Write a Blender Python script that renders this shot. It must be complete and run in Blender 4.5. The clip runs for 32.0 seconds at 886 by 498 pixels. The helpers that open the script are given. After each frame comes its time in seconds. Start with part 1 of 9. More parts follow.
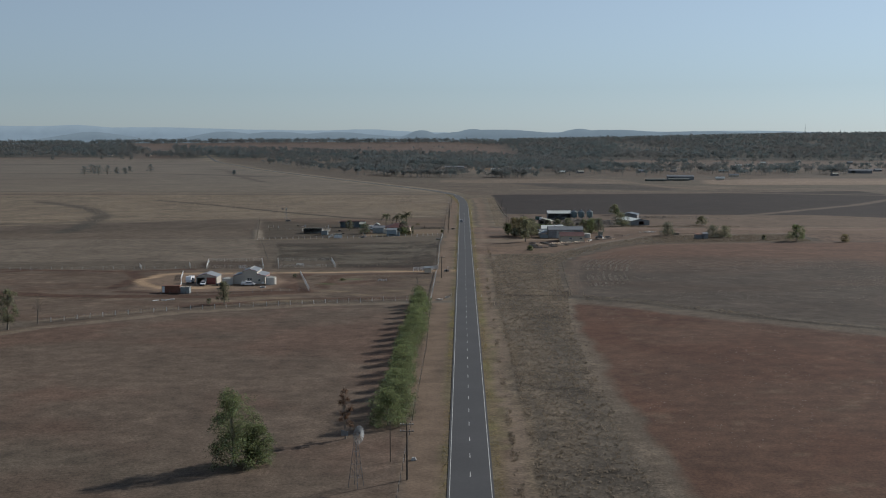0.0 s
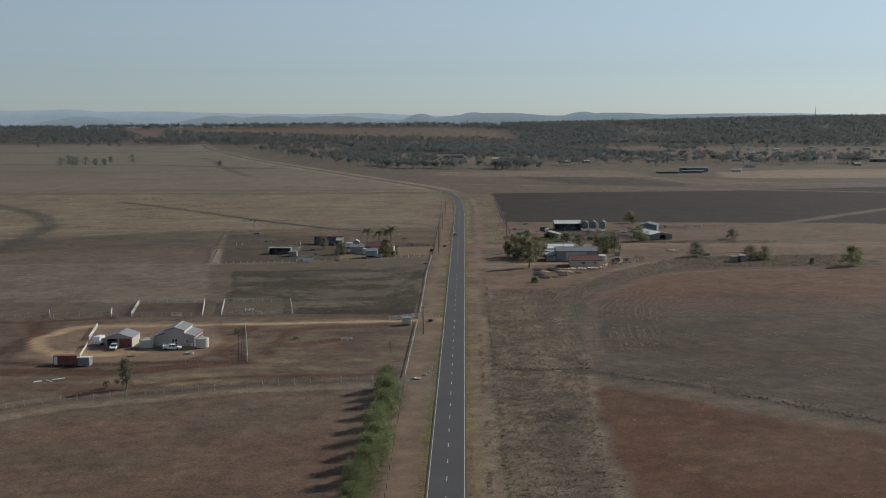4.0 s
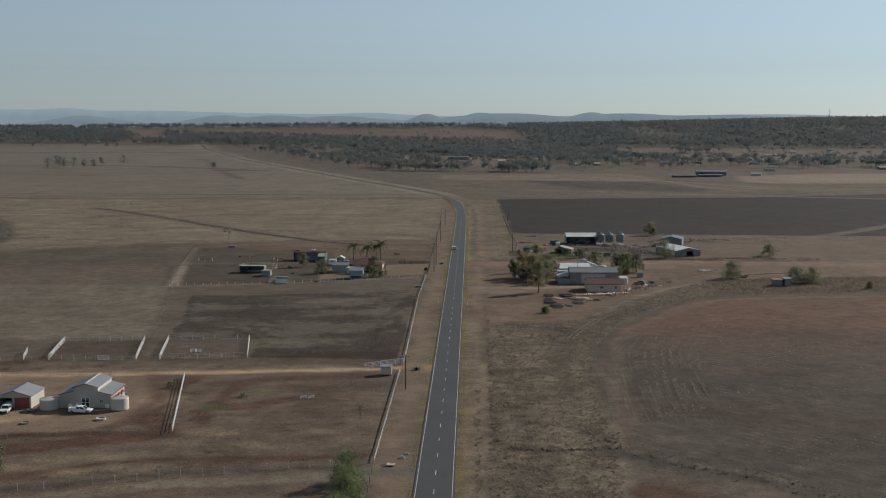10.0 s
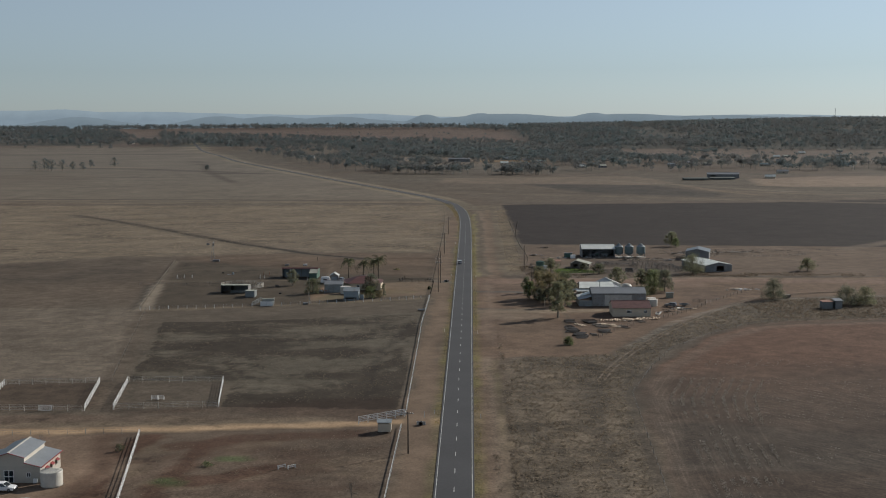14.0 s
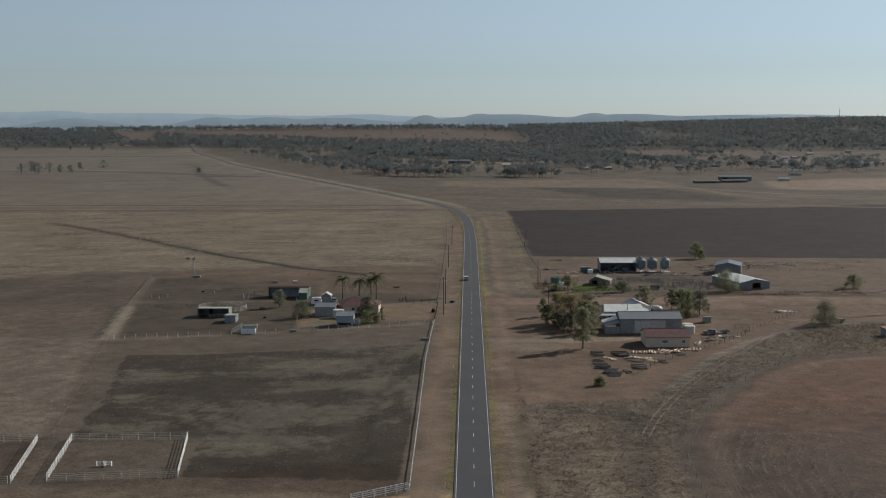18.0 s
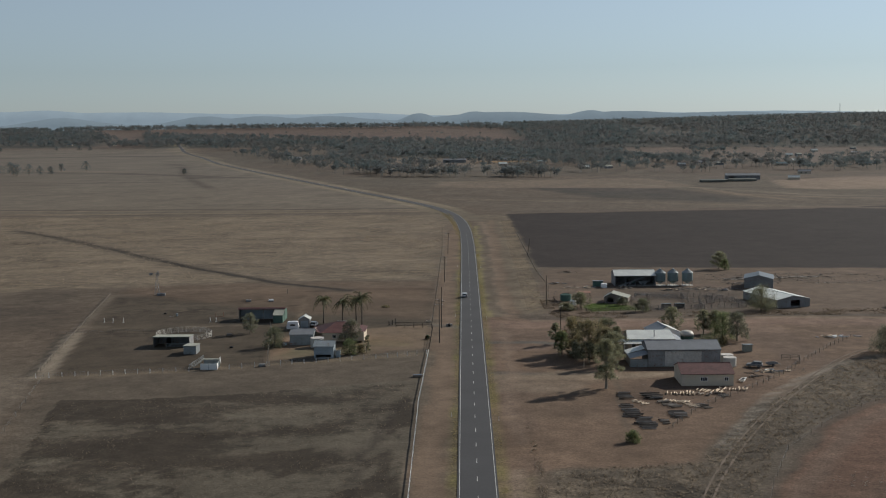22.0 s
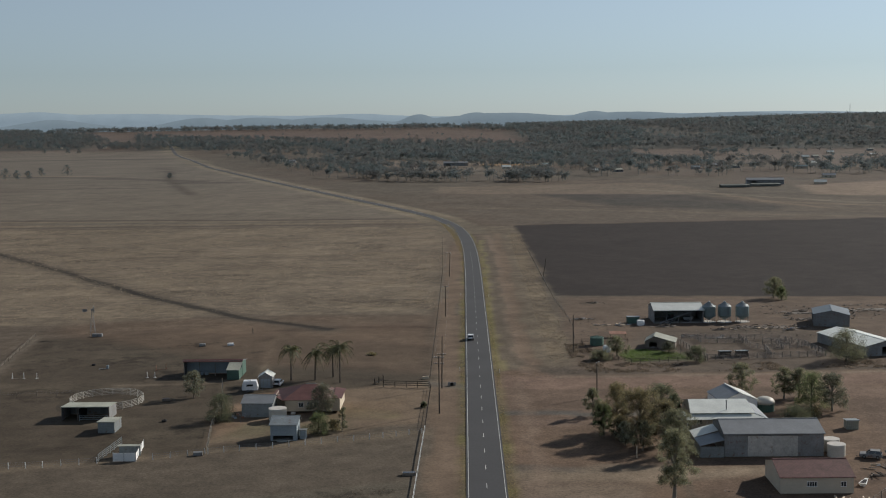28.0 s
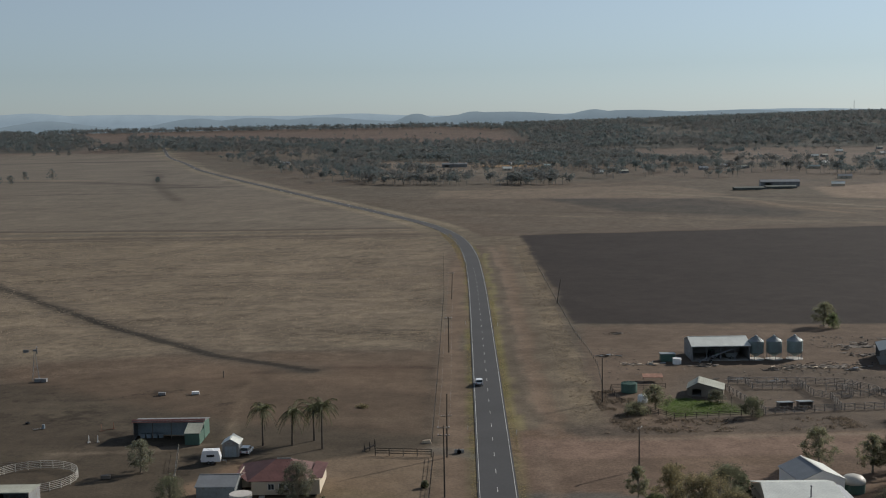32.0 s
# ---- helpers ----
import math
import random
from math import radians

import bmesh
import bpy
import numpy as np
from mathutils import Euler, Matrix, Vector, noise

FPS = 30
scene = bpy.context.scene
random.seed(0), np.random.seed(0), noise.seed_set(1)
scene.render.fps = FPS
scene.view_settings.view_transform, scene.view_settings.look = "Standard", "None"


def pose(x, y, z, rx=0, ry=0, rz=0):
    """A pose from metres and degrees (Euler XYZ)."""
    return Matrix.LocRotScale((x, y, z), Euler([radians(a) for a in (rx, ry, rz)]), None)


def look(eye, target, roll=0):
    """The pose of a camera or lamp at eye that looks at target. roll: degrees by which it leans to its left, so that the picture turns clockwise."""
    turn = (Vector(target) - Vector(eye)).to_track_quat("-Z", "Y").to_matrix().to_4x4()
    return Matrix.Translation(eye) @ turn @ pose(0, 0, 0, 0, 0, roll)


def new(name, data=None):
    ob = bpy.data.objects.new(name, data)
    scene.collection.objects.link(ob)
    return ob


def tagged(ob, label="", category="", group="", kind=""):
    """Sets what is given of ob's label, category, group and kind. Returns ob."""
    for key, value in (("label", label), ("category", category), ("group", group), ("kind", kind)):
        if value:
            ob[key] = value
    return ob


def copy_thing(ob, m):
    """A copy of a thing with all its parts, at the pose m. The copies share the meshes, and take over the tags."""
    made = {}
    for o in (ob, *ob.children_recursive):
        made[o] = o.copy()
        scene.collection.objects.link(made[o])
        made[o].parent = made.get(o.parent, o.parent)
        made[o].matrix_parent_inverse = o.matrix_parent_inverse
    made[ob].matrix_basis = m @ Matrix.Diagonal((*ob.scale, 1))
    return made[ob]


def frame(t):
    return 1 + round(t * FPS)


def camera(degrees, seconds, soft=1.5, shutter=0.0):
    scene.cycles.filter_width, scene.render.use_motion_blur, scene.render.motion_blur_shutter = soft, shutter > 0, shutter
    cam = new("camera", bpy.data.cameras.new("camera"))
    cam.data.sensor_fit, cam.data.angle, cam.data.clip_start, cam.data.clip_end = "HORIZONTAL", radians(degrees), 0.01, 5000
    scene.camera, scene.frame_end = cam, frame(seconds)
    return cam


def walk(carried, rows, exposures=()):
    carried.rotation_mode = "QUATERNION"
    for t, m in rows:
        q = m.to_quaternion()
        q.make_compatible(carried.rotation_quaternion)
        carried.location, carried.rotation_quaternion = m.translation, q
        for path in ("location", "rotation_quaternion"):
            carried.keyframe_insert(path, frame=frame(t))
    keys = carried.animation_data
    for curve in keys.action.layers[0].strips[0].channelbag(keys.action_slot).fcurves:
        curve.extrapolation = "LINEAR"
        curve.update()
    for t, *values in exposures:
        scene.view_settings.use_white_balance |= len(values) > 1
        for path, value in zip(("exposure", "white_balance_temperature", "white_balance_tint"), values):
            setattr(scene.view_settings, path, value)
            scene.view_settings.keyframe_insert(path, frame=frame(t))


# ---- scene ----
cam = camera(40.1, 32.0, soft=1.1)
PATH = [
    (0, (-1.300, -66.000, 55.600), (-1.332, -64.008, 55.420), -0.10),
    (0.5, (-1.700, -47.600, 56.800), (-1.730, -45.610, 56.607), -0.10),
    (1, (-2.100, -29.200, 59.200), (-2.126, -27.211, 58.990), -0.10),
    (1.5, (-1.900, -10.800, 63.000), (-1.928, -8.814, 62.767), -0.20),
    (2, (-1.400, 7.400, 66.800), (-1.430, 9.386, 66.569), -0.30),
    (2.5, (-0.970, 23.400, 67.200), (-1.001, 25.389, 66.989), -0.31),
    (3, (0.386, 30.300, 67.230), (0.354, 32.289, 67.020), -0.31),
    (3.5, (2.160, 35.700, 67.290), (2.126, 37.689, 67.079), -0.33),
    (5.5, (6.949, 59.521, 67.25), (6.909, 61.509, 67.037), -0.2),
    (6, (8.234, 66.712, 67.52), (8.192, 68.7, 67.305), -0.3),
    (7, (8.423, 79.982, 67.017), (8.379, 81.97, 66.806), -0.2),
    (8, (8.151, 94.091, 66.724), (8.106, 96.079, 66.513), -0.2),
    (9, (7.838, 108.442, 66.87), (7.791, 110.43, 66.657), -0.3),
    (10, (6.791, 122.164, 66.906), (6.744, 124.153, 66.695), -0.1),
    (11, (6.213, 136.668, 67.032), (6.165, 138.657, 66.821), -0.2),
    (12, (5.377, 150.704, 67.077), (5.329, 152.693, 66.868), -0.2),
    (13, (4.102, 165.294, 67.161), (4.055, 167.283, 66.95), -0.3),
    (14, (3.143, 179.038, 67.361), (3.097, 181.027, 67.151), -0.2),
    (14.5, (2.724, 186.114, 67.281), (2.678, 188.103, 67.071), -0.2),
    (16.5, (0.383, 213.274, 67.734), (0.34, 215.263, 67.524), -0.2),
    (17, (-0.005, 220.581, 67.884), (-0.048, 222.569, 67.674), -0.3),
    (18, (-0.822, 234.672, 67.56), (-0.865, 236.661, 67.351), -0.3),
    (19, (-1.499, 249.835, 67.355), (-1.54, 251.824, 67.146), -0.5),
    (20, (-2.246, 264.062, 67.132), (-2.284, 266.051, 66.924), -0.4),
    (21, (-2.283, 279.49, 66.848), (-2.321, 281.479, 66.641), -0.5),
    (22, (-2.104, 294.403, 67.006), (-2.139, 296.392, 66.794), -0.6),
    (23, (-1.453, 309.04, 66.944), (-1.489, 311.028, 66.734), -0.6),
    (24, (-1.466, 324.142, 66.829), (-1.503, 326.131, 66.62), -0.6),
    (25, (-1.709, 339.182, 66.911), (-1.747, 341.17, 66.7), -0.6),
    (25.5, (-2.06, 346.481, 66.905), (-2.097, 348.469, 66.694), -0.6),
    (27.5, (-3.365, 375.752, 66.892), (-3.401, 377.74, 66.681), -0.6),
    (28, (-3.583, 383.053, 66.721), (-3.619, 385.042, 66.511), -0.7),
    (29, (-4.257, 398.025, 66.949), (-4.293, 400.014, 66.739), -0.7),
    (30, (-4.781, 412.533, 67.449), (-4.815, 414.521, 67.237), -0.8),
    (31, (-5.478, 426.309, 67.518), (-5.511, 428.298, 67.307), -0.9),
    (32, (-5.738, 440.23, 68.632), (-5.771, 442.219, 68.42), -1.0),
]
walk(cam, [(t, look(eye, target, roll)) for t, eye, target, roll in PATH],
     exposures=[(0.0, 0.05, 5950, 10), (1.0, -0.07, 6100, 10), (2.0, 0.03, 6250, 10), (3.0, 0.1, 6250, 10), (32.0, 0.1, 6250, 10)])

# ---------------------------------------------------------------- light
SUN_AZ, SUN_EL = radians(53), radians(27)      # from +y towards +x
to_sun = Vector((math.sin(SUN_AZ) * math.cos(SUN_EL), math.cos(SUN_AZ) * math.cos(SUN_EL), math.sin(SUN_EL)))
sun = new("sun", bpy.data.lights.new("sun", "SUN"))
sun.data.energy, sun.data.angle, sun.data.color = 4.4, radians(0.6), (1.0, 0.92, 0.8)
sun.matrix_world = look(to_sun * 100, (0, 0, 0))
world = bpy.data.worlds.new("world")
scene.world = world
world.use_nodes = True
wn = world.node_tree.nodes
sky = wn.new("ShaderNodeTexSky")
sky.sky_type, sky.sun_disc = "NISHITA", False
sky.sun_elevation, sky.sun_rotation = SUN_EL, SUN_AZ
sky.altitude, sky.air_density, sky.dust_density, sky.ozone_density = 0, 1.0, 0.15, 6.0
haze = wn.new("ShaderNodeHueSaturation")       # a hazy, greyish sky
haze.inputs["Saturation"].default_value = 0.42
world.node_tree.links.new(sky.outputs[0], haze.inputs["Color"])
tint = wn.new("ShaderNodeVectorMath")
tint.operation, tint.inputs[1].default_value = "MULTIPLY", (0.882, 0.957, 0.984)
world.node_tree.links.new(haze.outputs[0], tint.inputs[0])
world.node_tree.links.new(tint.outputs[0], wn["Background"].inputs[0])
wn["Background"].inputs[1].default_value = 0.074

# ---------------------------------------------------------------- materials


def nodes_of(name):
    m = bpy.data.materials.new(name)
    m.use_nodes = True
    nt = m.node_tree
    return m, nt.nodes, nt.links, nt.nodes["Principled BSDF"]


def noise_node(n, l, vec, scale, detail=4.0, rough=0.6):
    t = n.new("ShaderNodeTexNoise")
    t.inputs["Scale"].default_value, t.inputs["Detail"].default_value, t.inputs["Roughness"].default_value = scale, detail, rough
    l.new(vec, t.inputs["Vector"])
    return t.outputs["Fac"]


def ramp(n, l, fac, lo, hi, a=0.0, b=1.0):
    t = n.new("ShaderNodeMapRange")
    for key, v in zip(("From Min", "From Max", "To Min", "To Max"), (lo, hi, a, b)):
        t.inputs[key].default_value = v
    l.new(fac, t.inputs["Value"])
    return t.outputs["Result"]


def times(n, l, a, b):
    t = n.new("ShaderNodeMath")
    t.operation = "MULTIPLY"
    l.new(a, t.inputs[0]), l.new(b, t.inputs[1])
    return t.outputs[0]


def scaled(n, l, colour, value):
    t = n.new("ShaderNodeVectorMath")
    t.operation = "SCALE"
    if isinstance(colour, tuple):
        t.inputs[0].default_value = colour
    else:
        l.new(colour, t.inputs[0])
    l.new(value, t.inputs["Scale"])
    return t.outputs[0]


def mat(name, colour, rough=0.8, metal=0.0, var=0.18, grain=3.0, patch=0.35, bump=0.0, ribs=0.0, rib_axis=0, spec=0.3, rust=0.0, islands=0.0, own=0.12):
    """A plain surface: two scales of wear, a little change from piece to piece, optional sheet ribs and rust."""
    m, n, l, p = nodes_of(name)
    pos = n.new("ShaderNodeTexCoord").outputs["Object"]
    fine, broad = noise_node(n, l, pos, grain), noise_node(n, l, pos, patch, 3)
    k = times(n, l, ramp(n, l, fine, 0.25, 0.75, 1 - var, 1 + var), ramp(n, l, broad, 0.3, 0.7, 1 - var, 1 + var))
    rnd = n.new("ShaderNodeObjectInfo").outputs["Random"]
    k = times(n, l, k, ramp(n, l, rnd, 0, 1, 1 - own, 1 + own))
    if islands:
        k = times(n, l, k, ramp(n, l, n.new("ShaderNodeNewGeometry").outputs["Random Per Island"], 0, 1, 1 - islands, 1 + islands))
    col = scaled(n, l, colour, k)
    if rust:
        mix = n.new("ShaderNodeMix")
        mix.data_type = "RGBA"
        mix.inputs["B"].default_value = (0.16, 0.075, 0.04, 1)
        l.new(ramp(n, l, noise_node(n, l, pos, 0.9, 6, 0.7), 0.62 - rust, 0.72), mix.inputs["Factor"])
        l.new(col, mix.inputs["A"])
        col = mix.outputs["Result"]
    l.new(col, p.inputs["Base Color"])
    p.inputs["Roughness"].default_value, p.inputs["Metallic"].default_value = rough, metal
    p.inputs["Specular IOR Level"].default_value = spec
    height = fine
    if ribs:
        w = n.new("ShaderNodeTexWave")
        w.bands_direction = "XYZ"[rib_axis]
        w.inputs["Scale"].default_value = ribs
        l.new(pos, w.inputs["Vector"])
        height = w.outputs["Fac"]
    if bump or ribs:
        b = n.new("ShaderNodeBump")
        b.inputs["Strength"].default_value, b.inputs["Distance"].default_value = (bump or 0.14), 0.05
        l.new(height, b.inputs["Height"])
        l.new(b.outputs[0], p.inputs["Normal"])
    return m


def leaf_mat(name, colour, var=0.45, through_=0.4, gaps=0.4):
    m, n, l, p = nodes_of(name)
    geo = n.new("ShaderNodeNewGeometry").outputs["Random Per Island"]
    pos = n.new("ShaderNodeTexCoord").outputs["Object"]
    k = times(n, l, ramp(n, l, geo, 0, 1, 1 - var, 1 + var), ramp(n, l, noise_node(n, l, pos, 0.5, 3), 0.3, 0.7, 0.75, 1.25))
    k = times(n, l, k, ramp(n, l, n.new("ShaderNodeObjectInfo").outputs["Random"], 0, 1, 0.85, 1.15))
    col = scaled(n, l, colour, k)
    l.new(col, p.inputs["Base Color"])
    p.inputs["Roughness"].default_value, p.inputs["Specular IOR Level"].default_value = 0.65, 0.25
    tr = n.new("ShaderNodeBsdfTranslucent")
    l.new(col, tr.inputs["Color"])
    mix = n.new("ShaderNodeMixShader")
    mix.inputs[0].default_value = through_
    l.new(p.outputs[0], mix.inputs[1]), l.new(tr.outputs[0], mix.inputs[2])
    airy = n.new("ShaderNodeMixShader")            # light falls through the gaps between leaves
    airy.inputs[0].default_value = gaps
    l.new(mix.outputs[0], airy.inputs[1]), l.new(n.new("ShaderNodeBsdfTransparent").outputs[0], airy.inputs[2])
    l.new(airy.outputs[0], n["Material Output"].inputs["Surface"])
    return m


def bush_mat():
    """Thin dry-country foliage far off: each tree has its own tone, from grey-green to dry brown, with bluish distance
    haze put into both colours, and lets light through its gaps.
    """
    m, n, l, p = nodes_of("far bushland leaves in haze")
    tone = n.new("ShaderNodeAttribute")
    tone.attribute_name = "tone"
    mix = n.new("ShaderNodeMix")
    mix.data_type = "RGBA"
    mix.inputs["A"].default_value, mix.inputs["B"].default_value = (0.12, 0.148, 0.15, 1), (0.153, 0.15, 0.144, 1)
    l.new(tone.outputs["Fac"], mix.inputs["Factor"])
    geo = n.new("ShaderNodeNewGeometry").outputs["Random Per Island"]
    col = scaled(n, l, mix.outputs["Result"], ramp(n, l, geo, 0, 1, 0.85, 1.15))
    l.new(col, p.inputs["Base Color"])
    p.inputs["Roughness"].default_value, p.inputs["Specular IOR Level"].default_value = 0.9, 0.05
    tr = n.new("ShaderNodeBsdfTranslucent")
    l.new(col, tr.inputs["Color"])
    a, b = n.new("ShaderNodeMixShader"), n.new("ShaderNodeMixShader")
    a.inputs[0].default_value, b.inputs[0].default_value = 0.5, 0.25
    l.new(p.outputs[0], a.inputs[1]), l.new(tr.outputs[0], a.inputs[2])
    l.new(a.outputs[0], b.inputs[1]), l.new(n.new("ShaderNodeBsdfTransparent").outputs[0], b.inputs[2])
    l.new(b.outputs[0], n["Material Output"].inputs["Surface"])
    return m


def ground_mat():
    """Bare soil and dry grass: the cover's colour lies on the sheet's points, the grain is added here."""
    m, n, l, p = nodes_of("soil and dry grass")
    at = n.new("ShaderNodeAttribute")
    at.attribute_name = "cover"
    pos = n.new("ShaderNodeTexCoord").outputs["Object"]
    a = ramp(n, l, noise_node(n, l, pos, 1.6, 6, 0.75), 0.34, 0.66, 0.62, 1.38)
    b = ramp(n, l, noise_node(n, l, pos, 0.24, 5, 0.7), 0.35, 0.65, 0.78, 1.22)
    c = ramp(n, l, noise_node(n, l, pos, 0.03, 5, 0.6), 0.3, 0.7, 0.92, 1.08)
    straw = ramp(n, l, noise_node(n, l, pos, 0.55, 4, 0.8), 0.6, 0.75, 1.0, 1.3)
    k = times(n, l, times(n, l, times(n, l, a, b), c), straw)
    stones = ramp(n, l, noise_node(n, l, pos, 1.7, 3, 0.6), 0.7, 0.76, 1.0, 1.7)
    k = times(n, l, k, stones)
    # furrows, where the sheet says so: thin broken rows at an even distance from the field's edge
    way = n.new("ShaderNodeCombineXYZ")
    for key, axis, grow in (("furrow", 0, 1.5), ("along", 1, 0.06)):
        q = n.new("ShaderNodeAttribute")
        q.attribute_name = key
        l.new(ramp(n, l, q.outputs["Fac"], 0, 1, 0, grow), way.inputs[axis])
        for node in n:
            if node.type == "MAP_RANGE":
                node.clamp = node.inputs["From Max"].default_value != 1
    rows = n.new("ShaderNodeMix")
    rows.inputs["A"].default_value = 1.0
    l.new(at.outputs["Alpha"], rows.inputs["Factor"])
    l.new(ramp(n, l, noise_node(n, l, way.outputs[0], 0.8, 6, 0.75), 0.5, 0.72, 0.94, 1.95), rows.inputs["B"])
    k = times(n, l, k, rows.outputs["Result"])
    # damp or trampled stains with ragged edges
    st = n.new("ShaderNodeAttribute")
    st.attribute_name = "stain"
    edge = n.new("ShaderNodeMath")
    edge.operation = "ADD"
    l.new(st.outputs["Fac"], edge.inputs[0])
    l.new(ramp(n, l, noise_node(n, l, pos, 0.22, 7, 0.72), 0.3, 0.7, -0.26, 0.26), edge.inputs[1])
    stain = ramp(n, l, edge.outputs[0], 0.42, 0.63, 1.0, 0.52)
    calm = n.new("ShaderNodeMath")                 # trodden soil shows less grain than grass
    calm.operation = "POWER"
    grit = n.new("ShaderNodeAttribute")
    grit.attribute_name = "grit"
    l.new(k, calm.inputs[0]), l.new(grit.outputs["Fac"], calm.inputs[1])
    k = times(n, l, calm.outputs[0], stain)
    l.new(scaled(n, l, at.outputs["Color"], k), p.inputs["Base Color"])
    p.inputs["Roughness"].default_value, p.inputs["Specular IOR Level"].default_value = 0.95, 0.1
    bp = n.new("ShaderNodeBump")
    bp.inputs["Strength"].default_value, bp.inputs["Distance"].default_value = 0.6, 0.12
    l.new(noise_node(n, l, pos, 1.1, 5, 0.7), bp.inputs["Height"])
    l.new(bp.outputs[0], p.inputs["Normal"])
    return m


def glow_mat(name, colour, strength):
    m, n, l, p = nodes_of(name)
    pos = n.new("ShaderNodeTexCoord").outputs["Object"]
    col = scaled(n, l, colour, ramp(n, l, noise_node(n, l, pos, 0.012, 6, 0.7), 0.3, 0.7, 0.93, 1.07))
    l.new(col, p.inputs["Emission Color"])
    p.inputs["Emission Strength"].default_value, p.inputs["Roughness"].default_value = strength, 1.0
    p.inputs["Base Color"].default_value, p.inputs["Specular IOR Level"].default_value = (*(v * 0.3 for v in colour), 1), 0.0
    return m


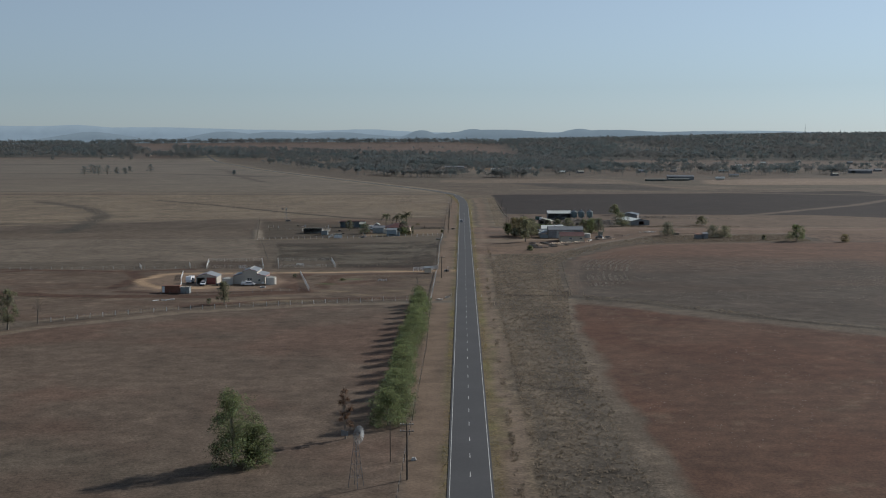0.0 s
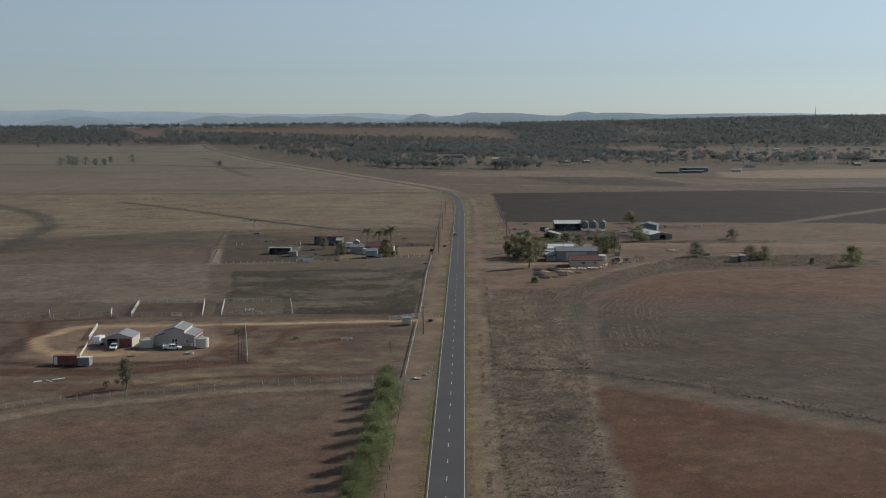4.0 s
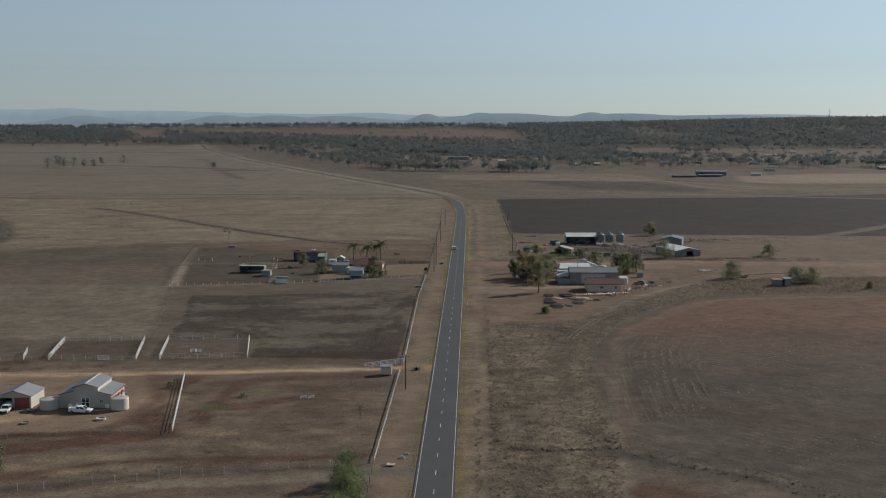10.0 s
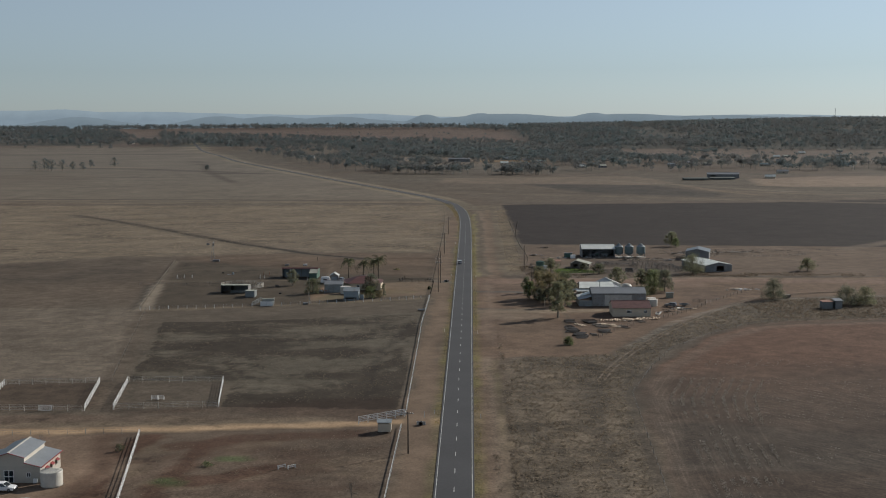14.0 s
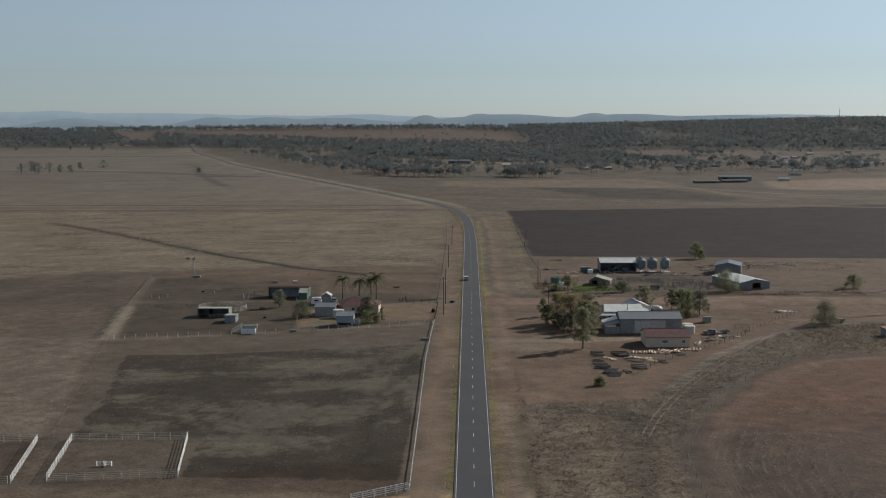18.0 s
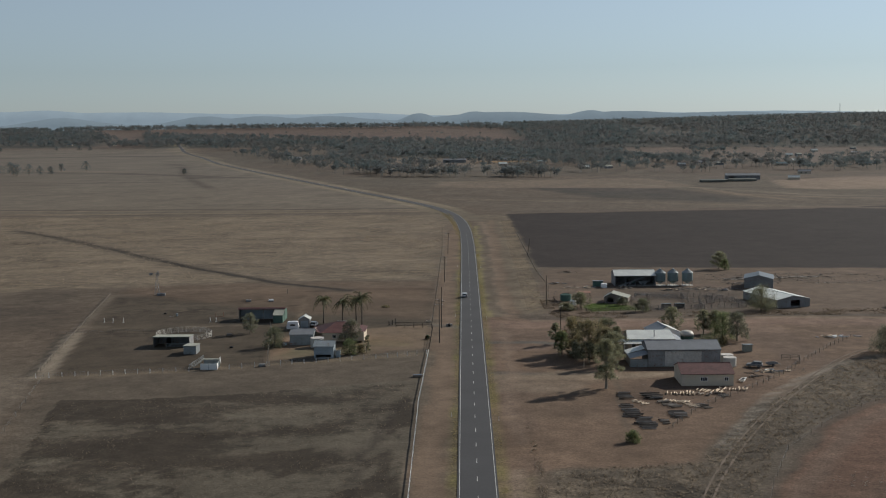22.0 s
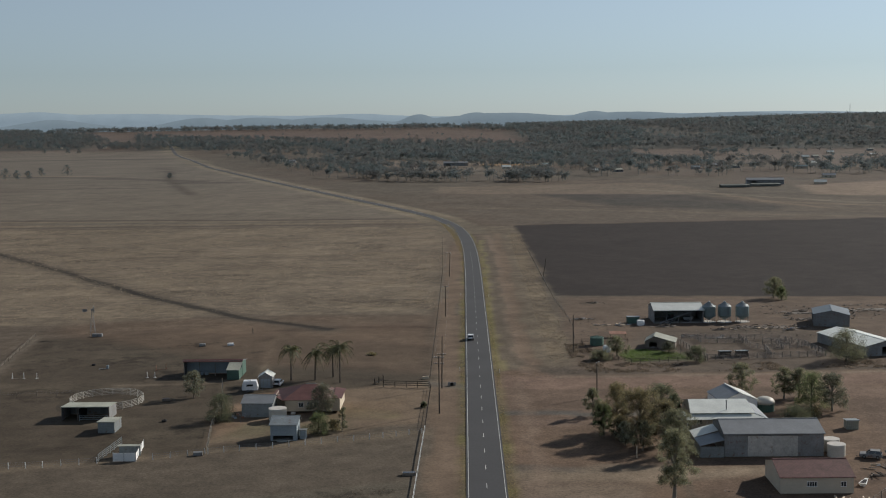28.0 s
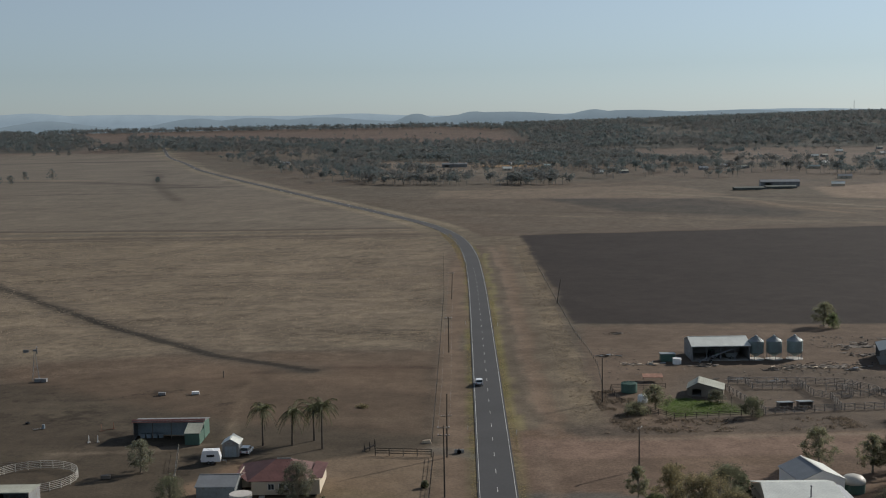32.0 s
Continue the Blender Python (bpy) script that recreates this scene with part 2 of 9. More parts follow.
M = dict(
    ground=ground_mat(),
    asphalt=mat("worn asphalt", (0.06, 0.06, 0.062), 0.85, var=0.1, grain=1.5, patch=0.06, spec=0.25),
    line=mat("road paint", (0.45, 0.45, 0.43), 0.7, var=0.15, grain=2.0),
    white=mat("white paint", (0.72, 0.72, 0.7), 0.55, var=0.06),
    cream=mat("cream wall sheet", (0.43, 0.395, 0.34), 0.6, var=0.05, ribs=4.0),
    creamroof=mat("cream roof sheet", (0.5, 0.475, 0.42), 0.5, var=0.08, ribs=1.25),
    oldroof=mat("old greenish-cream roof sheet", (0.29, 0.295, 0.245), 0.65, var=0.18, ribs=0.7, bump=0.4),
    blueroof=mat("blue-grey roof sheet", (0.12, 0.145, 0.165), 0.55, metal=0.0, var=0.08, ribs=1.25),
    silverroof=mat("silver roof sheet", (0.21, 0.225, 0.238), 0.55, metal=0.1, var=0.1, ribs=1.25),
    whiteroof=mat("white-grey roof sheet", (0.62, 0.635, 0.585), 0.45, metal=0.05, var=0.1, ribs=1.25),
    greyroof=mat("weathered grey roof sheet", (0.19, 0.2, 0.21), 0.6, metal=0.15, var=0.1, ribs=1.25, rib_axis=0, spec=0.2),
    redroof=mat("faded red roof sheet", (0.12, 0.056, 0.05), 0.65, var=0.2, patch=0.6, ribs=1.25),
    trim=mat("red trim", (0.22, 0.04, 0.04), 0.5, var=0.1),
    reddoor=mat("red-brown roller door", (0.22, 0.07, 0.055), 0.6, var=0.1, ribs=5.0, rib_axis=2),
    brick=mat("orange-brown container side", (0.2, 0.085, 0.055), 0.7, var=0.2, ribs=4.0),
    rusty=mat("rusty sheet", (0.25, 0.13, 0.09), 0.75, var=0.25, rust=0.25, ribs=4.0),
    zinc=mat("galvanised sheet", (0.25, 0.275, 0.28), 0.5, metal=0.45, var=0.16, ribs=1.25, rust=0.04),
    zincwall=mat("weathered wall sheet", (0.22, 0.225, 0.225), 0.65, metal=0.2, var=0.18, ribs=1.25, rust=0.07),
    paledoor=mat("pale stained door sheet", (0.42, 0.41, 0.38), 0.65, var=0.16, patch=0.8, ribs=1.25, rust=0.05),
    paleboard=mat("pale weatherboard", (0.5, 0.43, 0.335), 0.7, var=0.07, ribs=3.0, rib_axis=2),
    bluewall=mat("blue-grey wall", (0.23, 0.27, 0.295), 0.65, var=0.12, ribs=4.0),
    green=mat("green painted metal", (0.07, 0.125, 0.1), 0.6, var=0.15),
    # near-black: interior shade put into inner walls; also black bumpers and hatches
    dark=mat("interior shade and black parts", (0.02, 0.02, 0.022), 0.9, var=0.2),
    silo=mat("dull blue-green silo sheet", (0.19, 0.24, 0.24), 0.55, metal=0.2, var=0.16, ribs=1.25),
    steel=mat("grey steel", (0.2, 0.21, 0.22), 0.5, metal=0.7, var=0.12),
    wood=mat("grey weathered timber", (0.17, 0.145, 0.12), 0.85, var=0.25, grain=6.0),
    greytimber=mat("silvery weathered timber", (0.25, 0.225, 0.2), 0.85, var=0.25, grain=6.0),
    darkwood=mat("dark creosoted timber", (0.06, 0.05, 0.042), 0.85, var=0.25, grain=6.0),
    palewood=mat("freshly cut timber", (0.55, 0.44, 0.32), 0.8, var=0.2, grain=4.0),
    rubber=mat("black rubber", (0.02, 0.02, 0.02), 0.8, var=0.2),
    glass=mat("dark window glass", (0.02, 0.025, 0.03), 0.08, var=0.1, spec=0.6),
    carpaint=mat("white car paint", (0.75, 0.76, 0.77), 0.25, var=0.03, spec=0.5),
    concrete=mat("pale concrete", (0.42, 0.4, 0.37), 0.85, var=0.15, grain=5.0),
    palesoil=mat("pale dusty soil", (0.148, 0.12, 0.096), 0.95, var=0.25, grain=1.5, patch=0.2, spec=0.1),
    palmbark=mat("dark ringed palm trunk", (0.085, 0.07, 0.056), 0.9, var=0.3, grain=3.0),
    bark=mat("grey-brown bark", (0.2, 0.17, 0.135), 0.9, var=0.3, grain=5.0),
    leaf_pepper=leaf_mat("bright green leaves", (0.152, 0.18, 0.083), 0.4, 0.6),
    leaf_gum=leaf_mat("grey-green gum leaves", (0.215, 0.215, 0.135), 0.4, 0.6),
    leaf_olive=leaf_mat("olive leaves", (0.21, 0.182, 0.102), 0.4, 0.6),
    leaf_dark=leaf_mat("dark green leaves", (0.135, 0.145, 0.088), 0.45, 0.6),
    leaf_pale=leaf_mat("pale grey-green leaves", (0.19, 0.19, 0.13)),
    leaf_dead=leaf_mat("dry brown leaves", (0.14, 0.085, 0.055)),
    leaf_palm=leaf_mat("palm fronds", (0.12, 0.125, 0.06)),
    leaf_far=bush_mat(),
    shadecloth=mat("grey-green shade sheet", (0.12, 0.13, 0.118), 0.9, var=0.15, spec=0.1),
    tuft=leaf_mat("dry grass tufts", (0.2, 0.164, 0.124), 0.4, 0.6, 0.0),
    tuft_yellow=leaf_mat("yellow-green verge grass", (0.23, 0.185, 0.09), 0.3, 0.6, 0.0),
    clod=mat("dark broken earth", (0.07, 0.058, 0.049), 0.95, var=0.25, spec=0.1, islands=0.45),
    scrap=mat("weathered scrap and stones", (0.108, 0.092, 0.077), 0.85, var=0.2, spec=0.2, islands=0.75),
    stubble=leaf_mat("grey-white stubble", (0.3, 0.27, 0.23), 0.3, 0.5, 0.0),
    straw=leaf_mat("pale standing dry grass", (0.34, 0.275, 0.2), 0.35, 0.6, 0.0),
    weed=leaf_mat("grey-brown dry weeds", (0.2, 0.16, 0.12), 0.5, 0.5, 0.0),
    lawn_blade=leaf_mat("green lawn blades", (0.1, 0.15, 0.035), 0.35, 0.5, 0.0),
    # the hills' emission colour stands in for distance haze
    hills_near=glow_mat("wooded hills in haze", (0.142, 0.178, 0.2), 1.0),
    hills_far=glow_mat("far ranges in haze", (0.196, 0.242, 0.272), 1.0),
)

# ---------------------------------------------------------------- mesh helpers


def mesh_of(name, verts, faces, material, smooth=False):
    me = bpy.data.meshes.new(name)
    me.from_pydata([tuple(map(float, v)) for v in verts], [], faces)
    me.materials.append(M[material])
    if smooth:
        me.polygons.foreach_set("use_smooth", [True] * len(me.polygons))
    me.update()
    return me


class Shape:
    """Collects solids into one mesh."""

    def __init__(self):
        self.v, self.f = [], []

    def hexa(self, pts):
        k = len(self.v)
        self.v += [tuple(p) for p in pts]
        self.f += [tuple(k + i for i in q) for q in ((0, 3, 2, 1), (4, 5, 6, 7), (0, 1, 5, 4), (1, 2, 6, 5), (2, 3, 7, 6), (3, 0, 4, 7))]
        return self

    def box(self, x0, x1, y0, y1, z0, z1):
        return self.hexa([(x0, y0, z0), (x1, y0, z0), (x1, y1, z0), (x0, y1, z0), (x0, y0, z1), (x1, y0, z1), (x1, y1, z1), (x0, y1, z1)])

    def slab(self, a, b, c, d, thick=0.08):
        """A plate with the top corners a, b, c, d, anticlockwise from above."""
        return self.hexa([(p[0], p[1], p[2] - thick) for p in (a, b, c, d)] + [a, b, c, d])

    def prism(self, outline, axis, lo, hi):
        """An outline of (u, v) pairs pushed from lo to hi along x (axis 0, u = y) or y (axis 1, u = x); v is the height."""
        k, n = len(self.v), len(outline)
        for w in (lo, hi):
            self.v += [(w, u, v) if axis == 0 else (u, w, v) for u, v in outline]
        self.f += [tuple(range(k, k + n)), tuple(range(k + 2 * n - 1, k + n - 1, -1))]
        self.f += [(k + i, k + n + i, k + n + (i + 1) % n, k + (i + 1) % n) for i in range(n)]
        return self

    def rod(self, a, b, r0, r1=None, n=6):
        a, b = Vector(a), Vector(b)
        d = (b - a).normalized()
        s = d.orthogonal().normalized()
        t = d.cross(s)
        k = len(self.v)
        for p, r in ((a, r0), (b, r0 if r1 is None else r1)):
            self.v += [tuple(p + (s * math.cos(2 * math.pi * i / n) + t * math.sin(2 * math.pi * i / n)) * r) for i in range(n)]
        self.f += [(k + i, k + (i + 1) % n, k + n + (i + 1) % n, k + n + i) for i in range(n)]
        self.f += [tuple(range(k + n - 1, k - 1, -1)), tuple(range(k + n, k + 2 * n))]
        return self

    def lathe(self, rings, n=20, x=0.0, y=0.0):
        """Rings of (radius, height), from below upwards."""
        k = len(self.v)
        for r, z in rings:
            self.v += [(x + r * math.cos(2 * math.pi * i / n), y + r * math.sin(2 * math.pi * i / n), z) for i in range(n)]
        for j in range(len(rings) - 1):
            self.f += [(k + j * n + i, k + j * n + (i + 1) % n, k + (j + 1) * n + (i + 1) % n, k + (j + 1) * n + i) for i in range(n)]
        self.f += [tuple(range(k + n - 1, k - 1, -1)), tuple(range(k + (len(rings) - 1) * n, k + len(rings) * n))]
        return self


def part(name, shape, material, parent, label="", smooth=False):
    ob = new(name, mesh_of(name, shape.v, shape.f, material, smooth))
    ob.parent = parent
    return tagged(ob, label)


def thing(name, label, category, at=(0, 0, 0), turn=0.0, group="", kind=""):
    ob = new(name)
    ob.matrix_world = pose(*at, 0, 0, turn)
    return tagged(ob, label, category, group, kind)


def solo(name, shape, material, label, category, at=(0, 0, 0), turn=0.0, group="", kind="", smooth=False):
    ob = new(name, mesh_of(name, shape.v, shape.f, material, smooth))
    ob.matrix_world = pose(*at, 0, 0, turn)
    return tagged(ob, label, category, group, kind)


# ---------------------------------------------------------------- numbers for the ground


def fbm(x, y, scale, seed, octaves=4):
    """Smooth value noise, about -1 to 1."""
    out, amp, rng = np.zeros_like(x), 1.0, np.random.RandomState(seed)
    for _ in range(octaves):
        grid = rng.rand(256, 256) * 2 - 1
        u, v = x / scale + 1000.37, y / scale + 1000.71
        i, j = np.floor(u).astype(int), np.floor(v).astype(int)
        fu, fv = u - i, v - j
        fu, fv = fu * fu * (3 - 2 * fu), fv * fv * (3 - 2 * fv)
        g = lambda a, b: grid[a % 256, b % 256]  # noqa: E731
        out += amp * ((g(i, j) * (1 - fu) + g(i + 1, j) * fu) * (1 - fv) + (g(i, j + 1) * (1 - fu) + g(i + 1, j + 1) * fu) * fv)
        amp, scale = amp * 0.5, scale * 0.5
    return out / 1.4


def smooth(a, lo, hi):
    k = np.clip((a - lo) / (hi - lo), 0, 1)
    return k * k * (3 - 2 * k)


def to_line(x, y, pts):
    """The distance to a line of points."""
    best = np.full_like(x, 1e9)
    for (ax, ay), (bx, by) in zip(pts, pts[1:]):
        dx, dy = bx - ax, by - ay
        k = np.clip(((x - ax) * dx + (y - ay) * dy) / (dx * dx + dy * dy + 1e-9), 0, 1)
        best = np.minimum(best, np.hypot(x - ax - k * dx, y - ay - k * dy))
    return best


def inside(x, y, poly):
    """The signed distance to an outline: positive inside."""
    odd = np.zeros(x.shape, bool)
    for (ax, ay), (bx, by) in zip(poly, poly[1:] + poly[:1]):
        odd ^= ((ay > y) != (by > y)) & (x < (bx - ax) * (y - ay) / (by - ay + 1e-12) + ax)
    return np.where(odd, 1, -1) * to_line(x, y, poly + poly[:1])


def rise(x, y):
    """The land is flat, and lifts to low wooded ridges far off."""
    u = x / np.maximum(y, 600.0)
    top = 42 + 6 * smooth(u, -0.25, -0.12) - 4 * smooth(u, -0.03, 0.03) + 19 * smooth(u, 0.05, 0.3) + 1.5 * np.sin(u * 19)
    start = 2750 - 450 * smooth(u, 0.02, 0.12)
    return top * smooth(y, start, start + 1750)


# the road's centre line: straight, then a long bend to the left
ROAD = [(0, -600), (0, 200), (0, 600), (0, 900), (-0.3, 960), (-1.2, 1025), (-3.2, 1080), (-7, 1130), (-14, 1180), (-26, 1232), (-44, 1285),
        (-72, 1360), (-112, 1465), (-196, 1690), (-285, 1930), (-395, 2240), (-500, 2600), (-615, 2960), (-760, 3500)]


def road_line():
    """The centre line with a step of a few metres, rounded."""
    p = np.array(ROAD, float)
    s = np.r_[0, np.cumsum(np.hypot(*np.diff(p, axis=0).T))]
    d = np.arange(0, s[-1], 4.0)
    q = np.stack([np.interp(d, s, p[:, 0]), np.interp(d, s, p[:, 1])], 1)
    for _ in range(40):
        q[1:-1] = (q[:-2] + 2 * q[1:-1] + q[2:]) / 4
    return q


LINE = road_line()

# ---------------------------------------------------------------- the ground sheet


xs = np.r_[-np.geomspace(4500, 424, 52), np.arange(-420, -152, 3.2), np.arange(-150, 151, 1.65), np.arange(153, 421, 3.2), np.geomspace(424, 4500, 52)]
ys = np.r_[np.linspace(-900, 95, 30), np.arange(100, 860, 1.9), 860 + np.cumsum(np.geomspace(2.0, 52, 250)), np.geomspace(5200, 9000, 8)]
ys = np.unique(ys)
GX, GY = np.meshgrid(xs, ys)
X, Y = GX.ravel(), GY.ravel()
WX, WY = X + 1.3 * fbm(X, Y, 9, 1) + 2.0 * fbm(X, Y, 40, 2), Y + 1.3 * fbm(X, Y, 9, 3) + 2.0 * fbm(X, Y, 40, 4)
FX, FY = X + 0.5 * fbm(X, Y, 4, 41), Y + 0.5 * fbm(X, Y, 4, 42)
N1, N2, N3, N4 = fbm(X, Y, 12, 5), fbm(X, Y, 45, 6), fbm(X, Y, 160, 7), fbm(X, Y * 0.8, 14, 8)

RED, BROWN, GREY, PALE = (0.112, 0.069, 0.052), (0.108, 0.079, 0.06), (0.1, 0.081, 0.063), (0.2, 0.155, 0.11)
DARK, PLOUGH, TAN, BARE = (0.058, 0.047, 0.038), (0.0345, 0.0272, 0.0252), (0.34, 0.235, 0.15), (0.15, 0.106, 0.077)
ROUGH, DRY, YELLOW, RUST = (0.082, 0.068, 0.053), (0.2, 0.155, 0.105), (0.15, 0.125, 0.05), (0.072, 0.041, 0.029)
COL = np.tile(np.array(GREY), (len(X), 1))
ROWS_ON = np.zeros(len(X))


def paint(mask, colour, much=1.0):
    k = np.clip(mask * much, 0, 1)[:, None]
    COL[:] = COL * (1 - k) + np.array(colour) * k


def area(poly, colour, soft=1.5, much=1.0, mottle=0.0, noise_=None):
    k = smooth(inside(WX, WY, poly), -soft, soft)
    if mottle:
        k = k * (1 - mottle + mottle * smooth(N2 if noise_ is None else noise_, -0.35, 0.35))
    paint(k, colour, much)


def strip(pts, width, colour, soft=0.8, much=1.0, ragged=True):
    d = to_line(WX if ragged else FX, WY if ragged else FY, pts)
    paint(1 - smooth(d, width / 2 - soft / 2, width / 2 + soft), colour, much)


# broad tints
paint(smooth(N3, -0.5, 0.5), BROWN, 0.7)
paint(smooth(Y, 1150, 1250) * smooth(np.interp(Y, LINE[:, 1], LINE[:, 0]) - X, -4, 4), (0.148, 0.123, 0.099), 0.85)
# near paddock beside the tree row
area([(-900, -900), (-13, -900), (-13, 345), (-52, 343), (-94, 326), (-130, 293), (-161, 247), (-330, 190), (-900, 60)], RED, 2, 0.75)
area([(-900, -900), (-13, -900), (-13, 345), (-52, 343), (-94, 326), (-130, 293), (-161, 247), (-330, 190), (-900, 60)], GREY, 2, 0.6, 1.0, N2 + 0.5 * N4)
area([(-900, -900), (-60, -900), (-45, 120), (-60, 150), (-120, 180), (-900, 120)], ROUGH, 12, 0.6, 0.6)
strip([(-14, 346), (-50, 340), (-91.5, 322), (-127, 290), (-158, 243), (-330, 186)], 5.0, (0.15, 0.118, 0.09), 1.0, 0.9, False)
strip([(-14, 352.5), (-52, 346.5), (-95, 329), (-131, 297)], 1.6, (0.068, 0.05, 0.038), 0.8, 0.8, False)
strip([(-14, 342), (-49, 336), (-89.5, 318), (-124, 287)], 1.2, (0.075, 0.055, 0.042), 0.8, 0.6, False)
strip([(-28, 356), (-60, 348.5), (-98, 332), (-132, 303)], 2.4, (0.165, 0.128, 0.092), 1.0, 0.6)
# house paddock
area([(-13, 355), (-52, 350), (-98, 332), (-135, 303), (-330, 260), (-330, 455), (-13, 452)], BROWN, 2, 0.8)
area([(-13, 355), (-52, 350), (-98, 332), (-135, 303), (-330, 260), (-330, 455), (-13, 452)], RED, 2, 0.2, 1.0, N4)
HP = smooth(inside(X, Y, [(-14, 356), (-52, 351), (-98, 333), (-135, 304), (-330, 261), (-330, 452), (-14, 450)]), -1, 1)
paint(HP * smooth(fbm(X * 0.5, Y, 11, 71, 6), 0.22, 0.34), RUST, 0.4)
paint(HP * smooth(fbm(X * 0.5, Y, 6, 72, 6), 0.25, 0.5), (0.15, 0.112, 0.08), 0.5)
for seg, w, k in (([(-62, 372), (-92, 362), (-140, 362), (-200, 380)], 8, 0.9), ([(-15, 360), (-60, 354), (-95, 337)], 3.5, 0.8), ([(-66, 432), (-72, 410), (-64, 385), (-57, 374)], 6, 0.8),
                  ([(-22, 436), (-45, 432), (-60, 424)], 6, 0.6), ([(-54, 398), (-45, 402), (-36, 410)], 6, 0.7), ([(-52, 385), (-56, 395), (-54, 425)], 4, 0.7),
                  ([(-200, 452), (-140, 444), (-118, 452)], 5, 0.8), ([(-140, 444), (-132, 415), (-133, 385)], 5, 0.7), ([(-300, 380), (-230, 420), (-190, 446)], 5, 0.8)):
    strip(seg, w, RUST, 0.7, min(0.95, k + 0.15))
for px_, py_, r in ((-47, 376, 5), (-64, 357, 5), (-75, 356, 5), (-83, 350, 3), (-36, 366, 4), (-24, 378, 4), (-70, 347, 4), (-60, 349, 4)):
    paint(1 - smooth(np.hypot((WX - px_) / 1.8, WY - py_) + 1.5 * N1, r * 0.3, r), DRY, 0.6)
for px_, py_, r in ((-55, 398, 2.6), (-46, 415, 3.0)):
    paint(1 - smooth(np.hypot((WX - px_) / 1.6, WY - py_) + 0.6 * N1, r * 0.4, r), (0.06, 0.085, 0.035), 0.7)
# house yard and the pale drive with its loop
area([(-73, 378), (-110, 376), (-126, 384), (-128, 436), (-75, 434), (-66, 404)], (0.185, 0.13, 0.096), 2.0, 0.9)
strip([(-128, 433), (-131, 415), (-129, 390)], 2.0, RUST, 0.8, 0.7)
strip([(-58, 374.5), (-73, 376), (-110, 371), (-128, 376)], 4.2, (0.06, 0.034, 0.024), 0.8, 0.95, False)
strip([(-72, 380), (-69.5, 405), (-76, 432)], 3.0, RUST, 2.0, 0.6)
area([(-90, 386), (-112, 386), (-112, 398), (-88, 398)], TAN, 3, 0.55)
strip([(-4, 449), (-22, 445.5), (-60, 440), (-103, 436), (-118, 436.5), (-126, 430), (-129, 414), (-124, 397), (-114, 387), (-98, 388)], 4.0, TAN, 1.0, 0.95)
strip([(-28, 448), (-60, 443.5), (-110, 441)], 3.0, PALE, 2.5, 0.5)
strip([(-8, 450), (-8, 446)], 7, TAN, 2.5, 0.4)
# stock yards, the lane, the dark paddock and the grey one
area([(-118, 455), (-56, 460), (-60, 489), (-120, 485)], (0.078, 0.056, 0.042), 2, 0.8)
area([(-13.2, 456), (-80, 457), (-88, 490), (-113, 611), (-60, 618), (-14, 628)], (0.096, 0.077, 0.06), 1.5, 0.9)
DP = smooth(inside(FX, FY, [(-14, 458), (-56, 460), (-60, 489), (-87.0, 489), (-92.0, 525), (-101.3, 583), (-79, 584.3), (-58, 589.2), (-14, 604)]), -0.8, 0.8)
paint(DP, (0.1, 0.085, 0.066), 0.95)
STAIN = 0.45 + 0.42 * fbm(X * 0.5, Y, 15, 31, 6)
for pts, w, much in (([(-88, 535), (-73, 538), (-49, 543), (-32, 553)], 9, 0.25), ([(-99, 578), (-58, 585), (-37, 581), (-18, 592)], 10, 0.25), ([(-58, 496), (-41, 498), (-24, 492)], 10, 0.22), ([(-99, 577), (-91.5, 526), (-86, 492)], 4, 0.2), ([(-70, 468), (-40, 470), (-18, 464)], 10, 0.25),
                     ([(-17.4, 586), (-17, 538), (-16.2, 484)], 2, 0.3), ([(-61.3, 498.7), (-66.1, 517.4), (-62.3, 525.1), (-56.8, 514.8), (-56.8, 503.1), (-59.8, 496.5)], 1.8, 0.25), ([(-72.3, 507.7), (-63.8, 494.5)], 1.8, 0.3), ([(-30, 546), (-35.5, 537), (-36.4, 517)], 1.8, 0.3), ([(-16.2, 516.9), (-19.7, 510.8), (-24.9, 505.1)], 4, 0.3)):
    STAIN = STAIN + much * (1 - smooth(to_line(WX + 2 * N1, WY + 2 * N4, pts), 0, w))
STAIN = DP * np.clip(STAIN, 0, 0.9)
paint(smooth(STAIN, 0.42, 0.7), (0.085, 0.064, 0.049), 0.6)
paint(DP * smooth(fbm(X * 0.5, Y, 7, 33), 0.2, 0.6), (0.12, 0.097, 0.075), 0.4)
strip([(-24, 470), (-22, 530), (-18, 580)], 1.6, DARK, 1.0, 0.8)
area([(-84, 455), (-14, 451), (-14, 474), (-40, 468), (-58, 461)], (0.07, 0.047, 0.035), 2.5, 0.8, 0.5, N4)
area([(-117, 612), (-90, 490), (-118, 489), (-330, 480), (-330, 600), (-200, 612)], (0.138, 0.111, 0.088), 2, 0.9)
strip([(-84, 457), (-90, 489), (-116, 611), (-140, 761)], 4.5, (0.1, 0.078, 0.06), 1.2, 0.8)
strip([(-115.4, 610), (-127, 676)], 5.0, (0.155, 0.125, 0.098), 1.0, 0.8)
strip([(-117.8, 612), (-129, 676)], 1.5, DARK, 1.0, 0.7)
strip([(-14, 640), (-60, 622), (-115, 608)], 3.0, PALE, 2.0, 0.35)
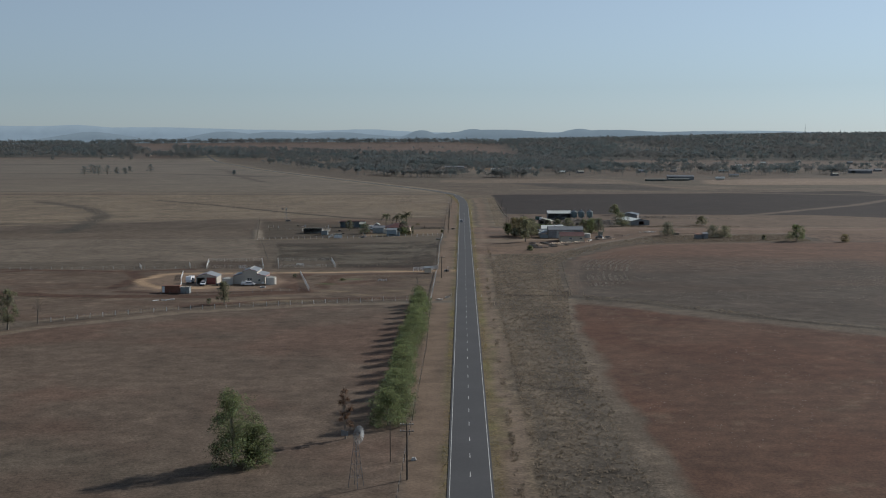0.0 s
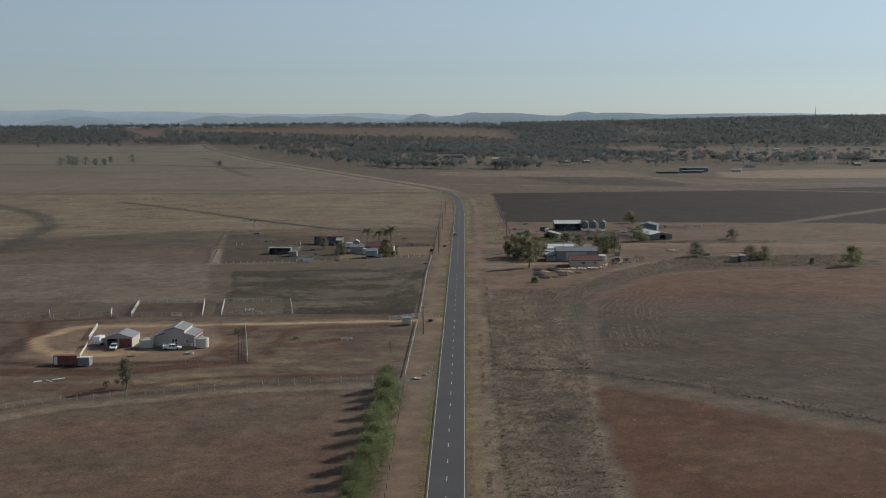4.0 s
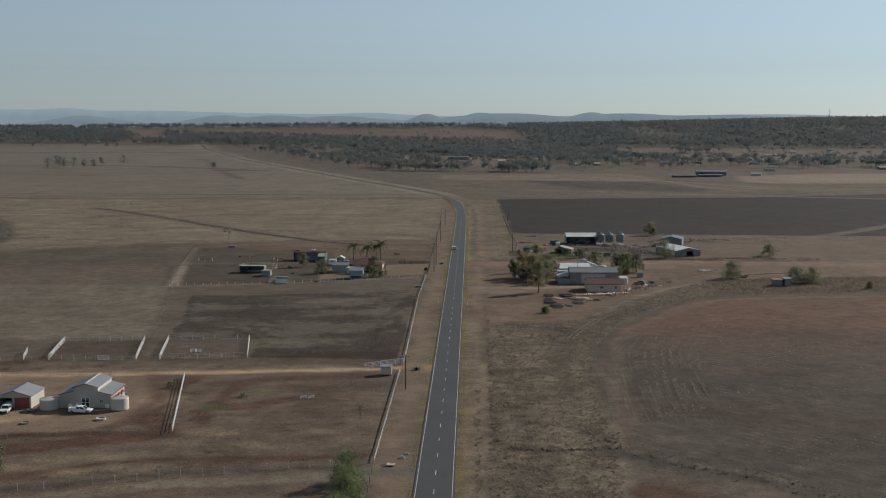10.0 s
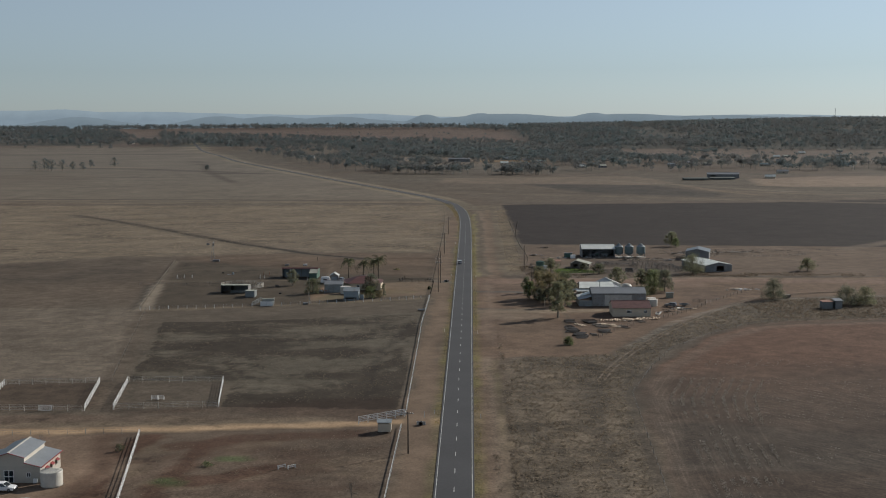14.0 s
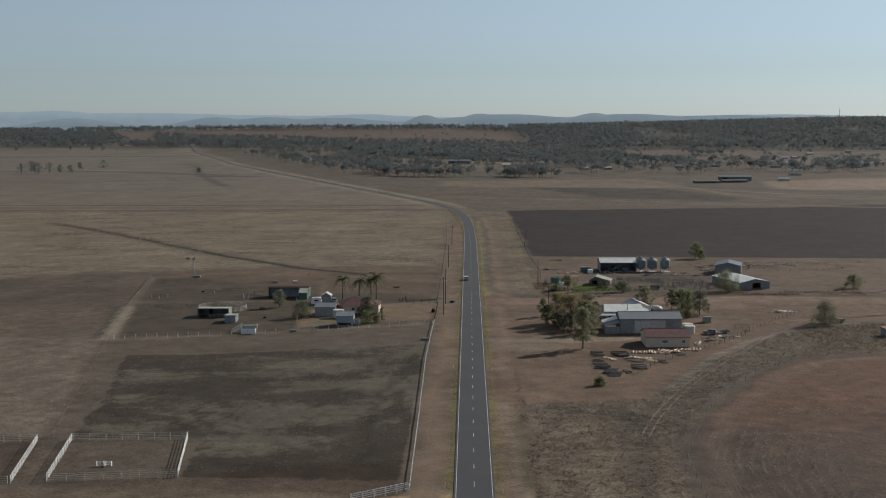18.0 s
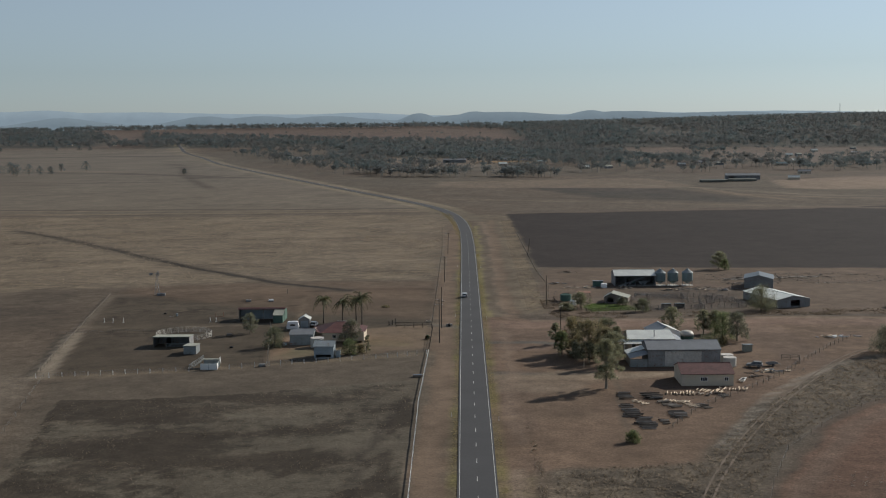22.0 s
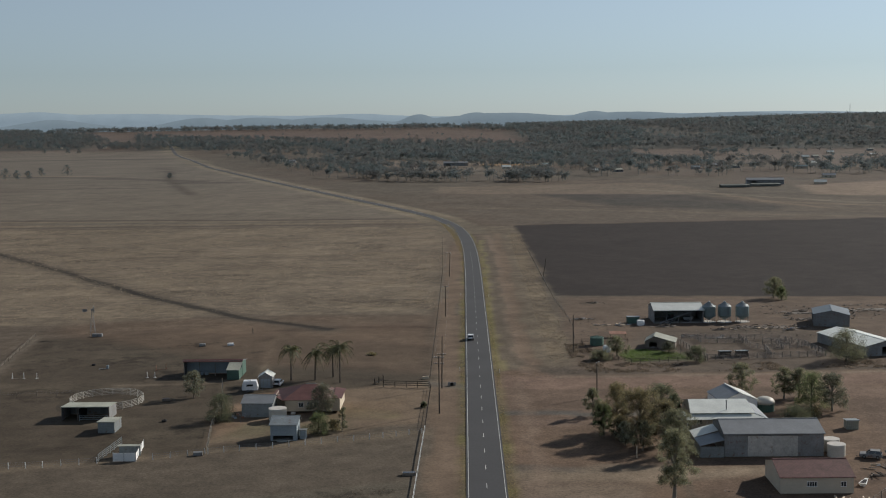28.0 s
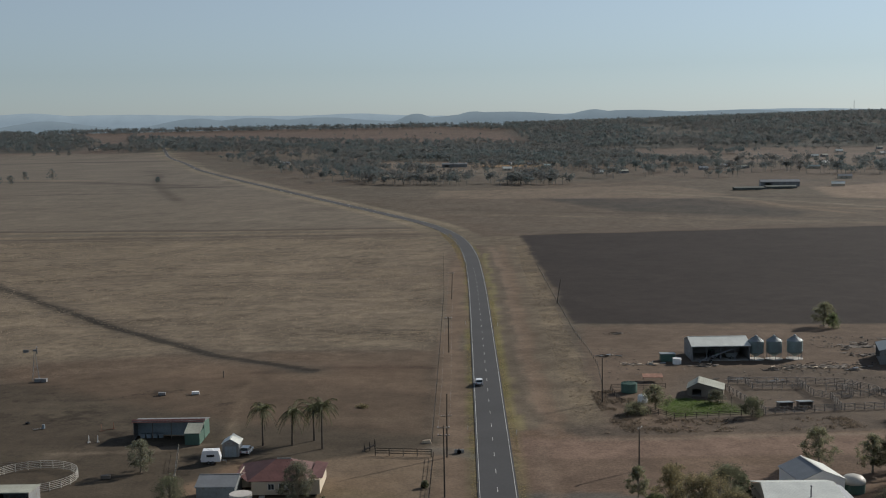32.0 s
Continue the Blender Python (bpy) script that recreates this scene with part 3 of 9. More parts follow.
# second holding: dark bare yards
area([(-14, 650), (-50, 628), (-62, 623), (-115, 612), (-138, 760), (-60, 772), (-13, 770)], (0.066, 0.052, 0.039), 3, 0.9)
paint(smooth(inside(X, Y, [(-57, 632), (-116, 614), (-138, 758), (-62, 768)]), -2, 3) * smooth(fbm(X * 0.6, Y, 12, 73, 6), 0.1, 0.4), (0.092, 0.074, 0.055), 0.7)
area([(-13, 648), (-30, 640), (-57, 630), (-58, 650), (-50, 675), (-28, 684), (-13, 690)], (0.175, 0.128, 0.092), 2, 0.9)
strip([(-54, 640), (-57, 655), (-50, 678)], 6, (0.185, 0.125, 0.086), 2.5, 0.8)
area([(-40, 650), (-18, 652), (-20, 660), (-34, 662)], (0.13, 0.115, 0.055), 2, 0.5, 0.5, N1)
area([(-56, 632), (-30, 642), (-30, 648), (-52, 648)], (0.085, 0.082, 0.05), 2.5, 0.6, 0.5, N1)
area([(-36, 655), (-18, 658), (-20, 672), (-32, 668)], (0.15, 0.105, 0.07), 3, 0.5)
strip([(-94, 687), (-85, 687), (-74, 690), (-62, 694)], 2.4, (0.15, 0.118, 0.09), 0.8, 0.8)
strip([(-58, 700), (-62, 770)], 2.0, PALE, 1.0, 0.5)
area([(-13, 700), (-60, 715), (-140, 770), (-139, 790), (-60, 800), (-13, 800)], (0.122, 0.084, 0.06), 6, 0.85, 0.3)
strip([(-14, 742), (-34, 760), (-60, 770), (-90, 768)], 7, (0.13, 0.092, 0.066), 4, 0.7)
strip([(-14, 772), (-40, 776), (-62, 770)], 3, (0.07, 0.046, 0.034), 2, 0.8)
strip([(-14, 716), (-22, 713), (-34, 716)], 6, (0.15, 0.11, 0.08), 4, 0.5)
# pale grass beyond, with a dark gully across it and a ringed field far to the side
area([(-13, 800), (-60, 812), (-150, 780), (-330, 700), (-700, 660), (-900, 700), (-900, 1165), (-24, 1168), (-14, 1140)], (0.17, 0.134, 0.1), 8, 0.85, 0.3, N4)
area([(-140, 690), (-300, 640), (-420, 660), (-330, 740), (-150, 800)], DARK, 14, 0.55, 0.5, N4)
PF = smooth(inside(X, Y, [(-14, 806), (-150, 785), (-330, 700), (-900, 700), (-900, 1158), (-16, 1158)]), -4, 6)
paint(PF * smooth(fbm(X * 0.55, Y, 9, 61, 6), 0.05, 0.4), (0.21, 0.166, 0.12), 0.45)
paint(PF * smooth(fbm(X * 0.55, Y, 8, 62, 6), 0.1, 0.45), (0.12, 0.094, 0.07), 0.4)
GULLY = [(-48, 772), (-80, 795), (-126, 848), (-213, 966), (-264, 1030), (-284, 1053)]
strip(GULLY, 10, (0.1, 0.08, 0.062), 7, 0.5)
strip(GULLY, 3.4, (0.05, 0.043, 0.036), 2.2, 0.9)
strip([(-243.8, 660), (-245, 696), (-254, 757), (-268, 830), (-301, 909), (-339, 967), (-381, 1019)], 10, (0.055, 0.048, 0.04), 6, 0.8)
strip([(-590, 1000), (-520, 1010), (-480, 940), (-500, 860)], 9, (0.06, 0.052, 0.044), 8, 0.7)
strip([(-30, 1214), (-159, 1218), (-311, 1230), (-900, 1275)], 6, (0.062, 0.051, 0.042), 4, 0.85)
strip([(-28, 1204), (-159, 1208), (-311, 1219), (-900, 1262)], 5, PALE, 4, 0.6)
strip([(-20, 1171), (-290, 1171), (-900, 1190)], 4, (0.07, 0.058, 0.048), 3.0, 0.7)
strip([(-20, 1186), (-290, 1186), (-900, 1205)], 8, PALE, 4, 0.5)
strip([(-20, 1160), (-290, 1158), (-900, 1175)], 5, (0.08, 0.062, 0.05), 3.5, 0.6)
for pts, w, c in (([(-1400, 2660), (-862, 2684), (-747, 2718), (-554, 2716)], 30, (0.06, 0.05, 0.042)), ([(-1400, 1980), (-588, 1963), (-508, 1937), (-403, 1865), (-313, 1789)], 18, (0.07, 0.058, 0.048)),
                  ([(-477, 2278), (-422, 2106), (-348, 1799), (-280, 1583), (-262, 1531)], 8, (0.075, 0.062, 0.05)), ([(-1400, 2010), (-588, 1993), (-470, 1950)], 12, PALE),
                  ([(-321, 1757), (-278, 1756)], 18, (0.04, 0.036, 0.032)), ([(-500, 1650), (-330, 1660)], 5, (0.075, 0.062, 0.05)), ([(-340, 1762), (-250, 1762)], 12, (0.075, 0.062, 0.05))):
    strip(pts, w, c, w * 0.8, 0.75)
area([(-1500, 1400), (-400, 1400), (-520, 1900), (-1500, 2000)], (0.115, 0.09, 0.07), 40, 0.5, 0.5, N3)
# right-hand verge: rough grass, bare track, wheel ruts
VERGE = [(12, -900), (30, -900), (31, 280), (37, 362), (38, 400), (41.5, 474), (48, 494), (53, 511), (62, 535), (78, 559), (94, 576), (109, 584), (190, 598), (420, 606), (420, 650), (200, 646), (126, 638), (102, 625), (71, 579), (60, 558), (52.6, 545), (44, 526), (34, 523), (20, 521), (14.5, 518), (13.2, 498), (11.7, 476), (9.8, 362)]
area([(4.2, -900), (13, -900), (10.5, 362), (14, 470), (15, 524), (4.2, 524)], (0.118, 0.085, 0.062), 1.0, 0.9)
area(VERGE, (0.09, 0.073, 0.057), 3.0, 0.95)
VG = smooth(inside(WX, WY, VERGE), -0.6, 0.8)
paint(VG * smooth(fbm(X, Y * 0.35, 5, 44, 6), 0.05, 0.5), (0.14, 0.11, 0.082), 0.6)
strip([(7.4, 110), (8.6, 362), (9.6, 470), (10.2, 515)], 1.2, (0.11, 0.1, 0.055), 0.8, 0.5)
area([(4.2, -900), (7.6, -900), (7.6, 905), (4.2, 905)], BARE, 0.8, 0.8)
strip([(9.4, 425), (9.6, 452)], 2.2, DRY, 0.7, 0.8)
strip([(6.0, 360), (6.2, 150)], 1.0, (0.11, 0.105, 0.05), 0.8, 0.5)
strip([(31, 280), (37, 362), (39.5, 400), (43, 460)], 2.0, (0.15, 0.118, 0.088), 1.2, 0.7)
strip([(45.5, 474), (51, 492), (57, 511), (66, 534), (81.5, 557), (97, 575)], 3.0, (0.12, 0.088, 0.066), 1.6, 0.6)
# right-hand fields
area([(34, -900), (34, 278), (37, 342), (52, 334), (86, 299), (160, 238), (420, 58), (420, -900)], (0.084, 0.041, 0.027), 1.0, 0.95)
area([(34, -900), (34, 278), (40, 345), (52, 336), (92, 297), (160, 240), (420, 60), (420, -900)], (0.085, 0.052, 0.037), 2, 0.5, 1.0, N2 + 0.5 * N4)
paint(smooth(inside(X, Y, [(33, -900), (36, 300), (42, 346), (420, 60), (420, -900)]), -1, 2) * smooth(fbm(X, Y, 6, 45), 0.5, 0.75), PALE, 0.25)
FIELD = [(39.5, 368), (41, 400), (44.5, 474), (50, 494), (55.5, 511), (64.5, 535), (80, 559), (95.5, 577), (111, 586), (190, 598), (420, 600), (420, 100), (170, 255), (96, 316), (60, 350)]
area(FIELD, (0.094, 0.057, 0.041), 1.5, 0.95)
G2 = smooth(inside(WX, WY, FIELD), -1, 2) * (1 - smooth(WY + 0.12 * (X - 60) + 16 * N2 + 8 * N4, 440, 535))
paint(G2, (0.061, 0.049, 0.04), 0.9)
paint(G2 * smooth(fbm(X * 0.4, Y, 8, 63, 6), 0.15, 0.5), (0.094, 0.077, 0.064), 0.3)
paint(G2 * smooth(fbm(X * 0.3, Y, 18, 64, 5), -0.1, 0.4), (0.073, 0.051, 0.039), 0.65)
EL = to_line(X, Y, [(90, 574), (78, 559), (62.5, 535), (53.5, 511), (48, 494), (42.5, 474), (39, 400), (37.5, 368)])
ED = np.where((EL < 27) & (Y > 388), EL, 0.76 * X + 0.65 * Y + 300)
ALONG = 0.65 * X - 0.76 * Y
paint(smooth(inside(WX, WY, FIELD), 0, 3) * smooth(WY + 0.12 * (X - 60) + 12 * N2, 490, 530), (0.122, 0.069, 0.049), 0.6)
EDGE = [(39.5, 388), (41, 430), (45, 471), (51, 492), (57, 509), (66, 533), (81, 557), (96, 573), (111, 579), (190, 592), (420, 596)]
strip([(a + 3.0, b - 1.5) for a, b in EDGE], 3.6, (0.138, 0.105, 0.083), 2.0, 0.4)
strip([(a - 1.2, b + 0.8) for a, b in EDGE], 1.6, (0.07, 0.056, 0.044), 1.0, 0.7)
strip([(a - 5.0, b + 3.0) for a, b in EDGE], 5.0, (0.085, 0.069, 0.055), 3.0, 0.45)
ROWS_ON[:] = smooth(inside(X, Y, FIELD), 0, 2) * (0.12 + 0.75 * G2)
strip([(37, 362), (60, 349), (95, 311), (170, 253), (420, 98)], 10.5, (0.07, 0.058, 0.047), 1.2, 0.9)
strip([(40, 360), (62, 344), (97, 307), (172, 249), (420, 94)], 2.2, (0.04, 0.034, 0.029), 0.9, 0.85, False)
strip([(40, 363), (62, 347), (97, 310), (172, 252)], 1.6, (0.14, 0.112, 0.082), 1.2, 0.5)
area([(27, -900), (32, -900), (32.5, 280), (34.5, 345), (32, 352), (29, 280)], (0.125, 0.096, 0.072), 1.2, 0.7)
area([(14, -900), (25, -900), (25, 300), (20, 335), (13, 330)], (0.078, 0.065, 0.053), 7, 0.6, 0.5, fbm(X, Y * 0.4, 7, 85))
for pts, w in (([(13.6, 290), (14, 400), (14.8, 490)], 2.4), ([(29, 340), (26, 370), (23, 400), (23, 440), (25, 500)], 6), ([(17.5, 150), (17, 240), (17.5, 320)], 4), ([(33, 390), (35, 440), (42, 500)], 3)):
    strip(pts, w, (0.165, 0.128, 0.093), w * 0.9, 0.45)
strip([(10.6, 110), (11, 240), (11, 330)], 2.0, (0.15, 0.115, 0.08), 1.0, 0.7)
# right-hand farmyard: bare ground, tracks
area([(4.5, 518), (14.5, 519), (20, 522), (34, 524), (44, 527), (52, 545), (60, 559), (71, 580), (101, 626), (125, 640), (200, 655), (420, 665), (420, 700), (105, 700), (9, 706), (4.5, 700)], (0.136, 0.092, 0.066), 1.5, 0.95)
paint(smooth(inside(X, Y, [(5, 520), (44, 528), (100, 626), (100, 690), (5, 690)]), -1, 2) * smooth(fbm(X, Y * 0.5, 14, 82, 5), 0.0, 0.4), (0.112, 0.078, 0.06), 0.7)
paint(smooth(inside(X, Y, [(5, 610), (60, 660), (100, 660), (100, 690), (5, 700)]), -1, 3) * smooth(fbm(X * 0.6, Y, 16, 87, 4), 0.0, 0.4), (0.17, 0.117, 0.092), 0.6)
area([(30, 560), (64, 572), (78, 600), (70, 612), (42, 600), (33, 580)], (0.115, 0.078, 0.058), 3, 0.8)
area([(12, 562), (30, 560), (30, 590), (22, 600), (14, 590)], (0.12, 0.085, 0.062), 3, 0.6)
for off in (-0.9, 0.9):
    strip([(50 + off, 536), (60 + off, 560), (72 + off, 584), (86 + off, 605), (98 + off, 619), (120 + off, 636), (170 + off, 648), (260 + off, 655)], 0.7, (0.19, 0.165, 0.14), 0.5, 0.7, False)
strip([(2, 690), (40, 688), (100, 690), (200, 684), (420, 676)], 13, (0.168, 0.113, 0.088), 2.0, 0.9)
strip([(20, 695.5), (60, 695.5), (110, 698), (200, 692)], 1.6, (0.2, 0.155, 0.12), 1.0, 0.7)
strip([(22, 703), (60, 704), (105, 707), (160, 706)], 11, (0.082, 0.066, 0.054), 2.5, 0.85)
strip([(5, 612), (20, 610), (34, 612)], 4, (0.1, 0.092, 0.082), 1.5, 0.6)
strip([(37, 603), (33.5, 562), (31.8, 540)], 0.9, (0.085, 0.068, 0.052), 0.8, 0.7, False)
strip([(20, 611), (36, 611), (50, 610)], 3.5, (0.18, 0.136, 0.098), 1.5, 0.6)
strip([(6, 607), (26, 605), (41, 607), (53, 608)], 5, (0.215, 0.168, 0.125), 3, 0.7)
area([(6, 590), (27, 589), (31, 600), (6, 604)], (0.185, 0.142, 0.108), 3, 0.7, 0.3)
strip([(3, 656), (14, 655), (26, 652), (40, 656)], 3.6, (0.088, 0.084, 0.078), 1.2, 0.8)
strip([(8.2, -200), (8.2, 330), (8.4, 420), (8.2, 520)], 2.2, (0.158, 0.118, 0.09), 0.8, 0.8)
strip([(11.9, -200), (12.1, 330), (12.6, 440), (13.0, 520)], 1.0, (0.085, 0.069, 0.054), 1.0, 0.45)
strip([(9.4, 540), (9.8, 600), (9.0, 690)], 2.4, (0.172, 0.124, 0.095), 1.5, 0.6)
strip([(4, 745), (30, 738)], 4, BARE, 1.5, 0.6)
area([(26, 706), (46, 700), (105, 704), (420, 706), (420, 828), (33, 838), (28, 760)], (0.125, 0.089, 0.067), 3, 0.85)
area([(46, 700), (100, 702), (104, 760), (60, 772), (44, 740)], (0.098, 0.078, 0.063), 4, 0.7)
area([(5, 705), (26, 706), (28, 850), (30, 1150), (6, 1150)], (0.13, 0.102, 0.075), 2, 0.85)
strip([(9.0, 705), (9.6, 900), (9.8, 1090)], 2.4, (0.1, 0.08, 0.062), 1.2, 0.6)
strip([(12.6, 700), (12.6, 900), (12.0, 1000), (9.5, 1090)], 2.6, (0.172, 0.124, 0.095), 1.0, 0.85)
strip([(15.6, 712), (16, 900), (16, 1060)], 1.4, (0.09, 0.07, 0.055), 1.0, 0.6)
strip([(5.6, 705), (5.8, 900), (5.4, 1060)], 2.0, (0.175, 0.15, 0.075), 0.8, 0.7)
area([(12, 705), (16, 705), (17, 1100), (13, 1100)], BARE, 1.2, 0.8)
area([(20, 712), (27, 720), (29, 1120), (22, 1130)], DRY, 1.5, 0.45, 0.8, N1)
strip([(27, 708), (20, 706), (10, 712)], 2.0, DARK, 1.0, 0.5)
# ploughed fields and what lies beyond them
area([(31, 842), (230, 826), (420, 832), (420, 1240), (250, 1180), (29, 1156)], tuple(0.9 * q for q in PLOUGH), 1.5, 1.0)
area([(235, 842), (420, 700), (900, 760), (900, 1000), (330, 960)], PLOUGH, 2, 0.95)
strip([(200, 815), (330, 960), (520, 1250)], 9, (0.13, 0.1, 0.08), 3, 0.8)
strip([(190, 700), (420, 690), (900, 720)], 4, PALE, 2, 0.5)
area([(195, 596), (420, 602), (900, 560), (900, 690), (420, 675), (200, 655)], (0.125, 0.082, 0.06), 3, 0.85)
area([(420, 100), (420, 600), (900, 560), (900, -200)], RED, 5, 0.7, 0.5)
area([(20, 1165), (120, 1175), (420, 1250), (700, 1250), (700, 1340), (250, 1300), (60, 1290), (-10, 1300)], (0.1, 0.08, 0.063), 4, 0.8, 0.4, N4)
area([(49, 1500), (185, 1464), (238, 1290), (213, 1251), (109, 1323)], (0.05, 0.043, 0.038), 8, 0.95, 0.25, N4)
for pts, w, c in (([(-18, 1367), (107, 1307), (267, 1226), (500, 1140)], 7, (0.07, 0.057, 0.047)), ([(-20, 1323), (103, 1273), (257, 1198), (480, 1110)], 9, (0.135, 0.105, 0.079)),
                  ([(197, 1615), (221, 1455), (236, 1352), (262, 1279)], 7, (0.17, 0.125, 0.09)), ([(236, 1352), (300, 1300), (420, 1250)], 6, (0.165, 0.125, 0.09)), ([(215, 1480), (290, 1430), (330, 1380)], 6, DARK)):
    strip(pts, w, c, w * 0.8, 0.75)
area([(-30, 1502), (190, 1450), (224, 1492), (198, 1655), (-30, 1610)], (0.15, 0.114, 0.086), 8, 0.85)
area([(322, 1578), (404, 1623), (560, 1600), (560, 1420), (332, 1413), (299, 1435)], (0.205, 0.15, 0.112), 8, 0.85)
area([(330, 1420), (900, 1380), (1100, 1650), (420, 1640)], (0.2, 0.147, 0.11), 15, 0.9)
strip([(140, 1560), (230, 1440), (300, 1330), (420, 1290)], 6, (0.19, 0.16, 0.12), 5, 0.6)
area([(-120, 1900), (40, 1900), (60, 2150), (-160, 2100)], (0.14, 0.115, 0.09), 20, 0.8)
area([(10, 2180), (110, 2180), (110, 2260), (0, 2260)], (0.26, 0.16, 0.08), 10, 0.7)
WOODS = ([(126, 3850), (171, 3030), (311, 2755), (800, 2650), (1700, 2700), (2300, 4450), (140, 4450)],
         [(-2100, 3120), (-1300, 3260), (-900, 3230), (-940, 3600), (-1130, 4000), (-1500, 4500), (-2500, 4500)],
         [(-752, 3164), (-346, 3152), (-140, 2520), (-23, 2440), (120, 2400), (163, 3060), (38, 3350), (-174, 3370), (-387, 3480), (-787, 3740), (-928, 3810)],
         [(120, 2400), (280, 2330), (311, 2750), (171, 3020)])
area([(293, 2744), (798, 2648), (1600, 2640), (1500, 2050), (603, 2080), (272, 2308)], (0.128, 0.098, 0.079), 12, 0.85, 0.2, N3)
area([(-138, 2464), (25, 2412), (20, 2040), (-113, 2072)], (0.16, 0.124, 0.096), 10, 0.85)
paint(smooth(rise(X, Y), 2, 10), (0.12, 0.086, 0.07), 0.85)
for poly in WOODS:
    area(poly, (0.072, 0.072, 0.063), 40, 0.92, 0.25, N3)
strip([(-115.4, 610), (-127, 676)], 5.0, (0.2, 0.165, 0.13), 0.8, 0.85, False)
strip([(-119.2, 612), (-130.6, 676)], 1.8, (0.06, 0.05, 0.041), 0.8, 0.8, False)
strip([(-128, 680), (-139, 758)], 2.4, (0.15, 0.124, 0.098), 0.8, 0.6, False)
# the strips beside the road
RD = np.abs(to_line(FX, FY, [tuple(p) for p in LINE[::4]]))
paint((1 - smooth(RD, 5.0, 6.2)), YELLOW, 0.3)
area([(39, 724), (42.3, 713), (54, 716), (59.5, 716.5), (57.5, 727), (48, 733), (43, 732)], (0.066, 0.1, 0.024), 1.2, 0.9, 0.4, N1)
paint((1 - smooth(RD, 4.4, 6.0)) * smooth(fbm(X, Y, 9, 47), 0.1, 0.4), (0.14, 0.125, 0.045), 0.6)
paint((1 - smooth(RD, 12, 18)) * (Y > 1100), (0.135, 0.11, 0.082), 0.7)
paint((1 - smooth(np.abs(RD - 11), 2.5, 5)) * smooth(Y, 1150, 1250), (0.21, 0.168, 0.122), 0.8)
paint((1 - smooth(np.abs(RD - 5.5), 1.5, 3.5)) * smooth(Y, 1150, 1250), (0.17, 0.14, 0.1), 0.6)
area([(-12.2, -900), (-5.4, -900), (-5.4, 1120), (-12.2, 1000)], BARE, 0.7, 0.85)
strip([(-9, 150), (-8.6, 800)], 2.4, (0.165, 0.118, 0.087), 1.2, 0.6)
area([(-5.6, 330), (-3, 330), (-3, 372), (-6.5, 365)], (0.12, 0.1, 0.075), 1.5, 0.6)
strip([(-4, 350), (-14, 349), (-20, 348)], 5, (0.1, 0.09, 0.078), 1.5, 0.8)
strip([(-4, 684), (-13, 688)], 4, (0.11, 0.1, 0.088), 1.5, 0.7)
strip([(4, 564), (9, 562)], 4, BARE, 1.5, 0.6)
COL *= (1 + 0.14 * N1 + 0.08 * N2 + 0.15 * fbm(X, Y, 4.5, 51) + 0.07 * fbm(X * 0.4, Y, 5, 52, 3))[:, None]
COL *= [0.985, 1.0, 0.965]
COL *= 1 + smooth(Y, 1150, 2000)[:, None] * np.array([-0.03, 0.0, 0.05])     # distance haze put into the colour: bluer with distance

nx, ny = len(xs), len(ys)
Zs = rise(X, Y) - 0.05 + 0.06 * fbm(X, Y, 11, 9) * smooth(np.abs(to_line(X, Y, [(0, -900), (0, 900)])), 4, 9) * (Y < 900)
Zs = np.where((np.abs(X) < 900) & (Y < 1200), np.minimum(Zs, 0.02), Zs)
idx = np.arange(nx * ny).reshape(ny, nx)
quads = np.stack([idx[:-1, :-1], idx[:-1, 1:], idx[1:, 1:], idx[1:, :-1]], -1).reshape(-1, 4)
me = bpy.data.meshes.new("ground")
me.vertices.add(nx * ny)
me.vertices.foreach_set("co", np.stack([X, Y, Zs], 1).astype(np.float32).ravel())
me.loops.add(quads.size)
me.loops.foreach_set("vertex_index", quads.astype(np.int32).ravel())
me.polygons.add(len(quads))
me.polygons.foreach_set("loop_start", np.arange(0, quads.size, 4, dtype=np.int32))
me.update(calc_edges=True)
me.polygons.foreach_set("use_smooth", np.ones(len(quads), bool))
STAIN = np.maximum(STAIN, VG * np.clip(0.36 + 0.3 * fbm(X, Y, 10, 81, 3), 0, 1))
STAIN = np.maximum(STAIN, PF * np.clip(0.3 + 0.3 * fbm(X * 0.3, Y, 14, 83, 3), 0, 1))
STAIN = np.maximum(STAIN, smooth(inside(X, Y, [(-57, 634), (-115, 616), (-137, 757), (-62, 766)]), -1, 3) * np.clip(0.34 + 0.3 * fbm(X * 0.6, Y, 14, 84, 3), 0, 1))
STAIN = np.maximum(STAIN, 0.66 * (1 - smooth(to_line(X, Y, GULLY), 1.0, 4.5)))
STAIN = np.maximum(STAIN, HP * np.clip(0.3 + 0.25 * fbm(X * 0.5, Y, 9, 86, 3), 0, 1))
GRIT = np.ones(len(X))
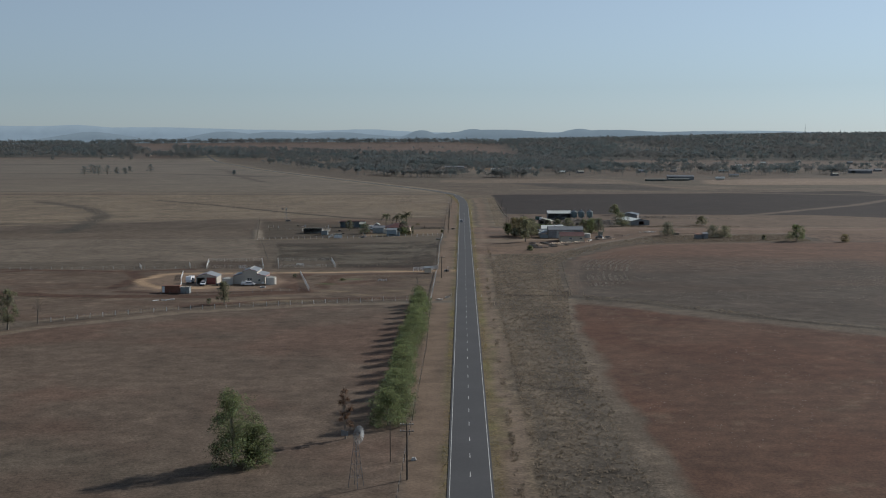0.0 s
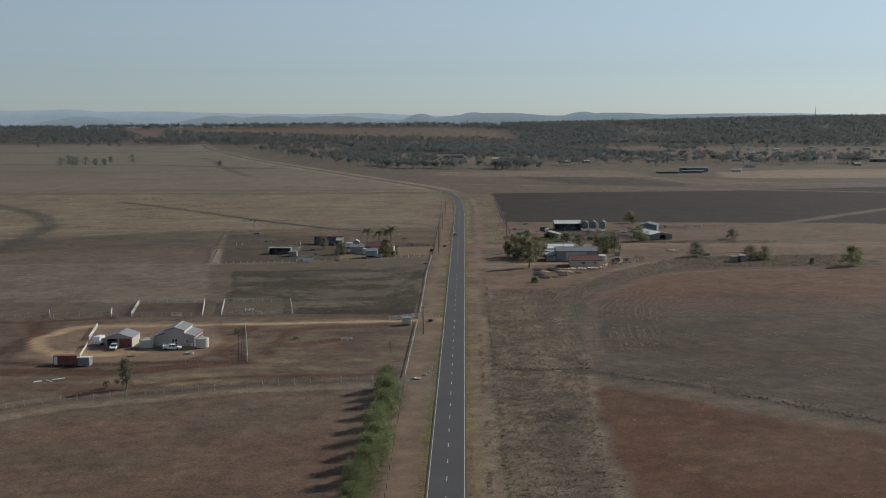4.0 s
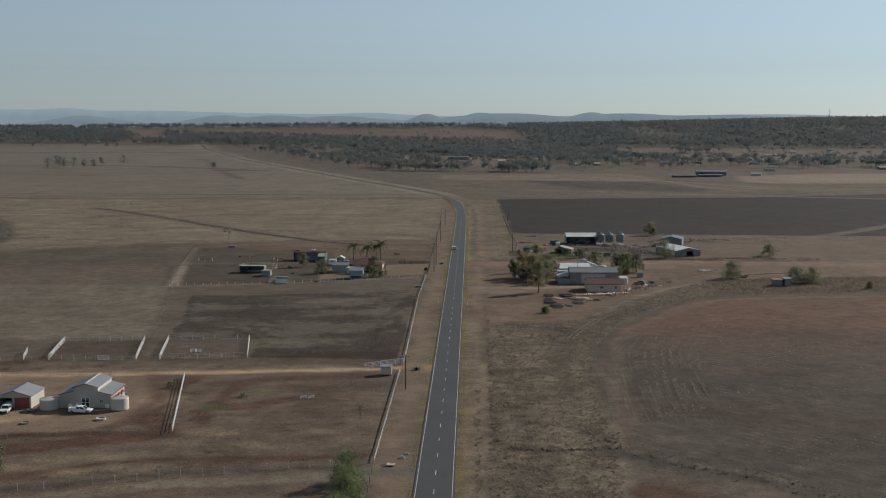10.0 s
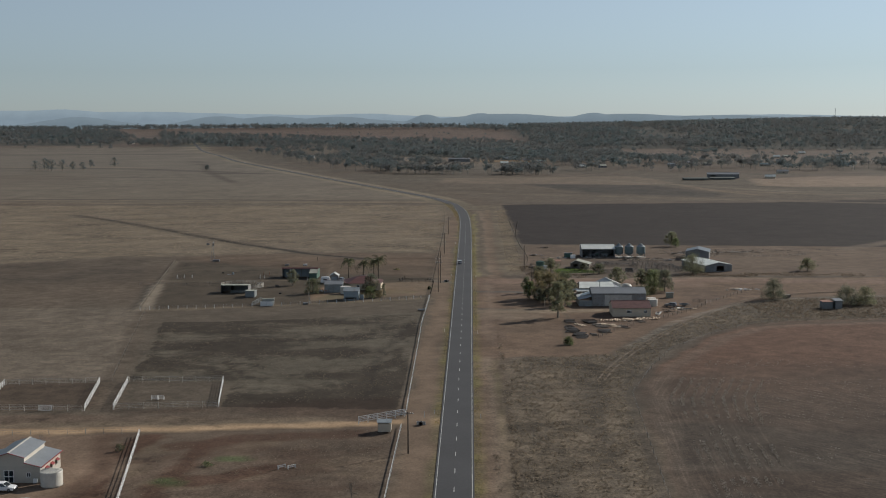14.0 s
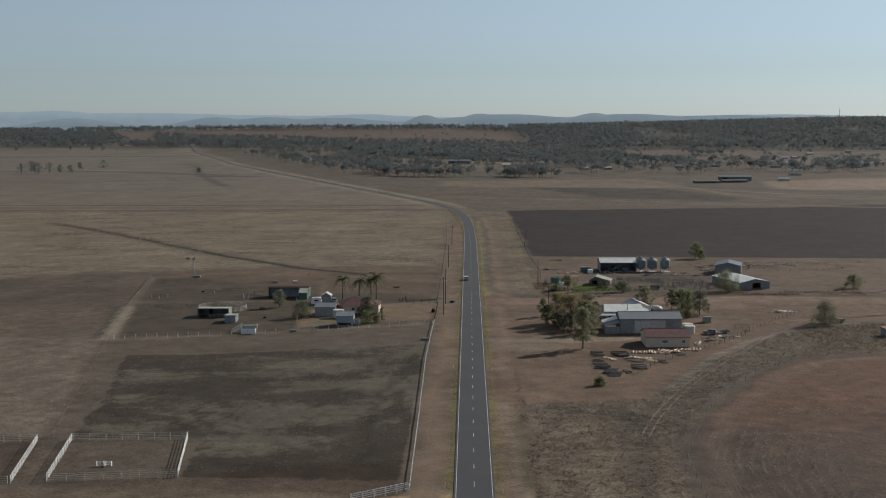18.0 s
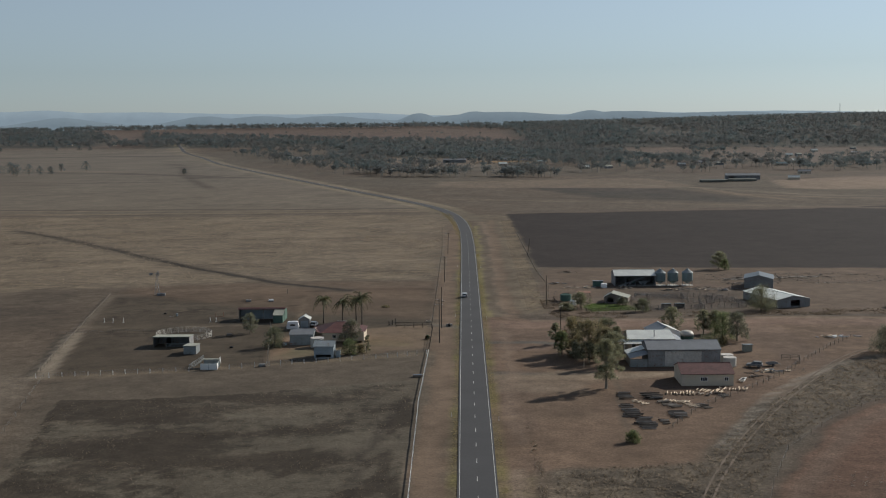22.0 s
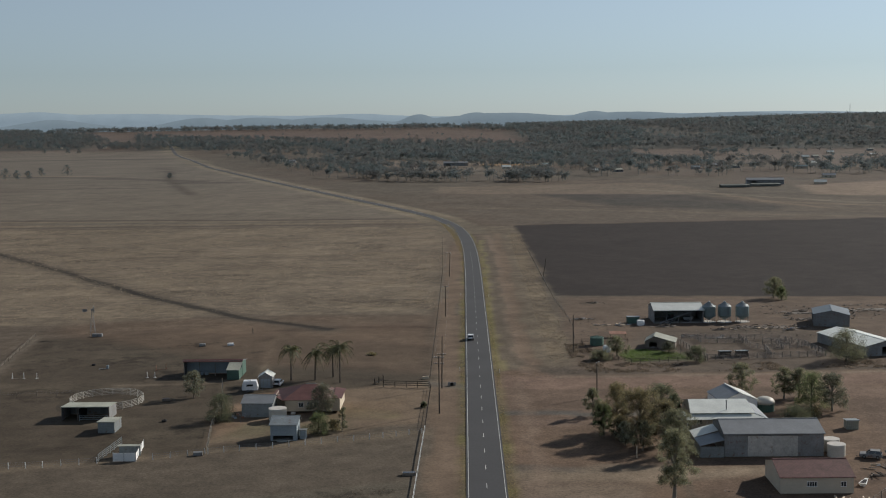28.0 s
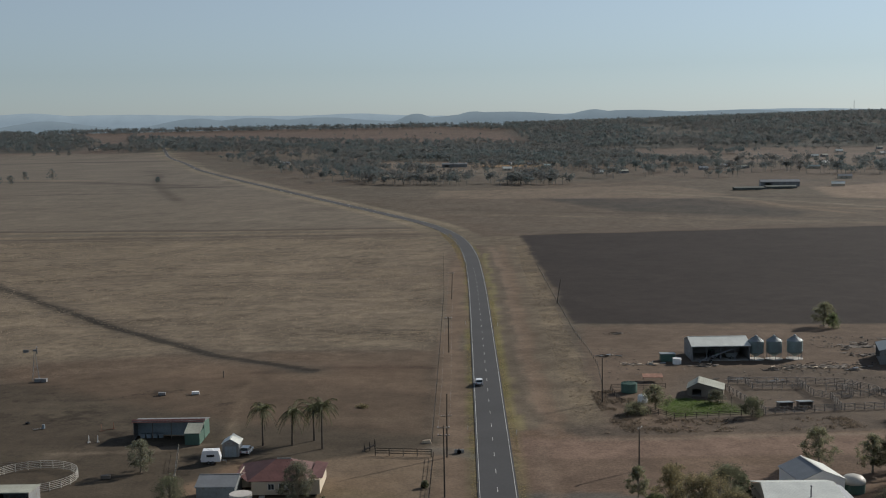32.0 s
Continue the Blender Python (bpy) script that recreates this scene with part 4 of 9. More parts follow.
for poly, g_ in (([(4.5, 518), (20, 522), (44, 527), (60, 559), (101, 626), (105, 700), (4.5, 700)], 0.75), ([(-12.2, 100), (-5.2, 100), (-5.2, 1100), (-12.2, 1000)], 0.5), ([(4.5, 700), (19, 706), (20, 1100), (4.5, 1100)], 0.6),
                 ([(-14, 650), (-62, 623), (-115, 612), (-138, 760), (-14, 800)], 0.55), ([(31, 842), (420, 832), (420, 1240), (29, 1156)], 0.5), ([(26, 706), (420, 706), (420, 828), (33, 838)], 0.6),
                 ([(-66, 404), (-73, 378), (-128, 380), (-128, 436), (-60, 446), (-10, 450), (-10, 442)], 0.55), ([(-14, 458), (-56, 460), (-117, 612), (-14, 640)], 0.75), ([(-900, 1200), (-40, 1200), (-600, 2900), (-900, 2900)], 0.5)):
    GRIT -= (1 - g_) * smooth(inside(WX, WY, poly), -1.5, 1.5)
GRIT = np.clip(GRIT, 0.3, 1) + 0.5 * VG
for key, values in (("furrow", ED), ("along", ALONG), ("grit", GRIT), ("stain", STAIN)):
    me.attributes.new(key, "FLOAT", "POINT").data.foreach_set("value", values.astype(np.float32))
cover = me.attributes.new("cover", "FLOAT_COLOR", "POINT")
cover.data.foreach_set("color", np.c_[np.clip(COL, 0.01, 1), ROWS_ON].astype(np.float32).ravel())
me.materials.append(M["ground"])
ground = tagged(new("ground", me), "dry brown paddocks, ploughed fields and bare tracks reaching the horizon", "ground", kind="structure")

# ---------------------------------------------------------------- the road


def ribbon(name, lo, hi, z, material, parent=None, thick=0.05, cut=None, label=""):
    """A band along the road between two offsets from its centre line."""
    q = LINE if cut is None else LINE[(LINE[:, 1] >= cut[0]) & (LINE[:, 1] <= cut[1])]
    d = np.gradient(q, axis=0)
    d /= np.hypot(*d.T)[:, None]
    side = np.stack([d[:, 1], -d[:, 0]], 1)
    a, b = q + side * lo, q + side * hi
    n = len(q)
    h0, h1 = rise(a[:, 0], a[:, 1]), rise(b[:, 0], b[:, 1])
    v = [(*p, z + h) for p, h in zip(a, h0)] + [(*p, z + h) for p, h in zip(b, h1)] + [(*p, z + h - thick) for p, h in zip(a, h0)] + [(*p, z + h - thick) for p, h in zip(b, h1)]
    f = []
    for i in range(n - 1):
        f += [(i, n + i, n + i + 1, i + 1), (2 * n + i, i, i + 1, 2 * n + i + 1), (n + i, 3 * n + i, 3 * n + i + 1, n + i + 1)]
    ob = new(name, mesh_of(name, v, f, material))
    ob.parent = parent
    return tagged(ob, label)


road = ribbon("road", -3.75, 3.75, 0.06, "asphalt", thick=0.15)
tagged(road, "two-lane grey asphalt country road bending away far off", "road", kind="structure")
ribbon("edge_line", -3.4, -3.3, 0.068, "line", road, 0.006, label="white painted edge line")
ribbon("edge_line", 3.3, 3.4, 0.068, "line", road, 0.006)
dash = mesh_of("dash", *(lambda s: (s.v, s.f))(Shape().box(-0.055, 0.055, -1.5, 1.5, 0.062, 0.069)), "line")
for y in range(132, 1000, 12):
    o = new("dash", dash)
    o.parent, o.location = road, (float(np.interp(y, LINE[:, 1], LINE[:, 0])), y, 0)

# ---------------------------------------------------------------- ranges far off


def range_(name, y, profile, material, label, seed, rough=2.5):
    """A long ridge: humps of (x, width, height) over a base height, with a real front slope and a back."""
    x = np.linspace(-2600, 2600, 520)
    floor_ = profile[0] - np.where(x < 0, profile[1], profile[2]) * x
    z = floor_.copy()
    for cx, w, h in profile[3:]:
        z = np.maximum(z, floor_ + h * np.exp(-(((x - cx) / w) ** 2)))
    z = z + rough * fbm(x, x * 0 + y, 160, seed) + 0.8 * fbm(x, x * 0, 22, seed + 1)
    n = len(x)
    v = [(a, y - 130, -5) for a in x] + [(a, y - 40, b * 0.7) for a, b in zip(x, z)] + [(a, y, b) for a, b in zip(x, z)] + [(a, y + 60, -5) for a in x]
    f = [(r * n + i, r * n + i + 1, (r + 1) * n + i + 1, (r + 1) * n + i) for r in range(3) for i in range(n - 1)]
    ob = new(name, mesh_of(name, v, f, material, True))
    return tagged(ob, label, "hills", kind="structure")


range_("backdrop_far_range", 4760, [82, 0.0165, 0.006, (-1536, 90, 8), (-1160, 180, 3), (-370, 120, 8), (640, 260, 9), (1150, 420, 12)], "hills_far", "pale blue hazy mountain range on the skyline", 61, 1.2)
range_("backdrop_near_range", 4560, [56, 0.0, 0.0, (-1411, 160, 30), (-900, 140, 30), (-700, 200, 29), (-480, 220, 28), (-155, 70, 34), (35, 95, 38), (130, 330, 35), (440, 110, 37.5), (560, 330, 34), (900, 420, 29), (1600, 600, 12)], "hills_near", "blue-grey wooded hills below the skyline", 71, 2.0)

# ---------------------------------------------------------------- plants


def leaf_cloud(rng, clumps, count, size, flat=0.6):
    """Small leaf blades spread through clumps of (x, y, z, radius): points and faces."""
    c = np.array(clumps, float)
    w = c[:, 3] ** 2
    pick = rng.choice(len(c), count, p=w / w.sum())
    # each clump holds a few sprays with gaps between them
    sprays = rng.normal(size=(len(c), 9, 3))
    sprays *= (rng.uniform(0.35, 1.0, (len(c), 9)) / np.linalg.norm(sprays, axis=2))[..., None]
    d = sprays[pick, rng.randint(0, 9, count)] + rng.normal(size=(count, 3)) * 0.26
    p = c[pick, :3] + d * c[pick, 3:4] * [1, 1, 0.85]
    a = rng.normal(size=(count, 3)) * [1, 1, flat]
    a /= np.linalg.norm(a, axis=1)[:, None]
    b = np.cross(a, rng.normal(size=(count, 3)))
    b /= np.linalg.norm(b, axis=1)[:, None]
    s = (size * rng.uniform(0.6, 1.35, count))[:, None]
    v = np.stack([p - a * s - b * s * 0.35, p + a * s - b * s * 0.2, p + a * s * 0.9 + b * s * 0.4, p - a * s * 0.8 + b * s * 0.45], 1).reshape(-1, 3)
    f = np.arange(count * 4).reshape(-1, 4)
    return v, f.tolist()


def fast_mesh(name, v, f, material):
    f = np.asarray(f, np.int32)
    m = bpy.data.meshes.new(name)
    m.vertices.add(len(v))
    m.vertices.foreach_set("co", np.asarray(v, np.float32).ravel())
    m.loops.add(f.size)
    m.loops.foreach_set("vertex_index", f.ravel())
    m.polygons.add(len(f))
    m.polygons.foreach_set("loop_start", np.arange(0, f.size, f.shape[1], dtype=np.int32))
    m.update(calc_edges=True)
    m.materials.append(M[material])
    return m


TREES = {}


def tree_meshes(form, seed, height, width, leaf, count=2200, size=0.24):
    """Trunk with limbs, and a crown of leaf clumps, for one form of tree."""
    key = (form, seed)
    if key in TREES:
        return TREES[key]
    rng = np.random.RandomState(seed * 7 + len(form))
    low = dict(weeping=0.10, gum=0.2, thin=0.22, bush=0.05, dead=0.25, bare=0.3, pine=0.05)[form]
    clumps, trunk = [], Shape()
    n = dict(weeping=22, gum=34, thin=9, bush=18, dead=12, bare=9, pine=16)[form]
    r = width / 2
    bend = rng.uniform(-0.04, 0.04, 2) * height
    trunk.rod((0, 0, -0.2), (bend[0] * 0.5, bend[1] * 0.5, height * low), 0.035 * height * (0.6 if form in ("thin", "dead", "bare") else 1), 0.02 * height, 7)
    fork = Vector((bend[0] * 0.5, bend[1] * 0.5, height * low))
    trunk.rod(fork, (bend[0], bend[1], height * 0.82), 0.02 * height, 0.006 * height, 6)
    for i in range(n):
        u = (i + rng.uniform(0.1, 0.9)) / n
        z = height * (low + (1 - low) * u)
        belly = math.sin(math.pi * min(1, 0.22 + 0.78 * u)) ** 0.6 if form != "pine" else 1.02 - u * 0.8
        ang = i * 2.4 + rng.uniform(-0.5, 0.5)
        far = r * belly * (rng.uniform(0.15, 1.0) if form == "gum" else rng.uniform(0.25, 0.8))
        cr = r * rng.uniform(0.28, 0.46) * (0.72 if form == "gum" else 1.0)
        if form == "weeping":
            cr *= 1.1
        c = (far * math.cos(ang) + bend[0] * u, far * math.sin(ang) + bend[1] * u, min(z, height - cr * 0.85))
        clumps.append((*c, cr))
        start = fork.lerp(Vector((bend[0], bend[1], height * 0.82)), max(0.0, u * 0.75 - 0.05))
        mid = start.lerp(Vector(c), 0.55) + Vector((0, 0, 0.06 * height))
        trunk.rod(start, mid, 0.009 * height, 0.006 * height, 5)
        trunk.rod(mid, c, 0.006 * height, 0.002 * height, 4)
        if form in ("dead", "bare"):
            for _ in range(5):
                tip = Vector(c) + Vector(rng.normal(size=3)) * cr * 0.9
                trunk.rod(mid.lerp(Vector(c), rng.uniform(0.3, 1)), tip, 0.004 * height, 0.001 * height, 3)
    if form == "weeping":
        for i in range(10):
            ang = i * 0.63 + rng.uniform(-0.2, 0.2)
            clumps.append((r * 0.72 * math.cos(ang), r * 0.72 * math.sin(ang), height * rng.uniform(0.1, 0.4), r * 0.34))
    tm = mesh_of("trunk", trunk.v, trunk.f, "bark")
    cm = None
    if form != "bare":
        count = count if form not in ("dead", "thin") else int(count * 0.5)
        v, f = leaf_cloud(rng, clumps, count, size)
        if form == "weeping":
            v[:, 2] -= 0.25 * np.maximum(0, np.hypot(v[:, 0], v[:, 1]) - 0.5 * r)
        if form == "gum":       # foliage hangs in uneven sprays
            v[:, 2] -= 0.22 * np.maximum(0, np.hypot(v[:, 0], v[:, 1]) - 0.35 * r)
        v[:, 2] = np.maximum(v[:, 2], 0.05)
        cm = fast_mesh("crown", v, f, leaf)
    TREES[key] = (tm, cm)
    return TREES[key]


def tree(form, x, y, height, width, leaf, label, seed=1, turn=0.0, name="tree", group="", count=2200, size=0.24, scale=1.0, tilt=0.0):
    tm, cm = tree_meshes(form, seed, height, width, leaf, count, size)
    e = new(name)
    e.matrix_world = pose(x, y, 0, tilt, 0, turn) @ Matrix.Diagonal((scale, scale, scale, 1))
    for nm, m in (("trunk", tm), ("crown", cm)):
        if m:
            o = new(nm, m)
            o.parent = e
    return tagged(e, label, "bush" if name == "bush" else "tree", group)


def palm(x, y, height, seed, label):
    rng = np.random.RandomState(seed)
    e = thing("palm_tree", label, "palm tree", (x, y, 0), rng.uniform(0, 360), group="palms beside the house")
    t = Shape()
    lean = rng.uniform(-0.3, 0.3, 2)
    t.rod((0, 0, -0.1), (lean[0] * 0.4, lean[1] * 0.4, height * 0.5), 0.24, 0.17, 8).rod((lean[0] * 0.4, lean[1] * 0.4, height * 0.5), (lean[0], lean[1], height * 0.86), 0.17, 0.15, 8)
    part("trunk", t, "palmbark", e)
    for i in range(26):
        ang, up = i * 2.4, rng.uniform(-0.8, 1.55)
        length = rng.uniform(3.2, 4.3)
        s, prev = Shape(), None
        for j in range(8):
            k = j / 7
            out, z = length * k * (1 - 0.1 * k), height * 0.86 + up * length * k * 0.75 - 0.8 * length * k * k
            p = Vector((lean[0] + out * math.cos(ang), lean[1] + out * math.sin(ang), z))
            if prev is not None:
                s.rod(prev, p, 0.035, 0.025, 3)
                side = Vector((-math.sin(ang), math.cos(ang), 0))
                for sg in (-1, 1):
                    for m_ in (0.0, 0.33, 0.67):
                        q = prev.lerp(p, m_)
                        tip = q + side * sg * 0.85 * math.sin(math.pi * min(0.95, k + 0.1)) + Vector((0.15 * math.cos(ang), 0.15 * math.sin(ang), -0.5))
                        b = len(s.v)
                        d = (p - prev) * 0.32
                        s.v += [tuple(q), tuple(q + d), tuple(tip + d * 0.3), tuple(tip)]
                        s.f.append((b, b + 1, b + 2, b + 3))
            prev = p
        part("frond", s, "leaf_palm", e)
    return e


PEPPER = "leafy green pepper tree with drooping branches beside the fence"
rng = np.random.RandomState(5)
row_y = np.r_[166, 176, 185, 194, 204, 214, 223, 233, 243, 253, 263, 273, 283, 293, 303, 314, 325, 334, 341]
for i, y in enumerate(row_y):
    big = 1.12 if i < 3 else 0.9 + 0.14 * rng.rand() - (0.06 if y > 300 else 0)
    tree("weeping", -15.4 + rng.uniform(-0.7, 0.7), y + rng.uniform(-1, 1), 6.8, 7.4, "leaf_pepper", PEPPER, seed=1 + i % 4, turn=rng.uniform(0, 360), group="row of pepper trees along the road",
         scale=big, count=6000, size=0.16)
tree("weeping", -40.2, 137, 13.0, 9.6, "leaf_pepper", "tall green pepper tree with drooping branches in bare paddock", seed=11, count=13000, size=0.18)
tree("weeping", -36.6, 139, 7.0, 6.2, "leaf_pepper", "lower green pepper tree beside a taller one", seed=12, count=6500, size=0.17)
tree("dead", -23.1, 156.3, 9.6, 3.6, "leaf_dead", "slender brown drought-struck tree with dry leaves", seed=13, count=3400, size=0.16)
tree("bare", -18.2, 388.9, 4.2, 4.2, "leaf_dead", "small dead tree with bare twisted branches", seed=14)
# clump at the edge of the near paddock
for x, y, h, w, form, leaf, label, sd in (
        (-147.8, 264.8, 8.4, 5.0, "gum", "leaf_gum", "grey-green gum tree in a paddock clump", 21), (-141.1, 277.6, 14.6, 8.6, "gum", "leaf_olive", "tall dense gum tree in a paddock clump", 22),
        (-144.6, 274.6, 13.0, 6.6, "gum", "leaf_olive", "gum tree in a paddock clump", 23), (-135.3, 286.2, 12.0, 7.4, "gum", "leaf_gum", "spreading gum tree at paddock fence", 24),
        (-130.5, 297.6, 8.4, 5.6, "bare", "leaf_dead", "leafless grey tree at paddock fence", 25), (-154.4, 257.6, 17.0, 13.0, "pine", "leaf_dark", "large dark dense tree in paddock clump", 26),
        (-164.0, 256.4, 13.8, 11.0, "pine", "leaf_dark", "broad dark dense tree in paddock clump", 27), (-159.0, 264.0, 14.0, 10.0, "pine", "leaf_dark", "dark dense tree behind others", 28),
        (-151.5, 258.0, 5.2, 5.0, "bush", "leaf_gum", "grey-green shrub beside dark trees", 29), (-139.5, 283.5, 5.0, 4.6, "bush", "leaf_gum", "rounded grey-green shrub below gum trees", 30),
        (-172.0, 252.0, 12.0, 10.0, "pine", "leaf_dark", "dark dense tree in paddock clump", 31)):
    tree(form, x, y, h, w, leaf, label, seed=sd, count=9000 if form == "pine" else 5500, size=0.24 if form == "pine" else 0.19)
tree("gum", -82.1, 341.6, 8.0, 5.8, "leaf_gum", "small gum tree by the paddock fence", seed=32, count=2800, size=0.19)
tree("bush", -87.6, 342.6, 1.9, 2.4, "leaf_dark", "small dark shrub by the fence", seed=33, name="bush", count=500, size=0.14)
tree("bush", -69.3, 421.5, 1.5, 2.6, "leaf_dark", "low dark shrub on bare ground", seed=34, name="bush", count=400, size=0.14)
tree("bush", -48.8, 411.0, 0.9, 3.2, "leaf_pepper", "low green weed patch on bare ground", seed=35, name="bush", count=400, size=0.13)
# trees of the second holding
for x, y, h, w, form, leaf, label, sd in (
        (-59.0, 651.0, 6.2, 7.0, "weeping", "leaf_dark", "dark rounded tree beside sheds", 41), (-70.5, 674.7, 6.6, 6.2, "gum", "leaf_pale", "pale sparse tree in bare yard", 42),
        (-36.6, 655.0, 7.4, 7.4, "gum", "leaf_pale", "leafy tree in front of the red-roofed house", 43), (-35.4, 638.6, 4.6, 6.0, "bush", "leaf_pepper", "green shrub at the yard fence", 44),
        (-30.7, 640.8, 5.2, 3.0, "thin", "leaf_gum", "slim young tree at the yard fence", 45), (-32.6, 641.5, 2.4, 3.0, "bush", "leaf_olive", "olive shrub at the yard fence", 46),
        (-13.6, 662.0, 1.3, 1.8, "bush", "leaf_dark", "dark shrub on the fence line", 47), (-30.5, 727.0, 0.7, 4.0, "bush", "leaf_olive", "low green weeds on bare ground", 48)):
    tree(form, x, y, h, w, leaf, label, seed=sd, name="bush" if form == "bush" and h < 4 else "tree", count=int(1600 + 160 * w * h), size=0.12)
for x, y, h, sd in ((-49.2, 693.5, 9.4, 1), (-42.9, 693.3, 8.8, 2), (-38.6, 696.9, 9.0, 3), (-36.1, 690.2, 10.8, 4)):
    palm(x, y, h, sd, "tall feather palm with drooping fronds")
# trees of the right-hand farm
for x, y, h, w, form, leaf, label, sd in (
        (25.0, 652.4, 6.4, 4.6, "gum", "leaf_gum", "small airy gum tree beside the farm track", 51), (33.0, 633.0, 11.0, 10.0, "gum", "leaf_olive", "large olive-brown gum tree by the sheds", 52),
        (29.0, 640.0, 10.4, 8.4, "gum", "leaf_olive", "tall olive gum tree in a clump", 53), (38.5, 642.0, 9.6, 8.0, "bush", "leaf_dark", "dark dense tree beside the white-roofed house", 54),
        (25.4, 634.6, 7.0, 6.2, "gum", "leaf_pepper", "bright green leafy tree beside gum trees", 55), (33.0, 592.4, 12.6, 8.6, "gum", "leaf_gum", "tall spreading gum tree with forked pale trunk", 56),
        (29.0, 627.0, 5.2, 4.6, "gum", "leaf_pale", "grey leafy sapling below gum trees", 57), (42.5, 648.0, 6.0, 5.0, "gum", "leaf_dark", "dark tree behind the white house", 58),
        (32.0, 623.6, 6.0, 5.4, "gum", "leaf_gum", "young gum tree before a taller clump", 46), (37.6, 620.0, 9.4, 9.0, "gum", "leaf_gum", "broad grey-green gum tree beside shed wall", 47),
        (37.0, 628.0, 9.6, 8.4, "gum", "leaf_olive", "olive gum tree close to the sheds", 48), (28.6, 632.4, 5.0, 6.0, "bush", "leaf_olive", "olive scrub below taller gum trees", 49),
        (31.4, 651.0, 5.2, 3.6, "thin", "leaf_gum", "thin young gum tree behind the clump", 50),
        (76.1, 659.4, 8.6, 8.4, "weeping", "leaf_pepper", "bright green bushy tree behind the sheds", 59), (79.6, 655.4, 9.0, 7.6, "gum", "leaf_pale", "airy grey gum tree with forked trunk", 60),
        (63.2, 672.6, 8.0, 6.6, "gum", "leaf_gum", "airy grey-green gum tree behind the garage", 61), (72.0, 668.0, 7.6, 6.4, "gum", "leaf_gum", "airy gum tree with slim pale trunk", 62),
        (75.6, 668.4, 7.4, 6.0, "gum", "leaf_gum", "airy gum tree beside a brighter green one", 45),
        (69.0, 646.5, 3.6, 9.0, "bush", "leaf_dark", "wide low dark green shrub by the sheds", 63), (73.8, 650.0, 2.4, 4.0, "bush", "leaf_olive", "spreading olive green shrub nearby", 64),
        (84.5, 732.5, 2.2, 5.0, "bare", "leaf_dead", "grey leafless thicket inside the cattle yards", 35), (89.5, 733.5, 2.6, 5.6, "bare", "leaf_dead", "grey leafless thicket inside the cattle yards", 36), (91.5, 729.0, 2.4, 5.0, "bare", "leaf_dead", "grey leafless thicket inside the cattle yards", 37), (57.0, 722.0, 3.2, 3.6, "bare", "leaf_dead", "grey leafless shrub at the lawn edge", 38),
        (100.8, 713.0, 9.0, 10.6, "weeping", "leaf_gum", "broad grey-green willow-like tree by the open shed", 65), (110.6, 830.2, 7.8, 8.6, "gum", "leaf_gum", "round green tree at the ploughed field's edge", 66),
        (112.5, 826.0, 5.0, 5.0, "bush", "leaf_pepper", "green shrub below a round tree", 67),
        (39.0, 721.0, 6.0, 6.6, "gum", "leaf_gum", "green tree beside water tanks", 68), (34.0, 716.0, 3.0, 7.0, "bush", "leaf_gum", "rough shrubbery along the fence", 69),
        (59.5, 713.0, 4.6, 5.6, "bush", "leaf_dark", "dark shrub at the garden fence", 70), (54.5, 727.0, 3.2, 4.6, "bush", "leaf_pale", "pale leafless shrub by the small shed", 71),
        (32.6, 541.5, 2.4, 3.6, "bush", "leaf_pepper", "low shrub at the end of the bare yard", 72),
        (117.3, 635.0, 8.2, 10.0, "weeping", "leaf_pale", "pale grey-green willow-like tree", 73), (140.2, 621.3, 7.4, 8.8, "weeping", "leaf_pale", "pale leafy tree beside a tin hut", 74),
        (147.1, 621.1, 7.0, 8.6, "weeping", "leaf_gum", "grey-green tree beside a tin hut", 75), (180.7, 595.8, 9.2, 10.4, "gum", "leaf_pepper", "green tree at the field corner", 76),
        (154.0, 722.6, 5.8, 8.6, "gum", "leaf_gum", "spreading tree in bare ground", 77), (165.0, 604.0, 3.0, 3.4, "bush", "leaf_gum", "low green shrub on the field edge", 78),
        (205.0, 590.0, 4.4, 6.0, "bush", "leaf_olive", "low green shrub on the field edge", 79)):
    tree(form, x, y, h, w, leaf, label, seed=sd, name="bush" if form == "bush" else "tree", count=int(2000 + 165 * w * h), size=0.125)

# ---------------------------------------------------------------- far bushland: scrub and woods nobody could count


